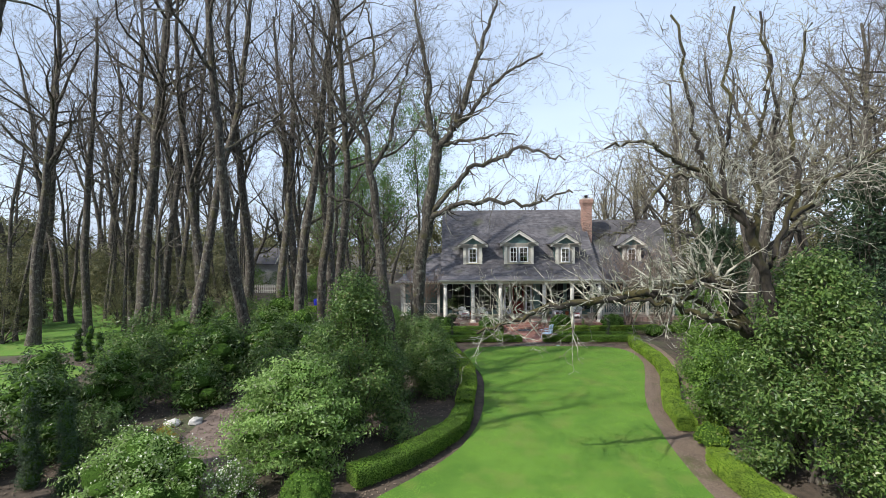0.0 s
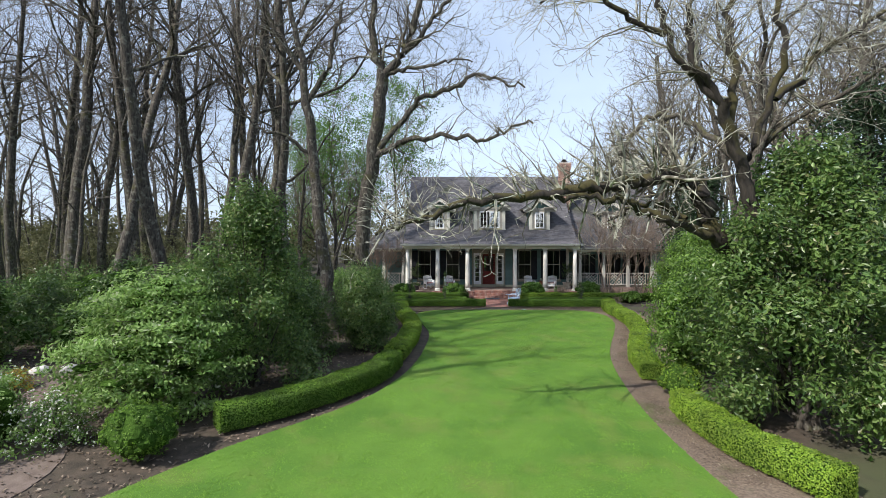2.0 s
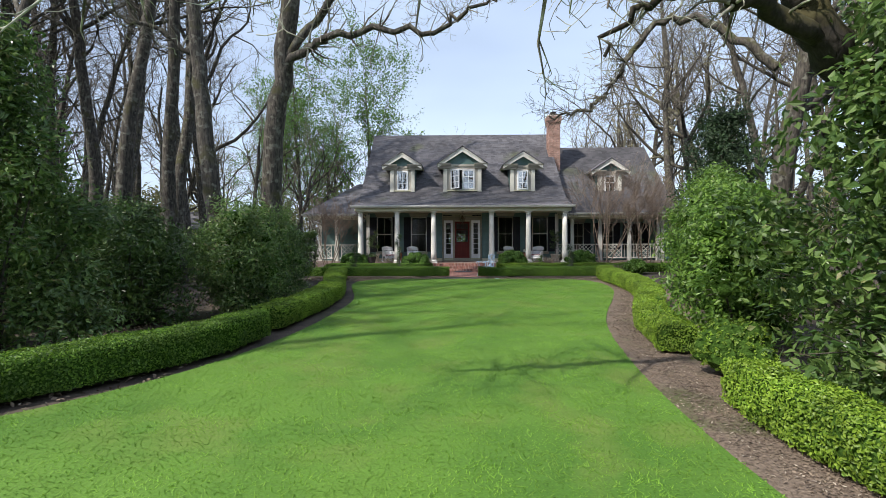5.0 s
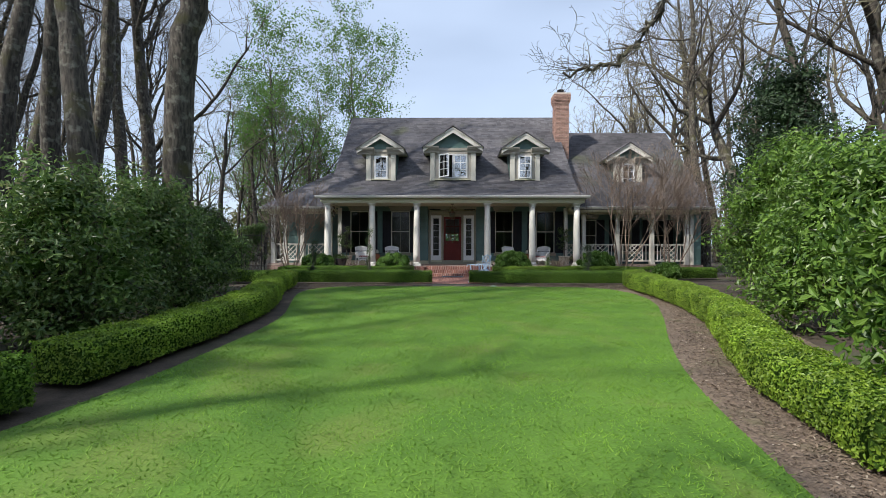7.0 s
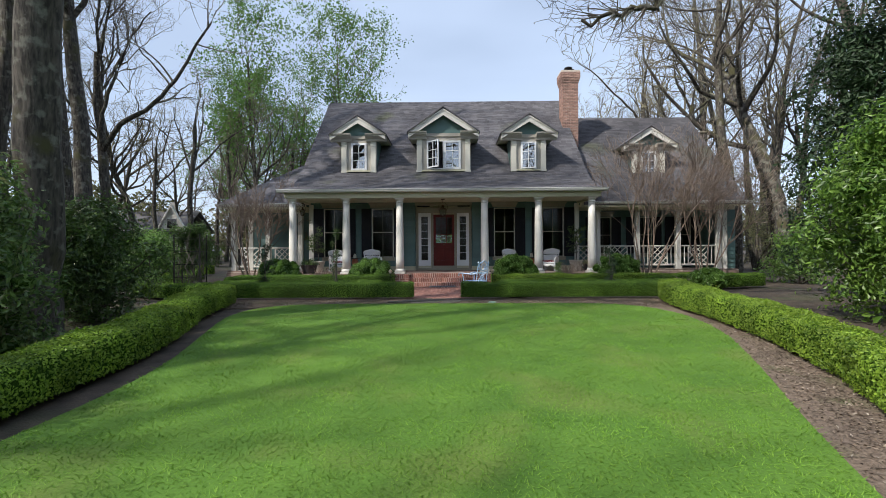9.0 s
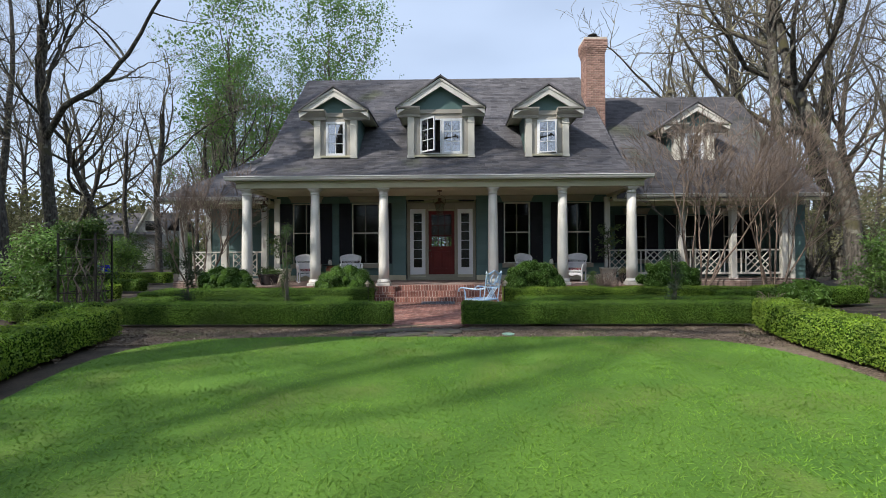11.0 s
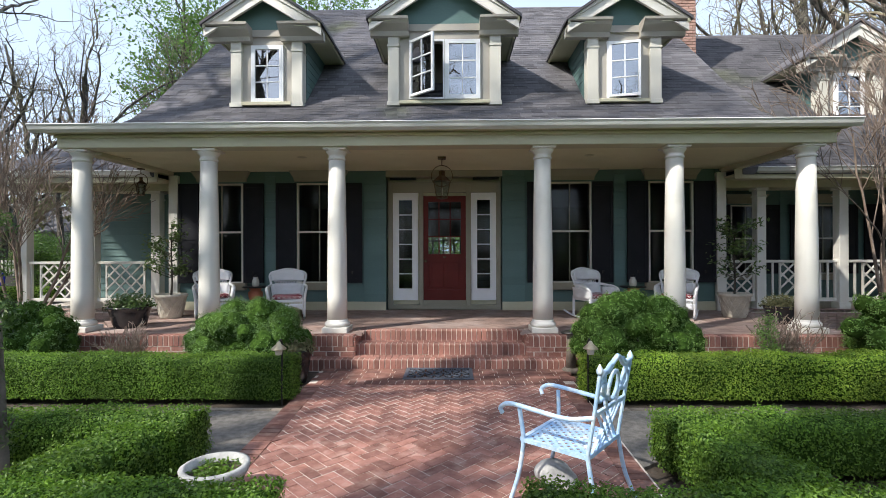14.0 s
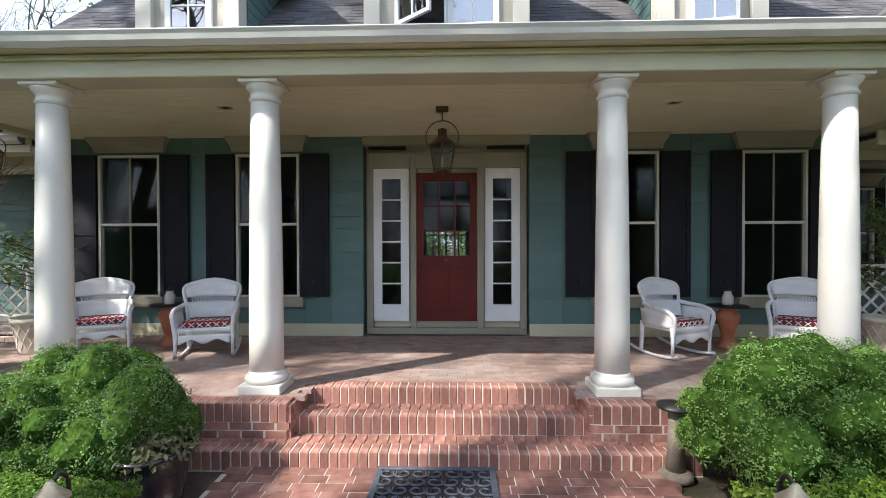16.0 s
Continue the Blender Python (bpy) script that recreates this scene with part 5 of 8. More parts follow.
tree("oak_tree", "tall bare oak among the evergreen shrubs", 63, (-21.4, -7.8, -0.1), 26, 0.34, FOREST, 4, M_bark, M_twig, fat=1.2)
tree("oak_tree", "bare oak whose limb hangs over the lawn's end", 41, (11.2, -10.0, -0.1), 13, 0.4, OAK_LIGHT, 5, M_bark, M_twig, lean=(0.02, 0), fat=1.1,
     extra=[dict(pts=[(11.2, -9.9, 8.0), (9.6, -8.6, 10.2), (8.1, -7.8, 10.9), (6.8, -7.7, 9.5), (6.2, -7.5, 8.6), (5.8, -7.4, 7.8), (5.1, -7.3, 7.25), (4.5, -7.1, 7.2), (3.5, -7.0, 7.0)], rad=(0.17, 0.04), kids=50, droop=70, len=(0.5, 1.7), up=0.0, start=0.4, crook=0.08)])
BACK_OAK = dict(OAK_LIGHT, angle=((25, 60), (30, 60), (30, 65), (30, 70)), lift=(0.03, 0.09, 0.07, 0.04, 0.03))
tree("oak_tree", "tall bare oak in the side garden", 64, (-19.8, 9.3, -0.1), 14, 0.33, BACK_OAK, 5, M_bark, M_twig, fat=1.2)
tree("oak_tree", "tall bare oak with yellowish lichened bark beside the wing", 65, (20.4, 10.6, -0.1), 15, 0.35, BACK_OAK, 5, M_bark, M_oak_twig, fat=1.3)

# the wood: a few tree shapes, repeated
near_oak = tree("oak_tree", "tall bare oak at the garden's near side", 53, (-19.5, -25.5, -0.5), 21, 0.5, dict(OAK, kids=(7, 7, 5, 4)), 4, M_bark, M_twig, fat=1.0)
for x, y, k, a in ((-26.0, -20.5, 1.0, 70), (-27.5, -25.0, 1.15, 250)):
    copy_thing(near_oak, pose(x, y, -0.6, 0, 0, a)).scale = (k, k, k)
SHAPES = []
for i, (h, rr, lv) in enumerate(((24, 0.34, 4), (27, 0.4, 4), (20, 0.28, 4), (25, 0.36, 4), (22, 0.3, 4))):
    SHAPES.append(tree("bare_tree", "tall slender bare tree of the surrounding wood", 100 + i, (-17.5 - 3.4 * i, -3 + 2.6 * i, -0.1), h, rr, FOREST, lv, M_bark, M_twig_dark, fat=1.45))
FAR = []
for i, (h, rr) in enumerate(((22, 0.32), (25, 0.36), (20, 0.28))):
    FAR.append(tree("bare_tree", "distant tall bare tree of the surrounding wood", 150 + i, (-58 + 5 * i, 22 + 9 * i, -0.1), h, rr, dict(FOREST, kids=(13, 9, 5, 4)), 3, M_bark, M_twig_dark, fat=2.2))
BACK = [tree("bare_tree", "broad bare oak behind the house, its twigs yellow with lichen", 170 + i, (13.5 + 6 * i, 22 + 5 * i, -0.1), h, 0.28, BACK_OAK, 4, M_bark, M_oak_twig, fat=1.9) for i, h in enumerate((11, 12.5))]
copy_thing(BACK[0], pose(-8.5, 41, -0.1, 0, 0, 50)).scale = (0.75, 0.75, 1.2)
copy_thing(BACK[1], pose(1.2, 43, -0.1, 0, 0, 200)).scale = (0.85, 0.85, 0.95)
LEAF_SPEC = dict(FOREST, thin=((0.35, 0.6),) * 4, angle=((18, 42), (25, 55), (30, 60), (30, 65)), ratio=((0.25, 0.45), (0.35, 0.6), (0.35, 0.6), (0.4, 0.7)))
LEAF_SPEC["from"] = ((0.22, 1.0),) + FOREST["from"][1:]
LEAFY = [tree("leafing_tree", "tall tree with a haze of fresh green leaves", 200, (-17, 24, 0.0), 19, 0.24, LEAF_SPEC, 4, M_bark, M_twig_dark, fat=1.4, leaves=dict(n=9000, spread=0.32, size=0.26, mat=M_spring)),
         tree("leafing_tree", "tall tree with a haze of fresh green leaves", 201, (-10.5, 27, 0.0), 21, 0.24, LEAF_SPEC, 4, M_bark, M_twig_dark, fat=1.4, leaves=dict(n=9000, spread=0.32, size=0.26, mat=M_spring))]
for x, y, k, a in ((17.6, 6.0, 1.3, 20), (23.5, 1.5, 1.35, 110), (27.0, 12.5, 1.4, 200), (14.8, 14.5, 1.15, 300), (30.0, -6.0, 1.4, 60), (21.0, -9.0, 1.2, 10)):
    copy_thing(BACK[int(a) % 2], pose(x, y, -0.1, 0, 0, a)).scale = (k, k, k)
r = np.random.default_rng(77)


def scatter(n, x0, x1, y0, y1, gap, taken, shapes, smin=0.8, smax=1.15, keep=None):
    tries = 0
    while n and tries < 4000:
        tries += 1
        x, y = r.uniform(x0, x1), r.uniform(y0, y1)
        if any((x - a) ** 2 + (y - b) ** 2 < gap * gap for a, b in taken) or (keep and not keep(x, y)):
            continue
        taken.append((x, y))
        sh = shapes[r.integers(0, len(shapes))]
        o = copy_thing(sh, pose(x, y, gz(x, y) - 0.05, 0, 0, r.uniform(0, 360)))
        s = r.uniform(smin, smax)
        o.scale = (s * r.uniform(0.9, 1.1), s * r.uniform(0.9, 1.1), s)
        n -= 1


taken = [(-7.3, -10.0), (-8.6, -11.2), (-12, -7.7), (-16.3, -11), (-21.4, -7.8), (-19.8, 9.3), (20.4, 10.6), (13.5, 22), (19.5, 27)] + [(-17.5 - 3.4 * i, -3 + 2.6 * i) for i in range(5)]
scatter(23, -48, -14.5, -8, 28, 3.0, taken, SHAPES, keep=lambda x, y: -x > 1.0 * (y + 11) + 1)
scatter(26, -48, -15, -6, 28, 2.0, taken, FAR, 0.35, 0.6, keep=lambda x, y: -x > 1.0 * (y + 11) + 1)
scatter(2, -20, -12, 8, 26, 3.2, taken, BACK, 0.7, 0.9)
scatter(26, -75, -34, -3, 60, 3.2, taken, FAR, keep=lambda x, y: -x > 0.8 * (y + 11))
scatter(8, -28, -12, 22, 44, 3.5, taken, BACK + LEAFY, 0.7, 0.95)
scatter(6, -14, 12, 44, 60, 4, taken, BACK, 0.6, 0.8)
scatter(7, 10, 32, 16, 36, 4.5, taken, BACK, 0.85, 1.15, keep=lambda x, y: x > 9 + 0.1 * y)
scatter(4, 16, 30, 12, 34, 3, taken, SHAPES, 0.75, 1.1)
scatter(5, -34, -15, 16, 40, 4.5, taken, BACK, 0.8, 1.05)
scatter(16, 18, 55, 20, 55, 3, taken, FAR, 0.75, 1.1, keep=lambda x, y: y > 12 and x > 9 + 0.1 * y)
scatter(22, 13, 42, -26, 8, 3.4, taken, SHAPES, 0.8, 1.1, keep=lambda x, y: x > 15)
scatter(20, -55, 55, 60, 90, 5, taken, FAR, 0.6, 0.9)
scatter(32, -45, 45, -82, -50, 4, taken, FAR, 0.7, 1.0)


# ---- shrubs ----
def blob_points(r, n, lobes, shell=0.45):
    """Points in the outer shell of a cluster of ellipsoids, with outward normals."""
    P, N = [], []
    vol = np.array([l[3] * l[4] + l[3] * l[5] for l in lobes])
    for l, k in zip(lobes, (n * vol / vol.sum()).astype(int)):
        d = r.normal(0, 1, (k, 3))
        d /= np.linalg.norm(d, axis=1)[:, None]
        rad = 1 - shell * r.uniform(0, 1, k) ** 1.6 + r.normal(0, 0.05, k)
        R = np.array(l[3:6])
        q = d * rad[:, None]
        P.append(np.array(l[:3]) + q * R)
        N.append(d / R / np.linalg.norm(d / R, axis=1)[:, None])
    return np.concatenate(P), np.concatenate(N)


def clustered(r, n, lobes, shell, clump, per=12, flat=1.0):
    """The same, with the leaves gathered in sprays."""
    c, nn = blob_points(r, max(20, n // per), lobes, shell)
    i = r.integers(0, len(c), n)
    return c[i] + r.normal(0, clump, (n, 3)) * np.array([1, 1, flat]), nn[i]


def lobes_of(r, height, radius, n, low=0.12, top=1.0):
    """A crown of overlapping rounded masses about a centre line."""
    L = []
    for i in range(n):
        f = low + (top - low) * (i + 0.5) / n
        w = radius * math.sqrt(max(0.05, 1 - (2 * f - 0.85) ** 2 * 0.85)) * r.uniform(0.6, 1.12)
        a = i * 2.4 + r.uniform(-0.4, 0.4)
        s = radius * r.uniform(0.3, 0.6)
        L.append((math.cos(a) * (w - s * 0.7), math.sin(a) * (w - s * 0.7), f * height * 0.92, s, s, s * r.uniform(0.6, 0.85)))
    L.append((0, 0, height * 0.5, radius * 0.42, radius * 0.42, height * 0.38))
    return L


def masses(r, height, radius, n):
    """Separate leafy masses on boughs round a stem, broad below and narrow above, with gaps between."""
    L = []
    for i in range(n):
        f = 0.06 + 0.92 * (i + r.uniform(0, 1)) / n
        w = radius * (1.05 - 0.25 * abs(f - 0.35)) * math.sqrt(max(0.04, 1 - f ** 2.2))
        a = i * 2.4 + r.uniform(-0.6, 0.6)
        s = radius * r.uniform(0.17, 0.34)
        q = max(0.0, w * r.uniform(0.55, 1.05) - s * 0.5)
        L.append((math.cos(a) * q, math.sin(a) * q, f * height * 0.95, s, s, s * r.uniform(0.5, 0.8)))
    L.append((0, 0, height * 0.42, radius * 0.3, radius * 0.3, height * 0.36))
    return L


def shrub(name, label, category, seed, loc, height, radius, n, size, aspect, material, lobes=None, stems=5, group="shrubs", nl=16, stem_mat=None, shell=0.5, blossom=None, clump=None, core=0.0, per=12, flat=1.0, sq=1.0, wild=False):
    r = np.random.default_rng(seed)
    root = empty(name, label, category, loc, 0, group=group)
    L = lobes or [(*l[:5], l[5] * sq) for l in lobes_of(r, height, radius, nl)]
    P, N = clustered(r, n, L, shell, clump if clump is not None else size * 0.8, per, flat)
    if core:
        # solid dark lumps stand in for the shaded depth behind the leaves
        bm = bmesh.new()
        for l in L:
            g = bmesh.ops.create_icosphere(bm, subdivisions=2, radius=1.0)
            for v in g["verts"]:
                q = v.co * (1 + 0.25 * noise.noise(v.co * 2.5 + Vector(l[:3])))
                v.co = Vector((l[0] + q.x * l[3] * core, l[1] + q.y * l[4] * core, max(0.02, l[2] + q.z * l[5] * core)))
        part("core", bm, M_core, root, "solid dark fill for the shaded inside of the bush")["kind"] = "stuff"
    k = P[:, 2] > 0.03
    P, N = P[k], N[k]
    if wild:
        N = N * 0.9 + r.normal(0, 0.25, N.shape)
    link_mesh("foliage", leaf_mesh("foliage", P, N + np.array([0, 0, 0.35]), size, size * aspect, r, droop=0.3), material, root)
    paths = []
    for i in range(stems):
        t = L[r.integers(0, len(L))]
        e = np.array(t[:3])
        b = np.array([r.normal(0, 0.08), r.normal(0, 0.08), -0.05])
        m = (b + e) / 2 + r.normal(0, 0.12, 3) * radius * 0.4
        paths.append((np.array([b, (b + m) / 2, m, e]), np.linspace(0.035 + 0.012 * height, 0.01, 4)))
    for l in L:
        c = np.array(l[:3])
        for _ in range(3):
            d = unit(r.normal(0, 1, 3) + np.array([0, 0, 0.3])) * np.array(l[3:6]) * 0.9
            paths.append((np.array([c * 0.6 + np.array([0, 0, 0.1]), c, c + d * 0.5, c + d]), np.array([0.016, 0.012, 0.009, 0.005])))
    link_mesh("stem", tube_mesh("stem", paths, 5), stem_mat or M_bark, root, kind="stuff")
    if blossom:
        k = r.choice(len(P), blossom["n"], replace=False)
        link_mesh("blossom", leaf_mesh("blossom", P[k] + N[k] * 0.05, N[k], blossom["size"], blossom["size"] * 0.8, r), blossom["mat"], root, blossom["label"])
    return root


M_blossom = leaf_mat("white_blossom", (0.6, 0.6, 0.55), (0.8, 0.79, 0.72), 0.6, 0.3)
M_yellow = leaf_mat("yellow_leaves", (0.28, 0.19, 0.02), (0.4, 0.3, 0.04), 0.6, 0.3)
M_light = leaf_mat("light_green_leaves", (0.085, 0.18, 0.03), (0.18, 0.3, 0.075), 0.5, 0.35, c3=(0.35, 0.4, 0.25))
M_dog = leaf_mat("dogwood_leaves", (0.12, 0.215, 0.045), (0.25, 0.37, 0.11), 0.5, 0.35, c3=(0.4, 0.42, 0.3))
M_laurel = leaf_mat("laurel_leaves", (0.045, 0.105, 0.016), (0.175, 0.29, 0.05), 0.4, 0.35)
M_fern = leaf_mat("soft_boxwood_sprays", (0.045, 0.105, 0.026), (0.18, 0.3, 0.088), 0.6, 0.3)
M_fern_l = leaf_mat("light_boxwood_sprays", (0.08, 0.175, 0.035), (0.28, 0.42, 0.115), 0.6, 0.3)
gr = lambda x, y: (x, y, gz(x, y) - 0.03)
# left border
shrub("dogwood_shrub", "wide light green layered shrub beside the lawn", "shrub", 301, gr(-10.2, -22.0), 3.7, 2.1, 30000, 0.12, 0.5, M_dog, nl=34, per=70, clump=0.2, flat=0.3, sq=0.55, core=0.3)
shrub("magnolia_bush", "dark glossy evergreen magnolia with bronze leaf backs", "shrub", 302, gr(-8.6, -19.5), 6.1, 1.95, 27000, 0.13, 0.5, M_magnolia, lobes=masses(np.random.default_rng(35), 6.1, 1.95, 42), shell=0.5, clump=0.16, per=30)
shrub("rhododendron", "dark green rhododendron behind the low hedge", "shrub", 303, gr(-6.1, -15.2), 2.9, 1.25, 16000, 0.11, 0.45, M_magnolia, nl=22, clump=0.13, per=30, core=0.3)
shrub("rhododendron", "dark green rhododendron behind the low hedge", "shrub", 304, gr(-6.5, -12.4), 3.0, 1.4, 18000, 0.11, 0.45, M_magnolia, nl=22, clump=0.13, per=30, core=0.3)
shrub("rhododendron", "dark green rhododendron under the oak", "shrub", 305, gr(-8.4, -16.2), 3.0, 1.6, 15000, 0.13, 0.4, M_rhodo)
shrub("rhododendron", "dark green rhododendron under the oak", "shrub", 306, gr(-7.6, -8.4), 2.6, 1.5, 15000, 0.12, 0.4, M_rhodo)
shrub("rhododendron", "dark green rhododendron among the trees", "shrub", 307, gr(-13.5, -15.2), 2.3, 1.8, 7000, 0.15, 0.4, M_rhodo)
shrub("rhododendron", "dark green rhododendron among the trees", "shrub", 308, gr(-16.5, -11.5), 2.6, 2.2, 7000, 0.17, 0.4, M_rhodo)
shrub("rhododendron", "dark green rhododendron among the trees", "shrub", 309, gr(-19.5, -14.5), 2.4, 2.0, 6000, 0.17, 0.4, M_rhodo)
shrub("rhododendron", "dark green rhododendron among the trees", "shrub", 310, gr(-12.2, -5.5), 2.2, 1.8, 6000, 0.15, 0.4, M_rhodo)
shrub("rhododendron", "dark green rhododendron among the trees", "shrub", 311, gr(-23, -9.5), 2.6, 2.3, 5500, 0.19, 0.4, M_rhodo)
shrub("laurel_bush", "mid green laurel bush near the porch", "shrub", 312, gr(-9.9, -2.4), 2.1, 1.3, 6500, 0.12, 0.42, M_light)
shrub("flowering_shrub", "pale shrub with small white flowers beside the dirt path", "shrub", 314, gr(-11.3, -23.6), 1.1, 0.75, 3000, 0.07, 0.5, M_light, blossom=dict(n=700, size=0.06, mat=M_blossom, label="small white flowers"))
shrub("grey_leaved_shrub", "loose grey-green shrub with pale new shoots", "shrub", 315, gr(-13.6, -24.2), 2.0, 1.75, 14000, 0.1, 0.42, M_dog, nl=24, per=40, clump=0.14, flat=0.5, core=0.5, blossom=dict(n=700, size=0.07, mat=M_blossom, label="pale tips"))
shrub("rhododendron", "rounded green shrub near the dirt path", "shrub", 316, gr(-17.2, -21.2), 1.7, 1.5, 5000, 0.12, 0.4, M_rhodo)
shrub("yellow_shrub", "low golden yellow shrub beside the dirt path", "shrub", 317, gr(-15.6, -20.0), 0.6, 0.55, 1800, 0.06, 0.5, M_yellow, nl=8)
for i, (x, y, h) in enumerate(((-17.8, -22.9, 2.9), (-16.4, -23.2, 2.7), (-26, -10, 2.2), (-27.2, -9.4, 2.0), (-25, -10.6, 2.0))):
    rr_ = np.random.default_rng(900 + i)
    shrub("columnar_yew", "narrow upright dark green yew", "shrub", 330 + i, gr(x, y), h, 0.4, 9000 if i < 2 else 3000, 0.07, 0.35, M_conifer, core=0.75,
          lobes=[(rr_.normal(0, 0.05), rr_.normal(0, 0.05), h * (0.1 + 0.16 * j), 0.34 - 0.03 * j, 0.34 - 0.03 * j, h * 0.14) for j in range(6)], group="columnar yews")
# right border
shrub("magnolia_bush", "large glossy evergreen magnolia beside the lawn", "shrub", 340, gr(5.75, -22.3), 6.9, 2.45, 34000, 0.15, 0.5, M_magnolia, lobes=masses(np.random.default_rng(34), 6.9, 2.45, 46), shell=0.5, clump=0.17, per=30)
shrub("laurel_bush", "green broad-leaved shrub beside the lawn", "shrub", 341, gr(5.1, -18.0), 3.0, 1.5, 12000, 0.14, 0.45, M_laurel, nl=22, clump=0.15, per=36, core=0.3)
shrub("laurel_bush", "bright green broad-leaved shrub at the lawn's edge", "shrub", 342, gr(6.3, -25.4), 2.3, 1.4, 8000, 0.13, 0.45, M_light, nl=20, clump=0.14, per=36, core=0.4)
shrub("rhododendron", "tall green rhododendron behind the hedge", "shrub", 343, gr(9.4, -9.4), 4.4, 2.0, 30000, 0.14, 0.42, M_laurel, nl=28, clump=0.15, per=30, core=0.3)
shrub("rhododendron", "tall green rhododendron behind the hedge", "shrub", 344, gr(7.6, -13.6), 3.5, 1.75, 22000, 0.14, 0.42, M_laurel, nl=24, clump=0.15, per=30, core=0.3)
shrub("holly_tree", "tall dark holly at the garden's side", "shrub", 345, gr(11.8, -5.4), 8.2, 2.1, 20000, 0.16, 0.45, M_conifer, nl=30)
shrub("holly_tree", "tall dark holly at the garden's side", "shrub", 346, gr(12.8, -17.5), 6.5, 2.4, 13000, 0.2, 0.45, M_conifer, nl=24)
shrub("cedar_tree", "tall dark green conifer behind the border", "tree", 347, gr(14.8, -13.5), 11.5, 3.0, 16000, 0.26, 0.35, M_conifer, lobes=masses(np.random.default_rng(36), 11.5, 3.0, 52), group="conifers")
shrub("laurel_bush", "green shrub at the corner of the wing", "shrub", 348, gr(14.2, 0.6), 1.9, 1.3, 5500, 0.13, 0.42, M_light)
shrub("yellow_shrub", "golden green shrub at the border's back", "shrub", 349, gr(10.6, -25), 2.6, 1.4, 5000, 0.1, 0.5, M_yellow)
rq = np.random.default_rng(31)
spots = [(-17.8, -22.9), (-16.4, -23.2), (-17.2, -21.2), (-15.6, -20), (-13.6, -24.2), (-11.3, -23.6), (-16.2, -18.4), (-14, -19), (-14.5, -21.5), (-19, -23.5), (-10.2, -22), (-8.6, -19.5), (-8.4, -16.2), (-13.5, -15.2), (-16.5, -11.5), (-19.5, -14.5), (-12.2, -5.5), (-23, -9.5)]
made = 0
while made < 27:
    x, y = rq.uniform(-22, -10.5), rq.uniform(-23, 3)
    if any((x - a) ** 2 + (y - b) ** 2 < 4.2 for a, b in spots) or (-14.6 < x < -11.8 and y < -14) or (x > -17 and y > -7):
        continue
    spots.append((x, y))
    shrub("rhododendron", "rounded evergreen shrub among the trees", "shrub", 1000 + made, gr(x, y), rq.uniform(1.6, 3.0), rq.uniform(1.3, 2.1), 3800, 0.17, 0.42, (M_rhodo, M_rhodo, M_magnolia, M_laurel)[made % 4], per=26, clump=0.16, core=0.5)
    made += 1
for i in range(12):
    x, y = -95 + 5.5 * i + r.uniform(-2, 2), 2 + 3.6 * i + r.uniform(-4, 4)
    shrub("wood_thicket", "distant olive green thicket in the wood", "thicket", 540 + i, gr(x, y), r.uniform(6, 11), r.uniform(4, 6.5), 1300, 0.6, 0.5, M_scrub, nl=10, stems=5, group="thickets", shell=0.8)
# added shrubs that block bright sky seen through door and back window
for x, y, h in ((-1.5, 17.5, 3), (1.2, 18.2, 3.4), (-4, 18, 3)):
    shrub("laurel_bush", "added green shrub that dims the view through the back window", "shrub", 1100 + int(10 * x), gr(x, y), h, 1.6, 3000, 0.18, 0.42, M_light)
# understorey haze of the wood
for i in range(60):
    x, y = r.uniform(-62, -17), r.uniform(-6, 38)
    if y > -3 and 0.5 < -x / (y + 13.5) < 0.86:
        x -= 16 + 0.4 * y
    close = x > -36
    shrub("wood_thicket", "loose olive green thicket in the wood", "thicket", 400 + i, gr(x, y), r.uniform(3.0, 7.0), r.uniform(2.2, 3.8), 3200 if close else 1900, 0.13 if close else 0.3, 0.5, M_scrub, nl=12, stems=8, group="thickets", shell=0.8)
for i in range(20):
    x, y = r.uniform(14, 50), r.uniform(-24, 32)
    if x < 16 and y < 12:
        x += 5
    shrub("wood_thicket", "loose olive green thicket in the wood", "thicket", 440 + i, gr(x, y), r.uniform(3, 7), r.uniform(2.0, 3.6), 3000, 0.15, 0.5, M_scrub, nl=12, stems=8, group="thickets", shell=0.8)
for i in range(52):
    a = i / 52 + r.uniform(0, 0.02)
    x, y = (-120 + 230 * a, r.uniform(46, 75)) if i < 44 else (-60 + (i - 44) * 15, r.uniform(-90, -60))
    shrub("wood_thicket", "distant olive green thicket in the wood", "thicket", 480 + i, gr(x, y), r.uniform(7, 13), r.uniform(5, 8), 1300, 0.75, 0.5, M_scrub, nl=10, stems=5, group="thickets", shell=0.8)


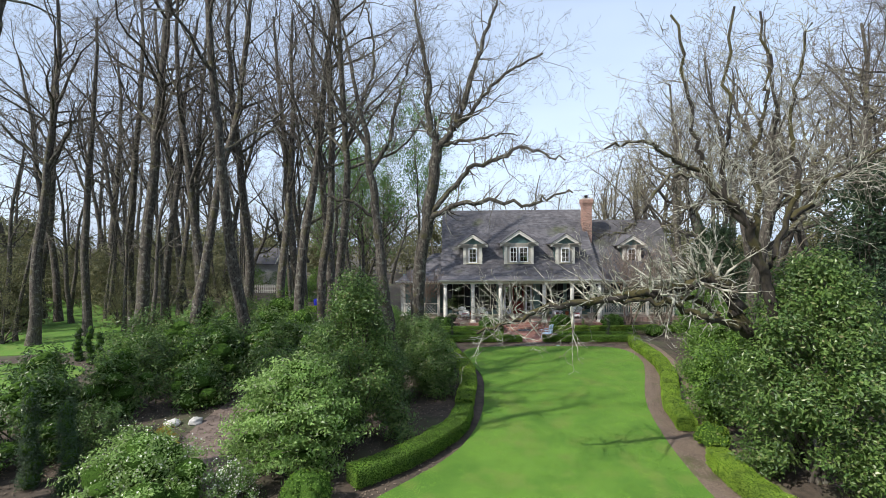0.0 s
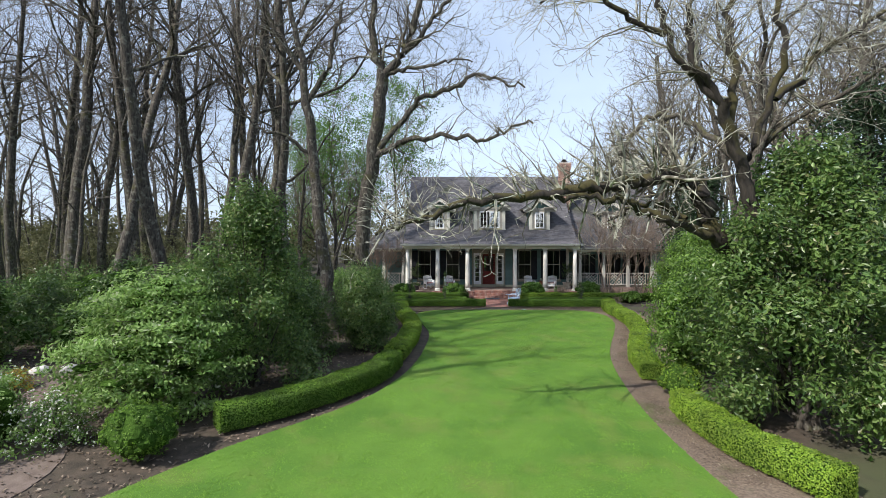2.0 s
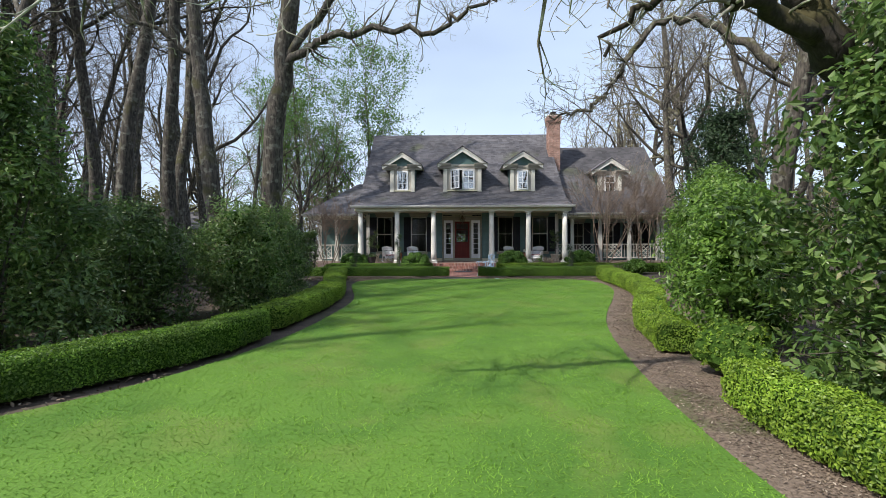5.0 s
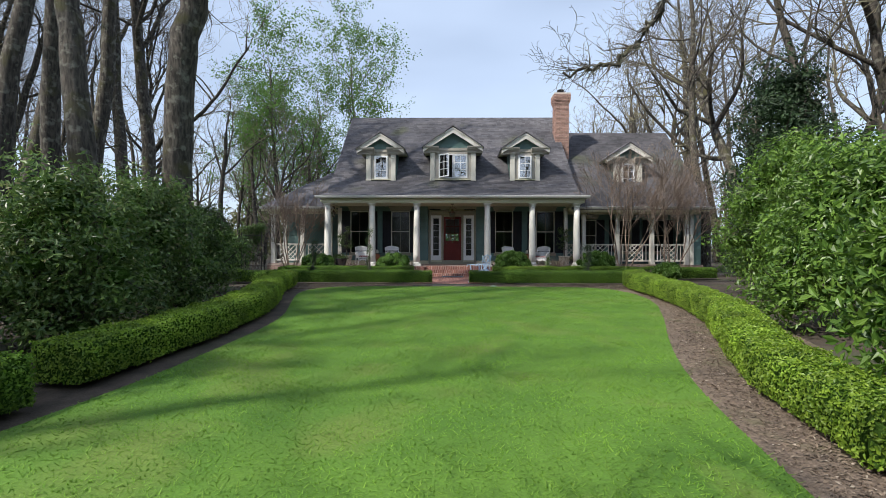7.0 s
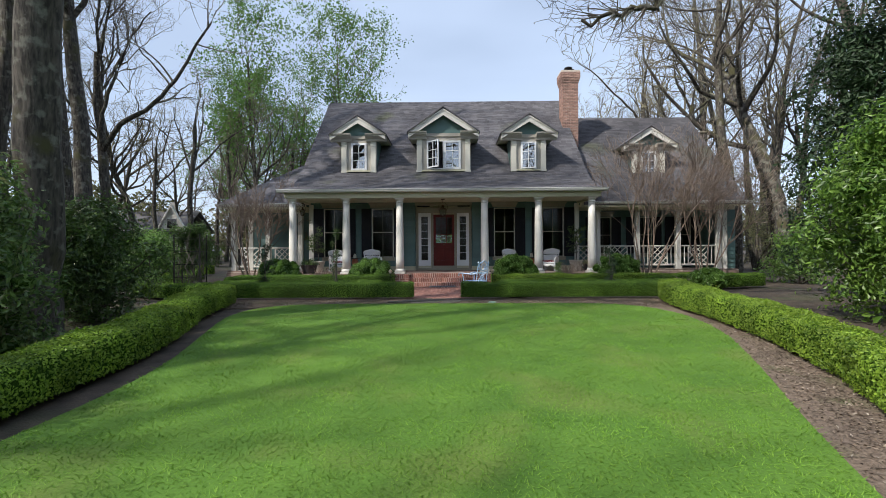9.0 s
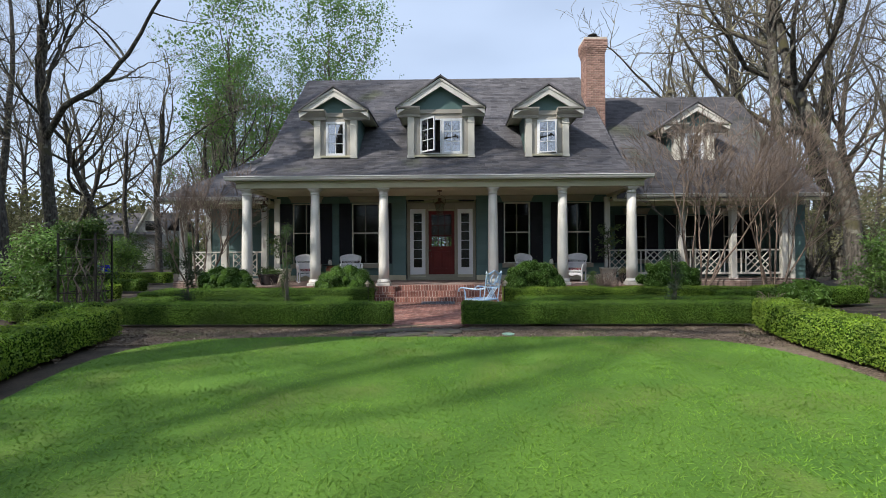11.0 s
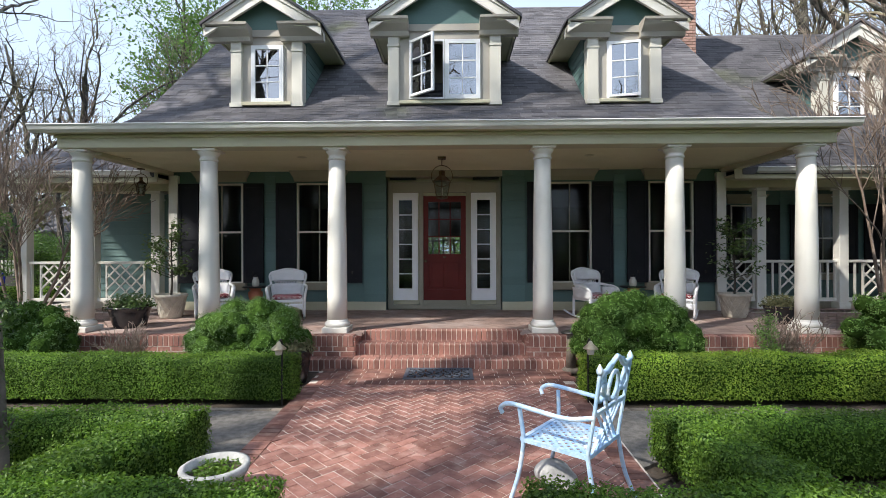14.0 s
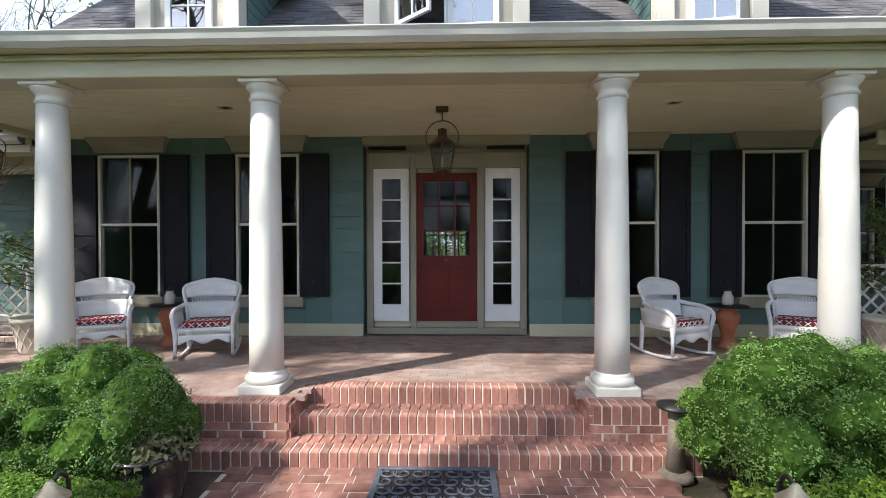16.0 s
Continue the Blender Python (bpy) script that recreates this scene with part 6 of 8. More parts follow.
# ---- clipped hedges ----
def hedge(label, pts, width, height, density, material, seed, name="boxwood_hedge", size=0.027, group="clipped hedges"):
    """A clipped hedge along a line of points, slightly uneven, of small leaves over a solid core coloured dark for the
    shade inside.
    """
    r = np.random.default_rng(seed)
    q = np.array(pts, float)
    seg = np.hypot(*np.diff(q, axis=0).T)
    s = np.concatenate([[0], np.cumsum(seg)])
    n = max(4, int(s[-1] / 0.18))
    t = np.linspace(0, s[-1], n)
    c = np.stack([np.interp(t, s, q[:, i]) for i in (0, 1)], 1)
    for _ in range(4):
        c[1:-1] = (c[:-2] + 2 * c[1:-1] + c[2:]) / 4
    d = np.gradient(c, axis=0)
    d /= np.linalg.norm(d, axis=1)[:, None]
    nrm = np.stack([-d[:, 1], d[:, 0]], 1)
    base = (*pts[0], 0)
    root = empty(name, label, "hedge", (c[n // 2, 0], c[n // 2, 1], gz(*c[n // 2])), 0, group=group)
    o = np.array([c[n // 2, 0], c[n // 2, 1], gz(*c[n // 2])])
    # section: corners rounded
    hw, hh = width / 2, height
    sec = np.array([(-hw * 0.93, 0.06), (-hw, hh * 0.3), (-hw, hh * 0.8), (-hw * 0.86, hh * 0.97), (-hw * 0.5, hh), (0, hh * 1.01), (hw * 0.5, hh), (hw * 0.86, hh * 0.97), (hw, hh * 0.8), (hw, hh * 0.3), (hw * 0.93, 0.06)])
    secl = np.concatenate([[0], np.cumsum(np.hypot(*np.diff(sec, axis=0).T))])

    def surf(u, v, inset):
        """Point on the hedge's skin at u along it and v round its section."""
        i = np.clip(u * (n - 1), 0, n - 1.001)
        a = i.astype(int)
        f = (i - a)[:, None]
        cc = c[a] * (1 - f) + c[a + 1] * f
        nn = nrm[a] * (1 - f) + nrm[a + 1] * f
        w = np.interp(v * secl[-1], secl, sec[:, 0])
        h = np.interp(v * secl[-1], secl, sec[:, 1])
        g = np.array([gz(x, y) for x, y in cc])
        w2 = w * (1 - inset / hw)
        h2 = h - inset * (h > hh * 0.9)
        wob = np.array([noise.noise((x * 1.6, y * 1.6, hv * 2.0)) for x, y, hv in zip(cc[:, 0] + w, cc[:, 1], h)]) * 0.045
        wob += np.array([noise.noise((x * 5.5, y * 5.5, hv * 5.0)) for x, y, hv in zip(cc[:, 0] + w, cc[:, 1], h)]) * 0.022
        P = np.concatenate([cc + nn * (w2 * (1 + wob / hw))[:, None], (g + h2 + wob * (h > hh * 0.7))[:, None]], 1)
        sl = np.gradient(sec, axis=0)
        k = np.interp(v * secl[-1], secl, -sl[:, 1] * 1.0)
        kz = np.interp(v * secl[-1], secl, sl[:, 0])
        N = np.concatenate([nn * k[:, None], kz[:, None]], 1)
        return P - o, N

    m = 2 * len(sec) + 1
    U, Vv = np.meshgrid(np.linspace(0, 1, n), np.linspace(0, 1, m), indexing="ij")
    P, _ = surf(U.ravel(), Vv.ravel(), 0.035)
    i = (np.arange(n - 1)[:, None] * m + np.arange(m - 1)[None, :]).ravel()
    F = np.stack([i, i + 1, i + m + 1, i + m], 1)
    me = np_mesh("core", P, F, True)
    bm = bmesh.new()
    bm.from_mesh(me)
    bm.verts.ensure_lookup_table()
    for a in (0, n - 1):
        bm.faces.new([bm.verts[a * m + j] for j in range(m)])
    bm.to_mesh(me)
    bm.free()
    link_mesh("core", me, M_core, root, "solid dark fill for the shaded inside of the hedge")
    area = s[-1] * secl[-1]
    k = int(area * density)
    P, N = surf(r.uniform(0, 1, k), r.uniform(0, 1, k), 0)
    N /= np.linalg.norm(N, axis=1)[:, None] + 1e-9
    P = P + N * r.normal(-0.004, 0.014, k)[:, None]
    # the two ends
    ke = int(width * height * density)
    for e in (0, n - 1):
        w, h = r.uniform(-hw, hw, ke), r.uniform(0.05, hh, ke)
        sg = -1 if e == 0 else 1
        bulge = r.normal(0.0, 0.014, ke) + 0.01
        pe = np.concatenate([c[e] + nrm[e] * w[:, None] + d[e] * (sg * bulge)[:, None], (gz(*c[e]) + h)[:, None]], 1) - o
        P = np.concatenate([P, pe])
        N = np.concatenate([N, np.tile(np.array([*(d[e] * sg), 0.2]), (ke, 1))])
    link_mesh("foliage", leaf_mesh("foliage", P, N, size, size * 0.62, r), material, root)
    return root


near = 4900
hedge("low clipped boxwood hedge in front of the house", [(-6.3, -5.1), (-0.76, -5.1)], 0.44, 0.47, near, M_box, 501)
hedge("low clipped boxwood hedge in front of the house", [(0.65, -5.1), (6.2, -5.1)], 0.44, 0.47, near, M_box, 502)
hedge("low clipped boxwood hedge behind the front row", [(-7.0, -3.85), (-4, -3.75), (-1.88, -3.72)], 0.42, 0.46, 4200, M_box, 503)
hedge("short clipped boxwood hedge closing the bed", [(-2.1, -3.96), (-2.2, -4.4), (-2.28, -4.85)], 0.42, 0.46, 4600, M_box, 504)
hedge("low clipped boxwood hedge behind the front row", [(7.0, -3.85), (4, -3.75), (1.9, -3.72)], 0.42, 0.46, 4200, M_box, 505)
hedge("short clipped boxwood hedge closing the bed", [(2.12, -3.96), (2.2, -4.4), (2.26, -4.85)], 0.42, 0.46, 4600, M_box, 506)
hedge("bright clipped boxwood hedge before the porch", [(-6.6, -3.5), (-7.05, -3.0), (-7.0, -2.3), (-6.4, -1.92), (-1.68, -1.9)], 0.42, 0.54, near, M_box, 507)
hedge("bright clipped boxwood hedge before the porch", [(1.78, -1.86), (6.5, -1.84), (9.5, -1.6)], 0.42, 0.54, near, M_box_bright, 508)
hedge("low clipped boxwood hedge curving along the lawn", [(-8.15, -22.8), (-7.0, -21.9), (-6.0, -20.7), (-5.05, -19.2), (-4.75, -17.6)], 0.75, 0.6, 1900, M_box, 510, size=0.045)
hedge("low clipped boxwood hedge curving along the lawn", [(-4.75, -16.9), (-4.5, -14.5), (-4.5, -12), (-4.9, -10)], 0.75, 0.55, 1900, M_box_bright, 511, size=0.045)
hedge("low clipped boxwood hedge curving along the lawn", [(-5.0, -9.7), (-5.4, -8.4), (-5.6, -6.4)], 0.7, 0.55, 1900, M_box_bright, 512, size=0.04)
hedge("low clipped boxwood hedge along the dirt strip", [(3.95, -25.6), (3.3, -24.0), (3.15, -22.4), (3.25, -21.4)], 0.7, 0.6, 2100, M_box_bright, 513, size=0.045)
hedge("low clipped boxwood hedge along the dirt strip", [(3.5, -18.9), (3.9, -16.7), (4.6, -14.9)], 0.7, 0.55, 1900, M_box_bright, 514, size=0.045)
hedge("low clipped boxwood hedge along the dirt strip", [(4.7, -14.7), (5.5, -12.7), (5.95, -10.6), (6.1, -8.6), (6.0, -6.9), (6.4, -5.5)], 0.72, 0.55, 2200, M_box_bright, 515, size=0.04)
hedge("low boxwood hedge at the wing's corner", [(7.0, -2.6), (8.4, -2.3), (11.5, -1.2)], 0.5, 0.5, 1500, M_box, 516, size=0.045)
hedge("low boxwood hedge beside the porch", [(-9.2, -4.2), (-8.0, -4.9), (-6.6, -5.2)], 0.5, 0.45, 1500, M_box, 517, size=0.045)

hedge("low clipped hedge of the side garden", [(-14.5, -0.6), (-12, -0.2), (-10.2, 0.6)], 0.5, 0.5, 1100, M_box_bright, 518, size=0.05)
hedge("low clipped hedge of the side garden", [(-17, 4.0), (-14, 3.9), (-11.4, 3.6)], 0.55, 0.5, 900, M_box, 519, size=0.06)
hedge("low clipped hedge of the side garden", [(-22, 9.0), (-17, 9.2), (-13.4, 8.6)], 0.6, 0.55, 700, M_box_bright, 520, size=0.07)
shrub("topiary_cone", "dark green clipped cone in the side garden", "shrub", 521, gr(-16.6, 7.0), 2.6, 0.6, 4000, 0.07, 0.5, M_conifer, lobes=[(0, 0, 0.25 + 0.27 * k, 0.62 - 0.065 * k, 0.62 - 0.065 * k, 0.3) for k in range(9)], core=0.7)


def ball(label, seed, x, y, rx, ry, rz_, n, size, material, group="boxwood balls", aspect=0.4, wild=False):
    lob = [(0, 0, rz_ * 0.5, rx * 0.86, ry * 0.86, rz_ * 0.47)] if wild else [(0, 0, rz_ * 0.52, rx * 0.93, ry * 0.93, rz_ * 0.5)]
    r = np.random.default_rng(seed)
    for _ in range(54 if wild else 16):
        d = unit(r.normal(0, 1, 3) * np.array([1, 1, 0.8]) + np.array([0, 0, 0.25]))
        k = r.uniform(0.15, 0.29) if wild else 0.33
        f = 1.0 - k + (r.uniform(0.0, 0.1) if wild else r.uniform(-0.04, 0.08))
        lob.append((d[0] * rx * f, d[1] * ry * f, max(0.12, rz_ * 0.5 + d[2] * rz_ * 0.5 * f), rx * k, rx * k, rx * k))
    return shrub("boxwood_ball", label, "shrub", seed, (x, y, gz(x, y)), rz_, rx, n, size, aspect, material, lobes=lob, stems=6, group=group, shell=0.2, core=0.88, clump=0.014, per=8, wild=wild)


ball("feathery dark green boxwood mound before the porch", 601, -2.62, -0.95, 0.82, 0.62, 1.05, 74000, 0.021, M_fern, aspect=0.55, wild=True)
ball("feathery bright green boxwood mound before the porch", 602, 2.72, -0.95, 0.85, 0.64, 1.15, 74000, 0.021, M_fern_l, aspect=0.55, wild=True)
ball("feathery dark green boxwood mound before the porch", 603, -6.05, -0.9, 0.82, 0.65, 1.05, 32000, 0.032, M_fern, aspect=0.55, wild=True)
ball("feathery green boxwood mound before the porch", 604, 6.5, -0.9, 0.85, 0.65, 1.2, 32000, 0.032, M_fern_l, aspect=0.55, wild=True)
ball("rounded clipped boxwood ball beside the path", 605, -9.0, -24.2, 0.72, 0.72, 1.15, 11000, 0.045, M_box, aspect=0.6)
ball("rounded clipped boxwood ball on the border", 606, 3.75, -20.2, 0.62, 0.62, 0.85, 7000, 0.045, M_box_bright, aspect=0.6)
ball("rounded clipped boxwood ball on the border", 607, 5.0, -26.6, 0.55, 0.55, 0.8, 5000, 0.045, M_box_bright, aspect=0.6)
ball("rounded green shrub near the wing", 608, 8.7, -2.9, 0.6, 0.6, 0.75, 5000, 0.06, M_light, aspect=0.6)


# multi-stemmed crape myrtles before the wings, bare
def myrtle(seed, x, y, h):
    r = np.random.default_rng(seed)
    out = [[] for _ in range(6)]
    sp = dict(thin=((0.4, 0.7),) * 3, step=(0.35, 0.3, 0.25, 0.2), wander=(0.07, 0.12, 0.16, 0.2), lift=(0.02, 0.05, 0.06, 0.06), taper=(0.6, 0.7, 0.7, 0.6), kids=(8, 8, 5), full=(1, 1.2, 0.8), angle=((12, 32), (15, 35), (15, 40)), ratio=((0.4, 0.7), (0.4, 0.7), (0.4, 0.7)))
    sp["from"] = ((0.45, 1.0), (0.3, 1.0), (0.3, 1.0))
    for i in range(7):
        a = i * 0.9 + r.uniform(-0.2, 0.2)
        grow(r, (0.12 * math.cos(a), 0.12 * math.sin(a), -0.1), (0.36 * math.cos(a), 0.36 * math.sin(a), 1), h * r.uniform(0.55, 0.7), 0.036, 0, 4, sp, out)
    root = empty("crape_myrtle", "bare multi-stemmed crape myrtle with reddish bark", "tree", (x, y, gz(x, y)), 0, "crape myrtles")
    link_mesh("trunk", tube_mesh("trunk", out[0], 6), M_myrtle, root)
    link_mesh("crown", tube_mesh("crown", out[1] + [(p, np.maximum(q, 0.0065)) for p, q in out[2] + out[3]], 3), M_myrtle, root)
    return root


M_myrtle = mat("crape_myrtle_bark", (0.14, 0.1, 0.078), (0.27, 0.21, 0.165), 5, 0.7, 0.2)
myrtle(701, 8.6, 1.5, 6.6)
myrtle(702, 10.95, 1.5, 6.3)
myrtle(703, -8.1, 1.4, 4.6)

# ---- porch things ----
M_wicker = mat("white_wicker", (0.7, 0.71, 0.73), (0.8, 0.81, 0.83), 4, 0.55, 0.7, 75, fine=0.1, stretch=(1, 1, 2.4))
M_cushion = mat("red_patterned_cushion", (0.19, 0.015, 0.028), (0.23, 0.022, 0.036), 5, 0.8, fine=0.1)
M_cushion_w = mat("white_cushion_pattern", (0.68, 0.62, 0.62), (0.76, 0.7, 0.7), 5, 0.8, fine=0.05)
M_blue = mat("pale_blue_iron_paint", (0.32, 0.5, 0.72), (0.5, 0.66, 0.82), 7, 0.45, 0.2, 60, fine=0.1, c3=(0.72, 0.77, 0.8), c3scale=9, c3at=0.56)
M_pot = mat("cream_stone_planter", (0.42, 0.39, 0.32), (0.56, 0.52, 0.44), 6, 0.8, 0.3, 50)
M_black = mat("black_glazed_pot", (0.014, 0.014, 0.016), (0.03, 0.03, 0.032), 6, 0.25)
M_terra = mat("terracotta", (0.32, 0.1, 0.05), (0.42, 0.15, 0.08), 6, 0.6, 0.2)
M_stone = mat("grey_stone", (0.3, 0.3, 0.29), (0.48, 0.47, 0.45), 8, 0.9, 0.5, 50)
M_mat = mat("dark_rubber_mat", (0.05, 0.058, 0.075), (0.085, 0.095, 0.12), 14, 0.6, fine=0.12)
M_lampglass = mat("milky_lamp_glass", (0.5, 0.48, 0.42), (0.6, 0.58, 0.5), 5, 0.2)
M_brass = mat("weathered_brass", (0.36, 0.3, 0.2), (0.5, 0.43, 0.3), 9, 0.45, metal=0.4)


def tube_part(name, pts, rad, material, parent, sides=8, label=""):
    p = np.array(pts, float)
    f = np.linspace(0, 1, max(8, 4 * len(p)))
    k = np.linspace(0, 1, len(p))
    q = np.stack([np.interp(f, k, p[:, i]) for i in range(3)], 1)
    for _ in range(3):
        q[1:-1] = (q[:-2] + 2 * q[1:-1] + q[2:]) / 4
    r_ = np.interp(f, (0, 1), rad) if isinstance(rad, tuple) else np.full(len(f), rad)
    return link_mesh(name, tube_mesh(name, [(q, r_)], sides), material, parent, label)


def panel(name, fn, nu, nv, thick, material, parent, label=""):
    """A curved sheet fn(u, v) with thickness."""
    bm = bmesh.new()
    g = [[bm.verts.new(fn(i / nu, j / nv)) for j in range(nv + 1)] for i in range(nu + 1)]
    for i in range(nu):
        for j in range(nv):
            bm.faces.new((g[i][j], g[i + 1][j], g[i + 1][j + 1], g[i][j + 1]))
    bmesh.ops.recalc_face_normals(bm, faces=bm.faces[:])
    bmesh.ops.solidify(bm, geom=bm.faces[:], thickness=thick)
    return part(name, bm, material, parent, label, smooth=True)


def wicker_rocker(loc, rz):
    c = empty("wicker_rocking_chair", "white wicker rocking chair with a red and white cushion", "chair", loc, rz, "rocking chairs on the porch")
    c.scale = (0.94, 0.94, 0.94)

    def back(z_lo, z_hi_edge, arch, y_lo, y_hi):
        def fn(u, v):
            x = (u - 0.5) * 0.66
            top = z_hi_edge + arch * math.cos((u - 0.5) * math.pi) ** 0.7 if arch else z_hi_edge
            z = z_lo + (top - z_lo) * v
            return Vector((x * (0.84 + 0.3 * max(0.0, (z - 0.42) / 0.55) ** 1.4), y_lo + (z - 0.42) * 0.22 - 0.22 * abs(2 * u - 1) ** 2.4 * 0.55, z))
        return fn

    panel("back_lower", back(0.42, 0.7, 0, 0.25, 0), 14, 6, 0.03, M_wicker, c)
    panel("back_upper", back(0.77, 0.9, 0.1, 0.25, 0), 14, 6, 0.035, M_wicker, c)
    f = back(0.7, 0.77, 0, 0.25, 0)
    for i in range(17):
        u = 0.1 + 0.8 * i / 16
        for s in (-1, 1):
            a, b = f(min(0.95, max(0.05, u - 0.02 * s)), 0), f(min(0.95, max(0.05, u + 0.02 * s)), 1)
            part("openwork_strand", bar(a, b, 0.008, 0.008, (0, 1, 0)), M_wicker, c)
    for s in (-1, 1):
        tube_part("back_rim", [(s * 0.29, 0.14, 0.43), (s * 0.315, 0.18, 0.66), (s * 0.355, 0.22, 0.8), (s * 0.375, 0.24, 0.88), (s * 0.34, 0.28, 0.945), (s * 0.22, 0.33, 0.975), (s * 0.12, 0.36, 1.0), (0, 0.37, 1.012)], 0.022, M_wicker, c)
        tube_part("arm", [(s * 0.33, 0.2, 0.69), (s * 0.37, 0.06, 0.665), (s * 0.385, -0.12, 0.655), (s * 0.38, -0.27, 0.62), (s * 0.365, -0.33, 0.55), (s * 0.35, -0.31, 0.44), (s * 0.345, -0.29, 0.36)], 0.027, M_wicker, c, 10)
        panel("arm_side", lambda u, v, s=s: Vector((s * (0.335 + 0.04 * v), -0.28 + 0.5 * u, 0.4 + 0.23 * v)), 4, 4, 0.012, M_wicker, c)
        part("front_leg", lathe([(0.022, 0.06), (0.02, 0.2), (0.026, 0.3), (0.028, 0.42)], 12, (s * 0.345, -0.28, 0)), M_wicker, c, smooth=True)
        part("back_leg", bar((s * 0.31, 0.26, 0.05), (s * 0.32, 0.24, 0.45), 0.04, 0.04), M_wicker, c)
        tube_part("rocker", [(s * 0.335, -0.36, 0.06), (s * 0.335, -0.2, 0.028), (s * 0.33, 0.05, 0.022), (s * 0.325, 0.3, 0.045), (s * 0.32, 0.55, 0.12)], 0.02, M_wicker, c)
    part("seat", box(-0.32, 0.32, -0.29, 0.25, 0.37, 0.42, 0.012), M_wicker, c)
    panel("skirt", lambda u, v: Vector(((u - 0.5) * 0.62, -0.295, 0.33 - v * (0.09 + 0.03 * math.cos(u * 4 * math.pi)))), 18, 3, 0.02, M_wicker, c)
    for i in range(21):
        x = -0.3 + 0.03 * i
        for s in (-1, 1):
            part("openwork_strand", bar((x - 0.008 * s, -0.295, 0.328), (x + 0.008 * s, -0.295, 0.372), 0.006, 0.006, (0, 1, 0)), M_wicker, c)
    cu = bmesh.new()
    add_box(cu, -0.29, 0.29, -0.28, 0.2, 0.42, 0.5)
    bmesh.ops.bevel(cu, geom=cu.edges[:], offset=0.03, segments=3, affect="EDGES")
    cush = part("cushion", cu, M_cushion, c, "red cushion with a white lattice pattern", smooth=True)
    pt = bmesh.new()
    for i in range(6):
        x = -0.25 + i * 0.1
        for s in (-1, 1):
            add_bar(pt, (x - 0.035 * s, -0.285, 0.43), (x + 0.035 * s, -0.285, 0.49), 0.01, 0.012 + 0.002 * s, (0, 1, 0))
            add_bar(pt, (x - 0.035 * s, -0.22, 0.503), (x + 0.035 * s, 0.0, 0.503), 0.01, 0.006 + 0.002 * s, (0, 0, 1))
    part("cushion_pattern", pt, M_cushion_w, cush)
    return c


for x, y, a in ((-4.5, 1.75, 30), (-2.98, 1.6, 16), (2.95, 1.75, 26), (4.55, 1.75, -32)):
    wicker_rocker((x, y, FLOOR), a)


def planter_tree(x, y, seed):
    c = empty("potted_tree", "small dark-leaved tree in a cream lattice planter", "plant", (x, y, FLOOR), 0, "potted trees")
    p = part("planter", lathe([(0.19, 0), (0.2, 0.03), (0.21, 0.05), (0.27, 0.4), (0.3, 0.42), (0.3, 0.47), (0.27, 0.47), (0.25, 0.42), (0.02, 0.41)], 28), M_pot, c, smooth=True)
    for i in range(14):
        for s in (-1, 1):
            a0, a1 = i * 2 * math.pi / 14, (i + 1.6 * s) * 2 * math.pi / 14
            pts = [((0.212 + 0.062 * f) * math.cos(a0 + (a1 - a0) * f), (0.212 + 0.062 * f) * math.sin(a0 + (a1 - a0) * f), 0.06 + 0.33 * f) for f in (0, 0.33, 0.66, 1)]
            tube_part("lattice_rib", pts, 0.008, M_pot, p, 5)
    r = np.random.default_rng(seed)
    tube_part("trunk", [(0, 0, 0.4), (0.02, 0.01, 0.8), (-0.01, 0.02, 1.3), (0.02, 0, 1.75)], (0.022, 0.008), M_bark, c, 6)
    P = []
    for i in range(26):
        z = r.uniform(0.75, 1.8)
        a = r.uniform(0, 6.28)
        l = r.uniform(0.2, 0.5) * (1.2 - 0.4 * abs(z - 1.1))
        e = np.array([math.cos(a) * l, math.sin(a) * l, z + l * 0.5])
        tube_part("twig", [(0, 0, z), (e[0] * 0.5, e[1] * 0.5, z + l * 0.2), tuple(e)], (0.009, 0.003), M_bark, c, 4)
        P += [e * f + np.array([0, 0, z * (1 - f)]) + r.normal(0, 0.05, 3) for f in r.uniform(0.4, 1.05, 26)]
    P = np.array(P)
    link_mesh("foliage", leaf_mesh("foliage", P, np.tile((0, 0, 1.0), (len(P), 1)), 0.1, 0.045, r, droop=0.5), M_magnolia, c)
    return c


planter_tree(-5.35, 1.75, 801)
planter_tree(5.7, 1.85, 802)


def black_pot(x, y, z, r0, h, seed, foliage, label):
    c = empty("black_pot", label, "plant pot", (x, y, z))
    part("pot", lathe([(r0 * 0.7, 0), (r0 * 0.8, h * 0.2), (r0 * 0.95, h * 0.75), (r0, h * 0.92), (r0 * 1.08, h * 0.95), (r0 * 1.08, h), (r0 * 0.95, h), (r0 * 0.9, h * 0.88), (0.01, h * 0.87)], 26), M_black, c, smooth=True)
    r = np.random.default_rng(seed)
    n = 900
    d = r.normal(0, 1, (n, 3))
    d /= np.linalg.norm(d, axis=1)[:, None]
    d[:, 2] = abs(d[:, 2])
    P = d * np.array([r0 * 1.25, r0 * 1.25, r0 * 0.9]) * r.uniform(0.3, 1, n)[:, None] + np.array([0, 0, h * 0.9])
    link_mesh("foliage", leaf_mesh("foliage", P, d, 0.06, 0.03, r), foliage, c)


black_pot(-5.4, 0.62, FLOOR, 0.33, 0.36, 811, M_rhodo, "black glazed pot with a green plant on the porch")
black_pot(6.05, 1.05, FLOOR, 0.27, 0.32, 812, M_scrub, "black glazed pot with sparse dry stems on the porch")
black_pot(-1.95, -1.15, gz(0, -1), 0.25, 0.46, 813, M_scrub, "black pot of low succulents beside the steps")


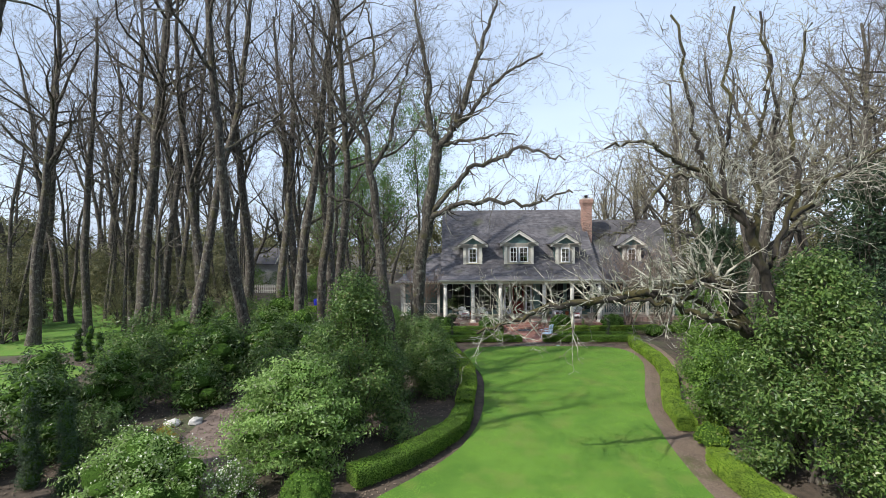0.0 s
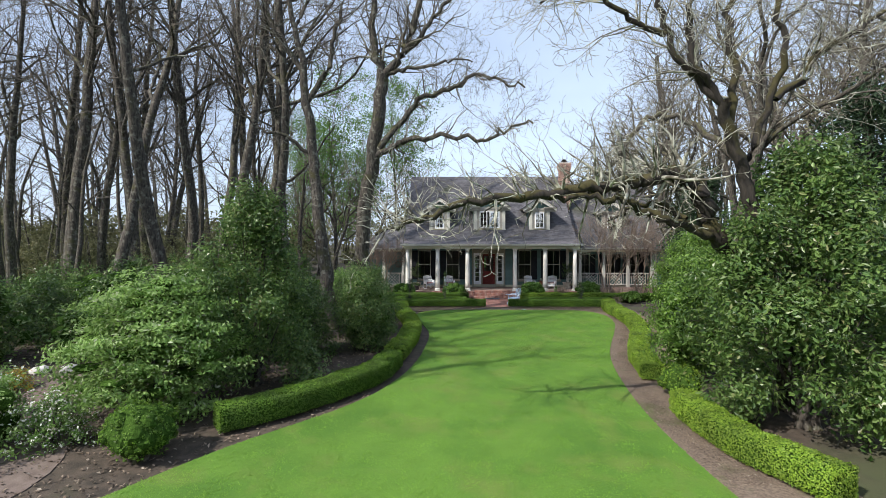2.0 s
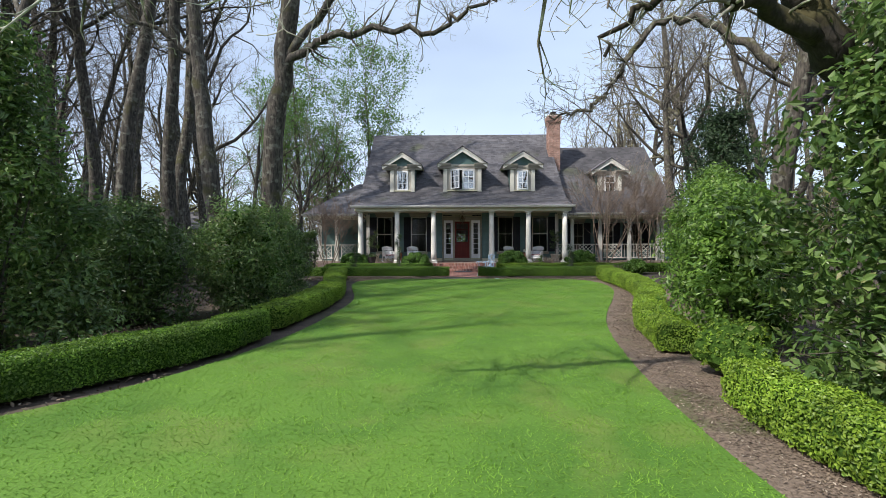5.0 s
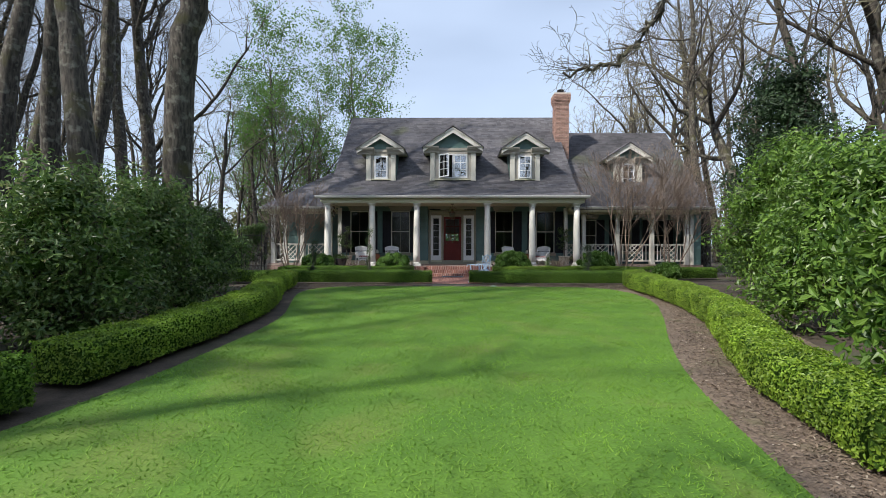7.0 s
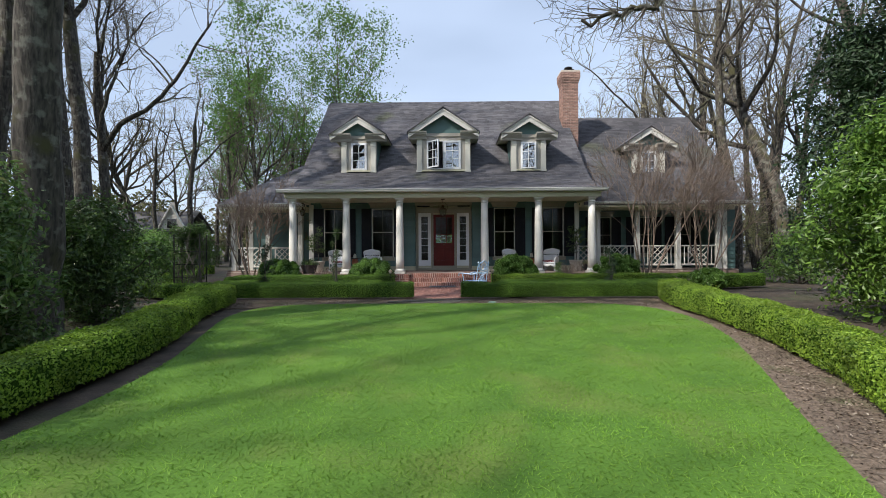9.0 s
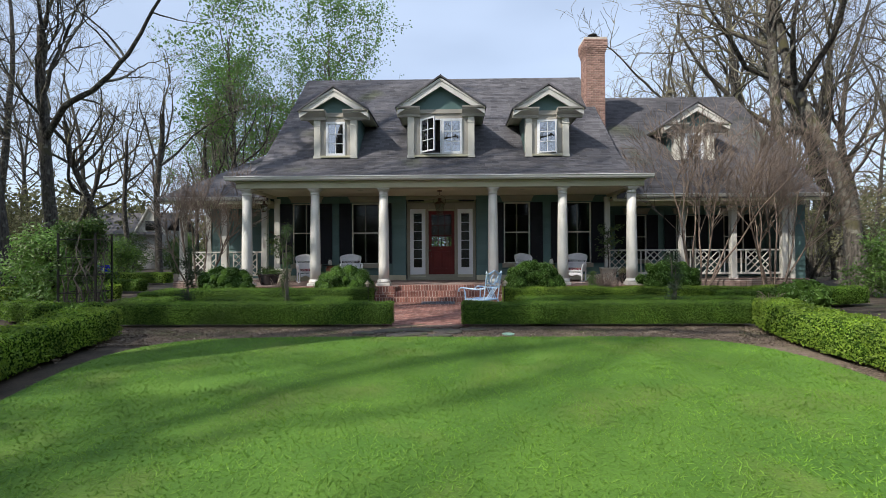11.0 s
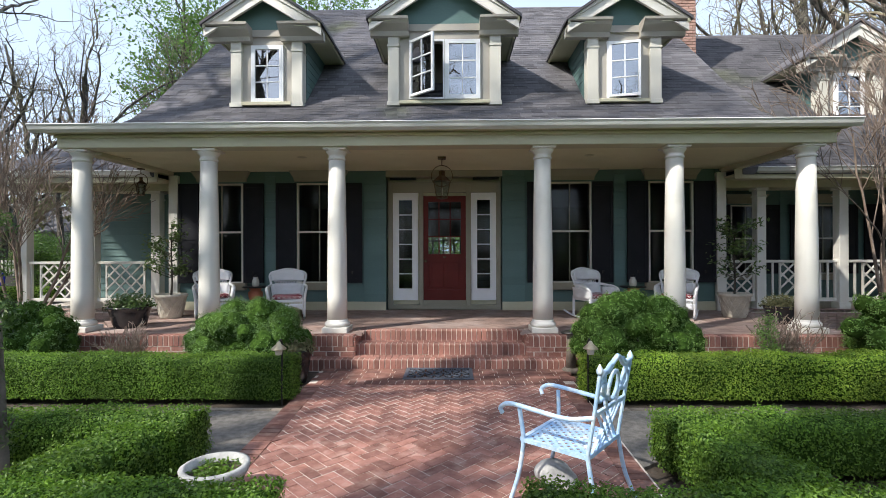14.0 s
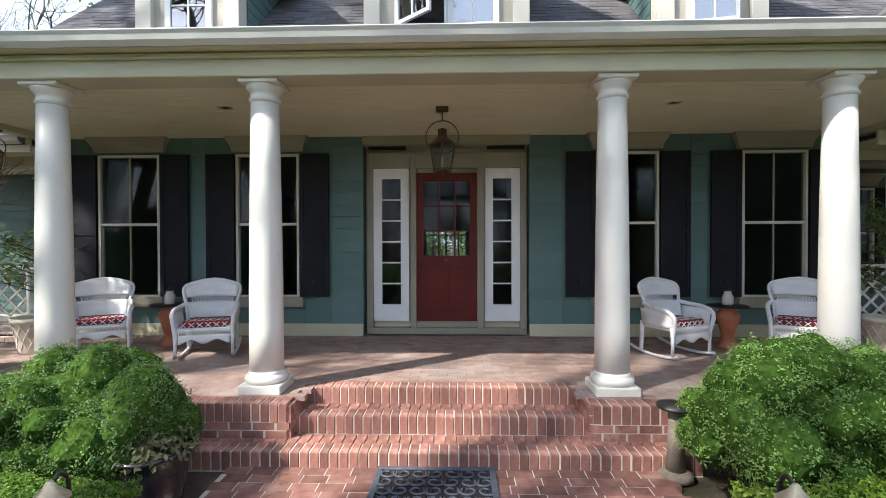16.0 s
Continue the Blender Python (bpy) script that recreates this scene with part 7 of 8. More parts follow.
def pedestal(x, y):
    c = empty("pedestal_table", "glossy terracotta pedestal table with a glass jar", "table", (x, y, FLOOR))
    part("pedestal", lathe([(0.15, 0), (0.16, 0.03), (0.1, 0.08), (0.075, 0.16), (0.1, 0.26), (0.14, 0.38), (0.15, 0.46), (0.1, 0.5), (0.12, 0.53), (0.13, 0.55), (0.02, 0.56)], 24), M_terra, c, smooth=True)
    part("tabletop", lathe([(0.02, 0.556), (0.25, 0.558), (0.262, 0.568), (0.25, 0.58), (0.02, 0.581)], 32), M_dark, c, "dark round top", smooth=True)
    j = empty("glass_jar", "clear glass jar on a pedestal table", "jar", (x, y, FLOOR + 0.581))
    part("jar", lathe([(0.06, 0), (0.075, 0.03), (0.07, 0.12), (0.045, 0.16), (0.05, 0.19)], 18), M_lampglass, j, smooth=True)
    part("lid", lathe([(0.052, 0.188), (0.05, 0.205), (0.012, 0.215), (0.015, 0.24), (0.002, 0.245)], 16), M_dark, j, smooth=True)


pedestal(3.85, 2.15)
pedestal(-3.85, 2.2)

# hanging lanterns
def lantern(x, y, z_top, s, label):
    c = empty("porch_lantern", label, "lantern", (x, y, z_top))
    part("ceiling_plate", box(-0.075 * s, 0.075 * s, -0.075 * s, 0.075 * s, -0.04 * s, 0, 0.004), M_bronze, c)
    part("stem", lathe([(0.008, -0.16 * s), (0.008, -0.04 * s)], 8), M_bronze, c)
    ring = []
    for i in range(33):
        a = math.pi / 2 + (i / 32) * 2 * math.pi
        ring.append((0.2 * s * math.cos(a), 0, -0.36 * s + 0.2 * s * math.sin(a)))
    link_mesh("ring", tube_mesh("ring", [(np.array(ring), np.full(33, 0.007))], 6), M_bronze, c)
    part("hood", lathe([(0.02 * s, -0.25 * s), (0.055 * s, -0.26 * s), (0.055 * s, -0.35 * s), (0.07 * s, -0.365 * s), (0.165 * s, -0.44 * s), (0.165 * s, -0.452 * s)], 4), M_bronze, c)
    for i in range(4):
        a = math.pi / 2 * i
        part("corner_bar", bar((0.155 * s * math.cos(a), 0.155 * s * math.sin(a), -0.45 * s), (0.1 * s * math.cos(a), 0.1 * s * math.sin(a), -0.76 * s), 0.012, 0.012, (0, 0.3, 1)), M_bronze, c)
    part("glass", lathe([(0.1 * s, -0.755 * s), (0.15 * s, -0.455 * s)], 4, cap=False), M_pane, c)
    part("base", lathe([(0.06 * s, -0.79 * s), (0.11 * s, -0.775 * s), (0.11 * s, -0.755 * s)], 4), M_bronze, c)
    part("candle", lathe([(0.016, -0.72 * s), (0.016, -0.6 * s), (0.004, -0.56 * s)], 8), M_lampglass, c)


lantern(0.02, 1.4, 3.59, 1.0, "bronze hanging lantern with a wide ring before the door")
lantern(-6.05, 1.9, 3.5, 0.7, "small bronze hanging lantern at the porch's end")
for x in (-2.6, 2.75):
    part_ = empty("recessed_light", "round recessed ceiling light of the porch", "ceiling light", (x, 1.3, 3.586))
    part("trim_ring", lathe([(0.05, 0), (0.085, -0.006), (0.09, 0.0)], 24), M_putty, part_)

# wreath on the low wing's wall
w_ = empty("wreath", "dark twig wreath hanging on the wing's wall", "wreath", (-7.1, 5.12, 2.2))
rw = np.random.default_rng(15)
for _ in range(26):
    a0, q = rw.uniform(0, 6.28), rw.uniform(0.2, 0.3)
    tube_part("twig", [(q * math.cos(a0 + t) * rw.uniform(0.95, 1.05), rw.normal(0, 0.02), q * math.sin(a0 + t)) for t in (0, 0.5, 1.0, 1.5, 2.0)], 0.008, M_twig_dark, w_, 4)


# door mat with scrolls
def doormat(x, y, z):
    c = empty("doormat", "dark blue-grey rubber doormat with scrollwork openings", "doormat", (x, y, z))
    W, D = 0.97, 0.62
    part("rim", box(-W / 2, W / 2, -D / 2, -D / 2 + 0.05, 0, 0.014, 0.003), M_mat, c)
    part("rim", box(-W / 2, W / 2, D / 2 - 0.05, D / 2, 0, 0.014, 0.003), M_mat, c)
    part("rim", box(-W / 2, -W / 2 + 0.05, -D / 2 + 0.05, D / 2 - 0.05, 0, 0.014, 0.003), M_mat, c)
    part("rim", box(W / 2 - 0.05, W / 2, -D / 2 + 0.05, D / 2 - 0.05, 0, 0.014, 0.003), M_mat, c)
    for i in range(7):
        for j in range(4):
            cx, cy = -0.39 + 0.13 * i, -0.195 + 0.13 * j
            q = 1 if (i + j) % 2 else -1
            pts = [(cx + q * (0.01 + 0.011 * t) * math.cos(t), cy + (0.01 + 0.011 * t) * math.sin(t), 0.008) for t in np.linspace(0, 6.6, 16)]
            link_mesh("scroll", tube_mesh("scroll", [(np.array(pts), np.full(16, 0.009))], 5), M_mat, c)
    part("backing", box(-W / 2 + 0.02, W / 2 - 0.02, -D / 2 + 0.02, D / 2 - 0.02, -0.002, 0.003), M_black, c)


doormat(0.02, -0.8, 0.083)


# blue iron garden chair
def iron_chair(loc, rz):
    c = empty("garden_chair", "pale blue cast-iron garden chair with scrolled back", "chair", loc, rz)
    W, D, zs = 0.52, 0.48, 0.44
    part("seat_rim", bar((-W / 2, -D / 2, zs), (W / 2, -D / 2, zs), 0.03, 0.025), M_blue, c)
    part("seat_rim", bar((-W / 2, D / 2, zs), (W / 2, D / 2, zs), 0.03, 0.025), M_blue, c)
    for s in (-1, 1):
        part("seat_rim", bar((s * W / 2, -D / 2, zs), (s * W / 2, D / 2, zs), 0.03, 0.025), M_blue, c)
    n = 9
    for i in range(-n, n + 1):
        for d in (1, -1):
            o = i * 0.068
            a, b = Vector((o - d * D / 2, -D / 2, zs)), Vector((o + d * D / 2, D / 2, zs))
            t0, t1 = 0.0, 1.0
            for lim, sg in ((-W / 2, 1), (W / 2, -1)):
                da, db = (a.x - lim) * sg, (b.x - lim) * sg
                if da < 0 and db < 0:
                    t0 = t1 = 0
                elif da < 0:
                    t0 = max(t0, da / (da - db))
                elif db < 0:
                    t1 = min(t1, da / (da - db))
            if t1 - t0 > 0.05:
                part("seat_strap", bar(a.lerp(b, t0), a.lerp(b, t1), 0.022, 0.008 + 0.002 * d), M_blue, c)
    bk = lambda x, z: Vector((x, D / 2 + (z - zs) * 0.16, z))
    for s in (-1, 1):
        tube_part("back_post", [bk(s * W / 2, zs - 0.02), bk(s * W / 2, 0.7), bk(s * (W / 2 + 0.01), 0.98)], 0.013, M_blue, c)
        part("finial", lathe([(0.009, 0), (0.02, 0.014), (0.023, 0.032), (0.014, 0.05), (0.003, 0.07)], 12, tuple(bk(s * (W / 2 + 0.01), 0.98))), M_blue, c, smooth=True)
        tube_part("arm", [bk(s * W / 2, 0.7) , (s * (W / 2 + 0.03), 0.12, 0.66), (s * (W / 2 + 0.04), -0.15, 0.68), (s * (W / 2 + 0.04), -0.33, 0.69), (s * (W / 2 + 0.04), -0.4, 0.64), (s * (W / 2 + 0.03), -0.38, 0.6)], 0.017, M_blue, c)
        tube_part("front_leg", [(s * (W / 2 + 0.03), -0.24, 0.66), (s * W / 2, -D / 2 + 0.02, 0.44), (s * W / 2, -D / 2 - 0.02, 0.2), (s * (W / 2 + 0.02), -D / 2 - 0.08, 0.0)], 0.016, M_blue, c)
        tube_part("back_leg", [(s * W / 2, D / 2, 0.44), (s * W / 2, D / 2 + 0.04, 0.2), (s * (W / 2 + 0.02), D / 2 + 0.12, 0.0)], 0.016, M_blue, c)
        # scroll crest on the back
        pts = [bk(s * (0.06 + 0.13 * abs(math.sin(t * 0.5))) + s * 0.02 * math.cos(3 * t), 0.74 + 0.055 * t) for t in np.linspace(0, 5.2, 14)]
        tube_part("scroll", pts, 0.016, M_blue, c, 6)
        pts = [bk(s * (0.2 - 0.06 * math.cos(t)), 0.86 + 0.07 * math.sin(t)) for t in np.linspace(0, 6.2, 12)]
        tube_part("scroll", pts, 0.013, M_blue, c, 6)
        tube_part("crest", [bk(s * (W / 2), 0.95), bk(s * 0.22, 1.0), bk(s * 0.14, 0.97), bk(s * 0.07, 1.03), bk(0, 1.06)], 0.017, M_blue, c)
    tube_part("scroll", [bk(0.08 * math.cos(t), 0.86 + 0.1 * math.sin(t)) for t in np.linspace(0, 6.28, 16)], 0.014, M_blue, c, 6)
    part("back_rail", bar(bk(-W / 2, 0.72), bk(W / 2, 0.72), 0.022, 0.02), M_blue, c)
    for i in range(-8, 9):
        for d in (1, -1):
            o = i * 0.07
            a, b = bk(o - d * 0.14, zs), bk(o + d * 0.14, 0.72)
            if max(abs(a.x), abs(b.x)) < W / 2 + 0.02:
                part("back_strap", bar(a, b, 0.008 + 0.002 * d, 0.02, (0, 1, 0)), M_blue, c)
    return c


iron_chair((1.06, -4.2, 0.08), -129)
st = empty("stone_ornament", "weathered grey stone ornament under the blue chair", "stone", (0.98, -4.1, 0.08))
sb_ = bmesh.new()
bmesh.ops.create_icosphere(sb_, subdivisions=3, radius=0.15)
for v in sb_.verts:
    v.co *= 1 + 0.35 * noise.noise(v.co * 7)
    v.co.z = v.co.z * 0.7 + 0.12
part("stone", sb_, M_stone, st, smooth=True)


def bowl(x, y):
    c = empty("stone_bowl", "shallow grey stone bowl planted with moss", "planter", (x, y, gz(x, y)))
    part("bowl", lathe([(0.16, 0), (0.18, 0.06), (0.2, 0.16), (0.225, 0.2), (0.235, 0.25), (0.2, 0.26), (0.185, 0.2)], 28, cap=False), M_stone, c, smooth=True)
    r = np.random.default_rng(4)
    P = np.stack([r.normal(0, 0.09, 500), r.normal(0, 0.09, 500), r.uniform(0.18, 0.24, 500)], 1)
    link_mesh("moss", leaf_mesh("moss", P, np.tile((0, 0, 1.0), (500, 1)), 0.04, 0.02, r), M_box, c, kind="stuff")
    part("earth", lathe([(0.001, 0.185), (0.19, 0.19)], 20), M_soil, c)


bowl(-1.46, -4.25)


def path_light(x, y):
    c = empty("path_light", "small weathered brass path light on a bent stem", "garden light", (x, y, gz(x, y)), 0, "path lights")
    tube_part("stem", [(0, 0, 0), (0, 0, 0.5), (0.0, 0.02, 0.72), (0.0, -0.04, 0.78), (0, -0.09, 0.74)], 0.011, M_dark, c, 6)
    part("shade", lathe([(0.015, 0.76), (0.03, 0.73), (0.085, 0.68), (0.085, 0.672), (0.03, 0.7)], 16, (0, -0.1, 0)), M_brass, c, smooth=True)
    part("lamp_glass", lathe([(0.035, 0.61), (0.042, 0.64), (0.042, 0.675)], 14, (0, -0.1, 0)), M_lampglass, c, smooth=True)


path_light(-1.75, -2.12)
path_light(1.78, -2.06)
bo = empty("bollard_lamp", "grey metal bollard lamp with a flat dark cap beside the steps", "garden light", (1.95, -0.55, gz(2, -0.6)))
part("base", lathe([(0.13, 0), (0.135, 0.04), (0.09, 0.07)], 22), M_edge, bo, smooth=True)
part("body", lathe([(0.075, 0.06), (0.06, 0.4), (0.06, 0.56)], 22), M_edge, bo, smooth=True)
part("cap", lathe([(0.07, 0.56), (0.15, 0.57), (0.15, 0.59), (0.03, 0.62)], 22), M_dark, bo, smooth=True)
lid = empty("valve_lid", "round pale green plastic valve lid in the mulch", "lid", (1.42, -6.05, gz(1, -6)))
M_valve = mat("green_plastic", (0.2, 0.36, 0.28), (0.26, 0.42, 0.33), 8, 0.5)
part("lid_disc", lathe([(0.11, -0.02), (0.11, 0.012), (0.1, 0.018)], 24), M_valve, lid)


def twiggy(x, y, h, spread, n, seed, label="bare brown twiggy shrub before the porch", material=None):
    r = np.random.default_rng(seed)
    out = [[] for _ in range(5)]
    sp = dict(thin=((0.4, 0.7),) * 3, step=(0.12, 0.1, 0.1), wander=(0.1, 0.16, 0.2), lift=(0.03, 0.05, 0.05), taper=(0.6, 0.6, 0.6), kids=(5, 3), full=(1, 0.3), angle=((15, 40), (20, 50)), ratio=((0.3, 0.55), (0.3, 0.6)))
    sp["from"] = ((0.3, 1.0), (0.3, 1.0))
    for i in range(n):
        a = r.uniform(0, 6.28)
        grow(r, (r.normal(0, 0.06), r.normal(0, 0.06), -0.03), (spread * math.cos(a), spread * math.sin(a), 1), h * r.uniform(0.6, 1), 0.009, 0, 3, sp, out)
    c = empty("bare_shrub", label, "shrub", (x, y, gz(x, y)), 0, "bare shrubs")
    link_mesh("branchwork", tube_mesh("branchwork", [(p, np.maximum(q, 0.004)) for l in out for p, q in l], 4), material or M_myrtle, c, kind="stuff")
    return c


twiggy(-4.45, -0.9, 0.62, 0.42, 60, 821)
twiggy(4.75, -0.95, 0.78, 0.42, 60, 822)
twiggy(7.6, -3.6, 0.5, 0.7, 16, 823)
for i, (x, y, h, w) in enumerate(((-5.35, -4.1, 1.8, 0.2), (-3.2, -4.1, 2.3, 0.11), (5.24, -4.05, 1.6, 0.16), (4.25, -1.45, 1.05, 0.1))):
    r9 = np.random.default_rng(850 + i)
    shrub("columnar_conifer", "thin upright sparse evergreen between the low hedges" if i < 3 else "narrow golden green upright shrub before the porch", "shrub", 860 + i, (x, y, gz(x, y)), h, w, (2600, 1500, 1900, 1400)[i], 0.05, 0.3, (M_conifer, M_rhodo, M_conifer, M_light)[i],
          lobes=[(r9.normal(0, 0.04), r9.normal(0, 0.04), h * (0.16 + 0.135 * j), w * r9.uniform(0.7, 1.15), w * r9.uniform(0.7, 1.15), h * 0.08) for j in range(6)], stems=2, group="columnar conifers", shell=0.9, stem_mat=M_twig_dark)

def vine_frame(x, y, h, w):
    """Upright iron plant frame of four bars and hoops, grown over by a climber."""
    f = empty("plant_frame", "black iron plant frame overgrown with a dark green climber", "trellis", (x, y, gz(x, y) - 0.02), 12)
    for a, b in ((-1, -1), (1, -1), (1, 1), (-1, 1)):
        part("upright", bar((a * w / 2, b * w / 2, 0), (a * w / 2, b * w / 2, h * 0.86), 0.035, 0.035, (0, 1, 0)), M_dark, f)
    for k in range(5):
        z = 0.25 + k * (h * 0.8 - 0.25) / 4
        hoop = bmesh.new()
        c = [(-w / 2, -w / 2, z), (w / 2, -w / 2, z), (w / 2, w / 2, z), (-w / 2, w / 2, z)]
        for p, q in zip(c, c[1:] + c[:1]):
            add_bar(hoop, p, q, 0.018, 0.018)
        part("hoop", hoop, M_dark, f)
    r = np.random.default_rng(871)
    stems = []
    for i in range(26):
        a = r.uniform(0, 6.28)
        p = np.array([w * 0.4 * math.cos(a), w * 0.4 * math.sin(a), 0])
        pts = [p]
        for k in range(9):
            p = np.clip(p + np.array([r.normal(0, 0.09), r.normal(0, 0.09), h / 9.5]), (-w * 0.55, -w * 0.55, 0), (w * 0.55, w * 0.55, h))
            pts.append(p)
        stems.append((np.array(pts), np.linspace(0.012, 0.005, 10)))
    link_mesh("stem", tube_mesh("stem", stems, 5), M_twig_dark, f, kind="stuff")
    L = [(r.normal(0, w * 0.25), r.normal(0, w * 0.25), h * r.uniform(0.62, 0.98), 0.2, 0.2, 0.16) for _ in range(12)] + [(r.uniform(-w / 2, w / 2), r.uniform(-w / 2, w / 2), h * r.uniform(0.15, 0.7), 0.12, 0.12, 0.14) for _ in range(10)]
    P, N = clustered(r, 5200, L, 0.8, 0.05, 8)
    link_mesh("foliage", leaf_mesh("foliage", P, N + np.array([0, 0, 0.3]), 0.065, 0.04, r, droop=0.4), M_rhodo, f, "small dark evergreen leaves")


vine_frame(-7.75, -3.95, 2.25, 0.72)

# ---- far things in the garden ----
def picket_fence(x0, x1, y):
    c = empty("picket_fence", "white painted picket fence beyond the lawn", "fence", (x0, y, gz(x0, y)))
    L = x1 - x0
    for z in (0.3, 0.8):
        part("rail", box(0, L, -0.02, 0.02, z, z + 0.09), M_white, c)
    for i in range(int(L / 0.28)):
        part("picket", box(i * 0.28, i * 0.28 + 0.13, -0.05, -0.02, 0.05, 1.15), M_white, c)


picket_fence(-60, -46, 27.0)
picket_fence(-36, -28, 26.0)
gc = empty("far_house", "small far white-gabled house with a dark roof among the trees", "house", (-31.5, 36, 0))
part("wall", box(-5, 2.2, -2, 4, 0, 4.0), M_stone, gc)
gbm = bmesh.new()
for yy in (-2.3, -2.1):
    gbm.faces.new([gbm.verts.new((x, yy, z)) for x, z in ((-0.2, 3.6), (2.6, 3.6), (1.2, 6.2))])
part("gable", gbm, M_white, gc)
part("window", box(0.7, 1.7, -2.36, -2.3, 3.9, 4.9), M_glass, gc)
for s in (-1, 1):
    part("raking_board", bar((1.2 + s * 1.7, -2.4, 3.4), (1.2, -2.4, 6.4), 0.15, 0.35, (0, 1, 0)), M_white, gc)
part("roof", slab(-6, 2.6, [(-2.6, 3.6), (1, 6.0), (4.5, 3.6)], 0.15), M_shingle, gc)
part("chimney", box(-0.6, 0.0, 0.5, 1.1, 5.5, 7.0), M_stone, gc)
for i, (x, y, h) in enumerate(((-22.0, 17.5, 2.2), (-25.5, 22.0, 2.8), (-29.0, 29.0, 3.4), (-24.5, 29.5, 3.2), (-34.0, 31.0, 3.2), (-20.2, 21.0, 2.6))):
    shrub("laurel_bush", "green shrub of the side garden", "shrub", 1200 + i, gr(x, y), h, h * 0.6, 4200, 0.15, 0.45, (M_laurel, M_light, M_rhodo)[i % 3])
bp = empty("blue_pot", "cobalt blue glazed garden pot", "plant pot", (-19.5, 12.5, 0.0))
M_cobalt = mat("cobalt_glaze", (0.02, 0.025, 0.3), (0.03, 0.04, 0.4), 5, 0.15)
part("pot", lathe([(0.25, 0), (0.4, 0.4), (0.42, 0.7), (0.36, 0.85), (0.4, 0.9), (0.34, 0.9), (0.3, 0.8)], 24, cap=False), M_cobalt, bp, smooth=True)


def boulder(x, y, s, seed, material, label):
    b = bmesh.new()
    bmesh.ops.create_icosphere(b, subdivisions=3, radius=s)
    for v in b.verts:
        v.co *= 1 + 0.4 * noise.noise(v.co * (2.2 / s) + Vector((seed, 0, 0)))
        v.co.z = v.co.z * 0.6 + s * 0.2
    c = empty("boulder", label, "stone", (x, y, gz(x, y)))
    part("rock", b, material, c, smooth=True)


M_pale = mat("pale_rock", (0.5, 0.48, 0.45), (0.66, 0.63, 0.6), 4, 0.9, 0.4, 30)
boulder(-16.2, -18.4, 0.27, 1, M_pale, "pale pinkish white boulder among the shrubs")
boulder(-15.4, -18.2, 0.26, 2, M_stone, "grey boulder beside the pale one")

# ---- bricks, shingles and other single pieces ----
def piece_mesh(name, x, y, z, bevel, material):
    me = bpy.data.meshes.new(name)
    b = box(-x / 2, x / 2, -y / 2, y / 2, -z, 0, bevel)
    b.to_mesh(me)
    b.free()
    me.materials.append(material)
    return me


def lay(name, me, holder, m):
    ob = new(name, me)
    ob.parent = holder
    ob.matrix_basis = m
    return ob


rb = np.random.default_rng(66)
ROWLOCK = piece_mesh("brick", 0.073, 0.2, 0.165, 0.005, M_brick)
PAVER = piece_mesh("brick", 0.192, 0.092, 0.05, 0.004, M_brick)


def step_course(holder, x0, x1, y, z):
    n = round((x1 - x0) / 0.083)
    for i in range(n):
        x = x0 + (i + 0.5) * (x1 - x0) / n
        lay("brick", ROWLOCK, holder, pose(x, y + 0.1 + rb.normal(0, 0.002), z + rb.normal(0, 0.0015), 0, 0, rb.normal(0, 0.6)))


def part_empty(name, parent, label):
    o = new(name)
    o.parent = parent
    return tagged(o, label)


for k, (x0, x1, y, z) in enumerate(((-1.3, 1.36, 0.27, 0.52), (-1.76, 1.84, -0.08, 0.362), (-2.12, 2.2, -0.5, 0.207))):
    stp = part_empty("step", house, "red brick step with upright bricks along its edge")
    step_course(stp, x0, x1, y, z)
    if k:
        for row in range(1):
            n = int((x1 - x0) / 0.1)
            for i in range(n):
                lay("brick", PAVER, stp, pose(x0 + (i + 0.5) * (x1 - x0) / n, y + 0.305, z - 0.004, 0, 0, 90 + rb.normal(0, 0.5)))
porch_edge = part_empty("porch_edge", house, "upright brick edging of the porch floor")
step_course(porch_edge, -6.3, -1.32, -0.22, 0.515)
step_course(porch_edge, 1.38, 6.3, -0.22, 0.515)


def brick_field(name, holder, boxes, material, label=""):
    """Many bricks in one mesh: rows of (centre, half sizes, turn)."""
    V, F = [], []
    corners = np.array([(x, y, z) for x in (-1, 1) for y in (-1, 1) for z in (-1, 1)], float)
    faces = np.array([(0, 1, 3, 2), (4, 6, 7, 5), (0, 4, 5, 1), (2, 3, 7, 6), (0, 2, 6, 4), (1, 5, 7, 3)])
    for c, h, a in boxes:
        q = corners * np.array(h)
        ca, sa = math.cos(a), math.sin(a)
        q = np.stack([q[:, 0] * ca - q[:, 1] * sa, q[:, 0] * sa + q[:, 1] * ca, q[:, 2]], 1) + np.array(c)
        F.append(faces + 8 * len(V))
        V.append(q)
    me = np_mesh(name, np.concatenate(V), np.concatenate(F))
    return link_mesh(name, me, material, holder, label, kind="stuff")


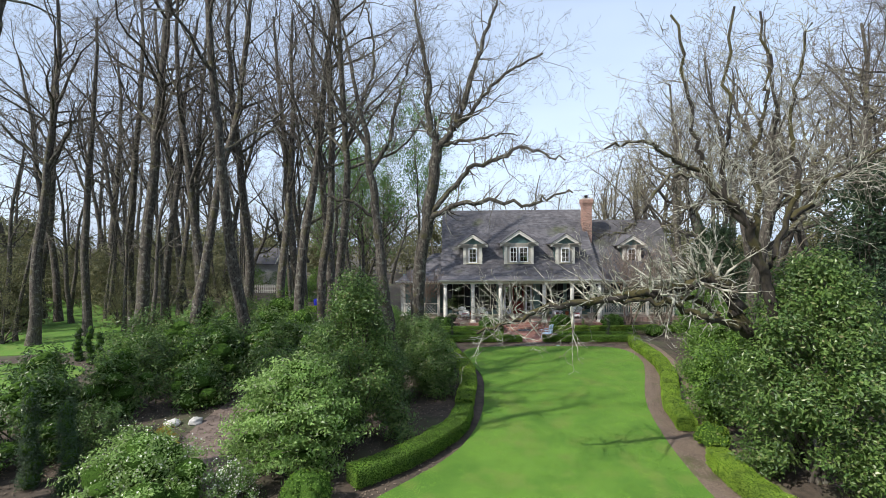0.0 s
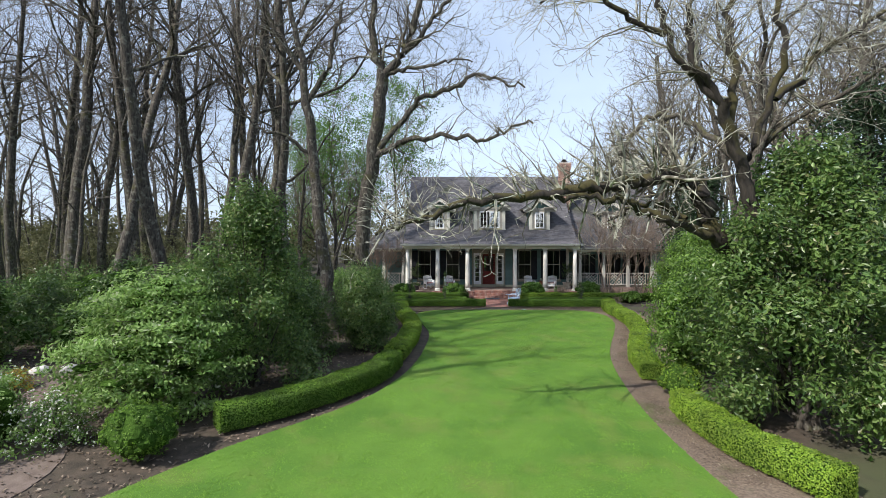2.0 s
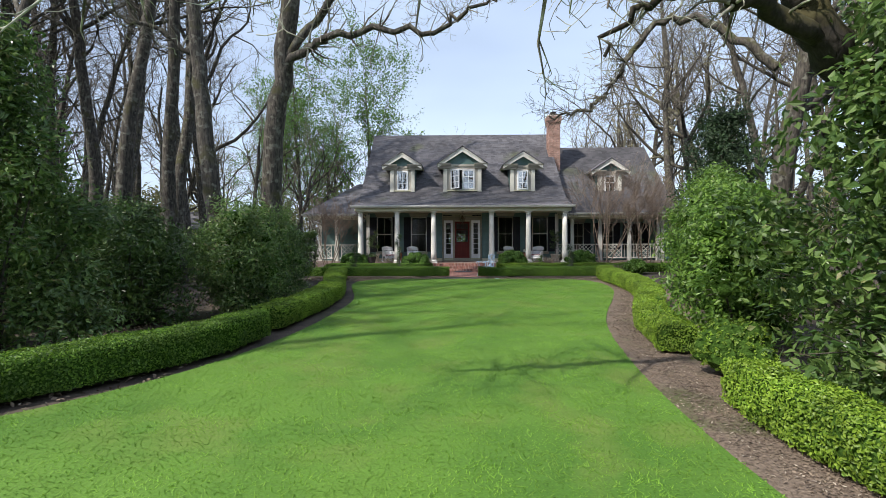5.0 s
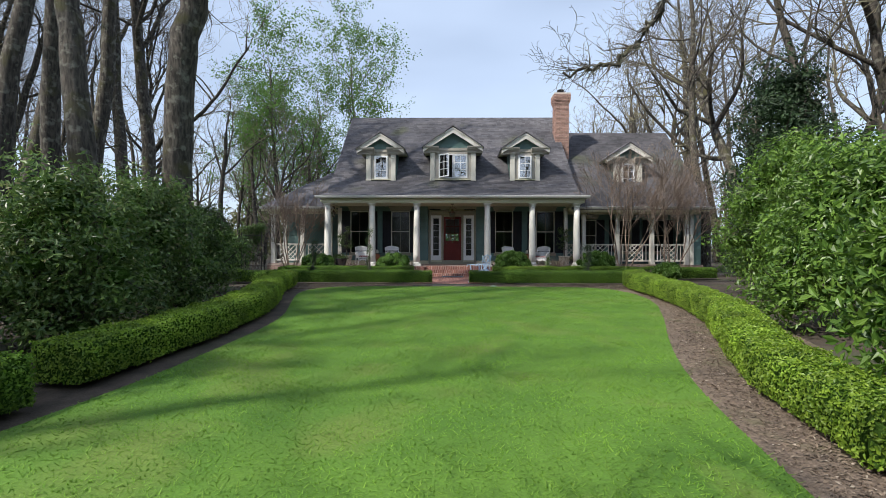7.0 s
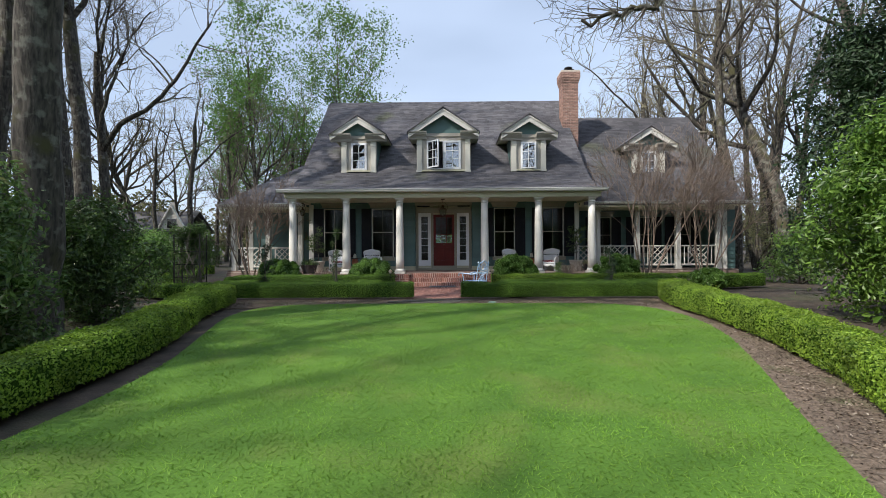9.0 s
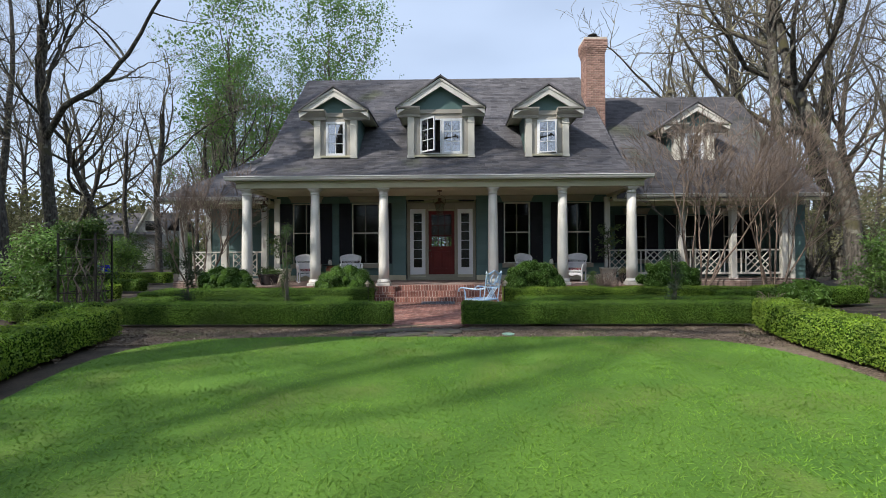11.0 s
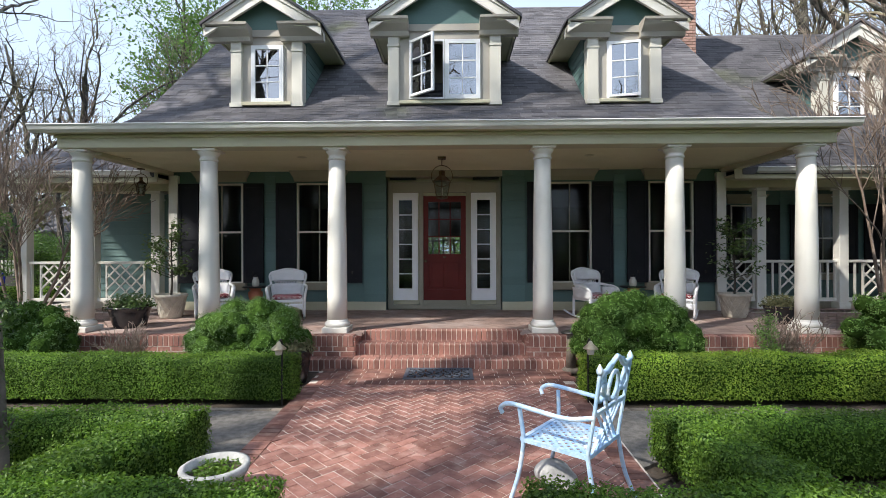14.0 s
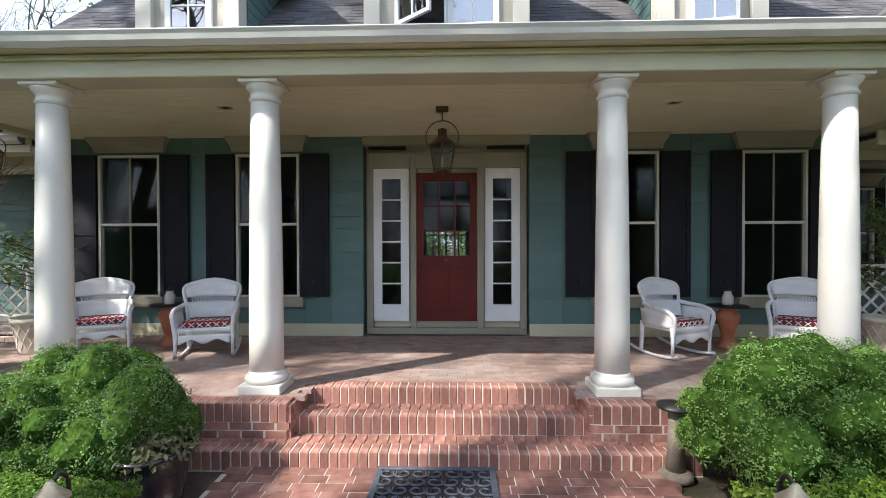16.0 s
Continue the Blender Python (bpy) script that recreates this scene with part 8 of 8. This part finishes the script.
B = []
for z0 in (0.05, 0.125, 0.2, 0.275):
    for xa, xb in (((-6.3, -2.15), (2.22, 6.3)) if z0 < 0.19 else ((-6.3, -1.3), (1.36, 6.3))):
        x = xa - (0.1 if round(z0 / 0.075) % 2 else 0)
        while x < xb:
            a, b = max(x, xa), min(x + 0.2, xb)
            if b - a > 0.03:
                B.append((((a + b) / 2, -0.168 + rb.normal(0, 0.0015), z0 + 0.035), ((b - a) / 2 - 0.005, 0.05, 0.032), 0.0))
            x += 0.212
for x in (-1.312, 1.372):
    for k, z0 in enumerate((0.2, 0.275, 0.35, 0.425)):
        for ya, yb in (((-0.205, -0.01), (0.0, 0.19), (0.2, 0.3)) if k % 2 else ((-0.205, -0.11), (-0.1, 0.09), (0.1, 0.29))):
            B.append(((x, (ya + yb) / 2, z0 + 0.035), (0.02, (yb - ya) / 2, 0.032), 0.0))
for xa, xb in ((-1.72, -1.3), (1.36, 1.8)):
    for z0 in (0.355,):
        B.append((((xa + xb) / 2, -0.02, z0 + 0.03), (0.2, 0.1, 0.03), 0.0))
brick_field("brick_course", house, B, M_brick)
B = []
row = 0
y = -0.02
while y < 2.9:
    x = -6.3 + (0.1 if row % 2 else 0)
    while x < 6.3:
        if not (-1.32 < x + 0.1 < 1.38 and y < 0.42):
            B.append(((x + 0.1, y + 0.05, FLOOR - 0.022 + rb.normal(0, 0.0008)), (0.0997, 0.0493, 0.022), 0.0))
        x += 0.203
    y += 0.1015
    row += 1
for xa, xb in ((-9.9, -6.3), (6.3, 13.3)):
    x = xa
    while x < xb - 0.1:
        B.append(((x + 0.1, 3.1, FLOOR - 0.02), (0.096, 0.05, 0.03), 0.0))
        for z in (0.42, 0.34, 0.26, 0.18, 0.1):
            B.append(((x + 0.1, 3.03, z), (0.096, 0.03, 0.034), 0.0))
        x += 0.205
brick_field("floor_bricks", house, B, M_floor_brick)

# herringbone brick walk
walk_root = tagged(new("brick_walk"), "red herringbone brick walk with a border of headers", "path", kind="structure")
ZP = 0.08
bed = bmesh.new()
outline = [(-1.72, -0.5), (-1.62, -4.2), (-1.1, -4.7), (-0.9, -5.4), (0.78, -5.4), (0.95, -4.7), (1.75, -4.2), (1.86, -0.5)]
top = [bed.verts.new((x, y, ZP - 0.0035)) for x, y in outline]
bot = [bed.verts.new((x, y, -0.05)) for x, y in outline]
bed.faces.new(top)
for i in range(len(outline)):
    bed.faces.new((top[i], bot[i], bot[(i + 1) % len(outline)], top[(i + 1) % len(outline)]))
bmesh.ops.recalc_face_normals(bed, faces=bed.faces[:])
part("joint_sand", bed, M_mortar, walk_root)
inner = [(-1.5, -1.31), (-1.42, -4.12), (-0.9, -4.62), (-0.66, -5.2), (0.54, -5.2), (0.74, -4.62), (1.53, -4.12), (1.62, -1.31)]
cells = []
W = 0.1
for i in range(-60, 60):
    for j in range(-30, 30):
        ou, ov = (i + 2 * j) * W, (i - 2 * j) * W
        for cu, cv, a in ((ou + W, ov + W / 2, 0.0), (ou + W / 2, ov + 2 * W, math.pi / 2)):
            x = (cu - cv) * math.sqrt(0.5) + 0.05
            y = (cu + cv) * math.sqrt(0.5) - 2.6
            cells.append((x, y, a + math.pi / 4))
P = np.array([c[:2] for c in cells])
ok = inside([(x * 1.045, y * 1.006 if y < -2 else y + 0.02) for x, y in inner], P)
cells = [c for c, k in zip(cells, ok) if k]
cells.sort(key=lambda c: -c[1])
for x, y, a in cells[:290]:
    lay("brick", PAVER, walk_root, pose(x, y, ZP + rb.normal(0, 0.0012), 0, 0, math.degrees(a) + rb.normal(0, 0.5)))
brick_field("brick_field", walk_root, [((x, y, ZP - 0.025 + rb.normal(0, 0.0012)), (0.096, 0.046, 0.025), a) for x, y, a in cells[290:]], M_brick)
B = []


def header_row(a, b, off, along):
    """Bricks laid side by side across the line a to b."""
    a, b = np.array(a), np.array(b)
    L = np.linalg.norm(b - a)
    d = (b - a) / L
    nrm = np.array([-d[1], d[0]])
    n = max(1, round(L / 0.101))
    for i in range(n):
        c = a + d * (i + 0.5) * L / n + nrm * off
        B.append(((c[0], c[1], ZP - 0.019 + rb.normal(0, 0.001)), (0.098, 0.046, 0.025), math.atan2(nrm[1], nrm[0])))


for a, b in zip(inner, inner[1:]):
    header_row(a, b, -0.1 if True else 0.1, 0)
n = 31
for i in range(n):
    x = -1.6 + (i + 0.5) * 3.3 / n
    B.append(((x, -1.243, ZP - 0.021), (0.046, 0.098, 0.025), 0.0))
for r_ in range(5):
    for i in range(17):
        x = -1.72 + (i + 0.5) * 3.58 / 17
        B.append(((x + (0.05 if r_ % 2 else 0), -0.565 - r_ * 0.1285, ZP - 0.024 + rb.normal(0, 0.001)), (0.1, 0.0595, 0.025), 0.0))
brick_field("border_bricks", walk_root, B, M_brick)
edging = tagged(new("bed_edging"), "worn brick edging along the hedge beds", "edging", kind="structure")
B = []
for x0, x1, y in ((-6.5, -1.65, -2.3), (1.78, 6.5, -2.24)):
    x = x0
    while x < x1:
        B.append(((x + 0.1, y + rb.normal(0, 0.008), 0.03), (0.098, 0.045, 0.04), rb.normal(0, 0.03)))
        x += 0.204
brick_field("edging_bricks", edging, B, M_edge)

# flat stones bedded in the mulch before the walk
M_flag = mat("dark_flat_stone", (0.055, 0.048, 0.04), (0.11, 0.095, 0.08), 9, 0.9, 0.6, 50, fine=0.25, c3=(0.06, 0.07, 0.03), c3scale=5, c3at=0.58)
rs2 = np.random.default_rng(44)
for x, y, a, b in ((-0.75, -5.75, 0.3, 0.2), (-0.2, -5.65, 0.34, 0.22), (0.35, -5.8, 0.3, 0.24), (0.8, -5.62, 0.22, 0.16), (-0.35, -6.1, 0.36, 0.2), (-1.15, -5.95, 0.2, 0.16), (0.2, -6.2, 0.2, 0.14)):
    bm = bmesh.new()
    n = 14
    ring = []
    ph = rs2.uniform(0, 6)
    for i in range(n):
        t = 2 * math.pi * i / n
        q = 1 + 0.16 * math.sin(2 * t + ph) + rs2.normal(0, 0.05)
        ring.append((a * q * math.cos(t), b * q * math.sin(t)))
    lo = [bm.verts.new((u, v, -0.05)) for u, v in ring]
    mi = [bm.verts.new((u, v, 0.012)) for u, v in ring]
    hi = [bm.verts.new((u * 0.88, v * 0.88, 0.024 + rs2.normal(0, 0.003))) for u, v in ring]
    bm.faces.new(hi)
    for i in range(n):
        j = (i + 1) % n
        bm.faces.new((lo[i], lo[j], mi[j], mi[i]))
        bm.faces.new((mi[i], mi[j], hi[j], hi[i]))
    st = empty("flat_stone", "flat worn stone bedded in the mulch before the walk", "stone", (x, y, gz(x, y) + 0.004), rs2.uniform(-20, 20), "flat stones")
    part("slab", bm, M_flag, st)

# mulch chips and fallen bits on the bed before the hedges
rc = np.random.default_rng(71)
n = 26000
C = np.stack([rc.uniform(-7, 7, n), rc.uniform(-7.0, -5.25, n)], 1)
m = int(n * 0.5)
t = rc.uniform(0, 1, m)
ey = -8 - 17 * t
ex = np.interp(-ey, (8, 10.4, 13.4, 16.7, 20, 22, 25), (5.7, 5.6, 4.4, 3.3, 2.75, 2.55, 2.8)) + rc.normal(0.1, 0.28, m)
C = np.concatenate([C, np.stack([ex, ey], 1)])
C = C[~inside(LAWN, C)]
C3 = np.concatenate([C, np.array([[gz(x, y) + 0.008] for x, y in C])], 1)
M_chip = leaf_mat("mulch_chips", (0.08, 0.056, 0.04), (0.2, 0.155, 0.115), 0.9, 0.0, c3=(0.36, 0.31, 0.25))
tagged(link_mesh("mulch_chips", leaf_mesh("mulch_chips", C3, np.tile((0, 0, 1.6), (len(C3), 1)), 0.045, 0.02, rc, 0.15), M_chip), "scattered bark chips and dry leaves on the beds", "mulch", kind="stuff")
n = 16000
C = np.stack([rc.uniform(-22, -5, n), rc.uniform(-27, -6, n)], 1)
C = C[~inside(LAWN, C)]
C3 = np.concatenate([C, np.array([[gz(x, y) + 0.012] for x, y in C])], 1)
tagged(link_mesh("leaf_litter", leaf_mesh("leaf_litter", C3, np.tile((0, 0, 1.4), (len(C3), 1)), 0.09, 0.05, rc, 0.2), M_chip), "dry leaves lying under the shrubs", "leaf litter", kind="stuff")

shingles(MAIN, -6.3, 6.36, roof, 91, parts_rows=7)
shingles(WING, 6.38, 13.4, roof_r, 92)
shingles(HIP, -9.95, -6.3, roof_ll, 94, hip=1.0)
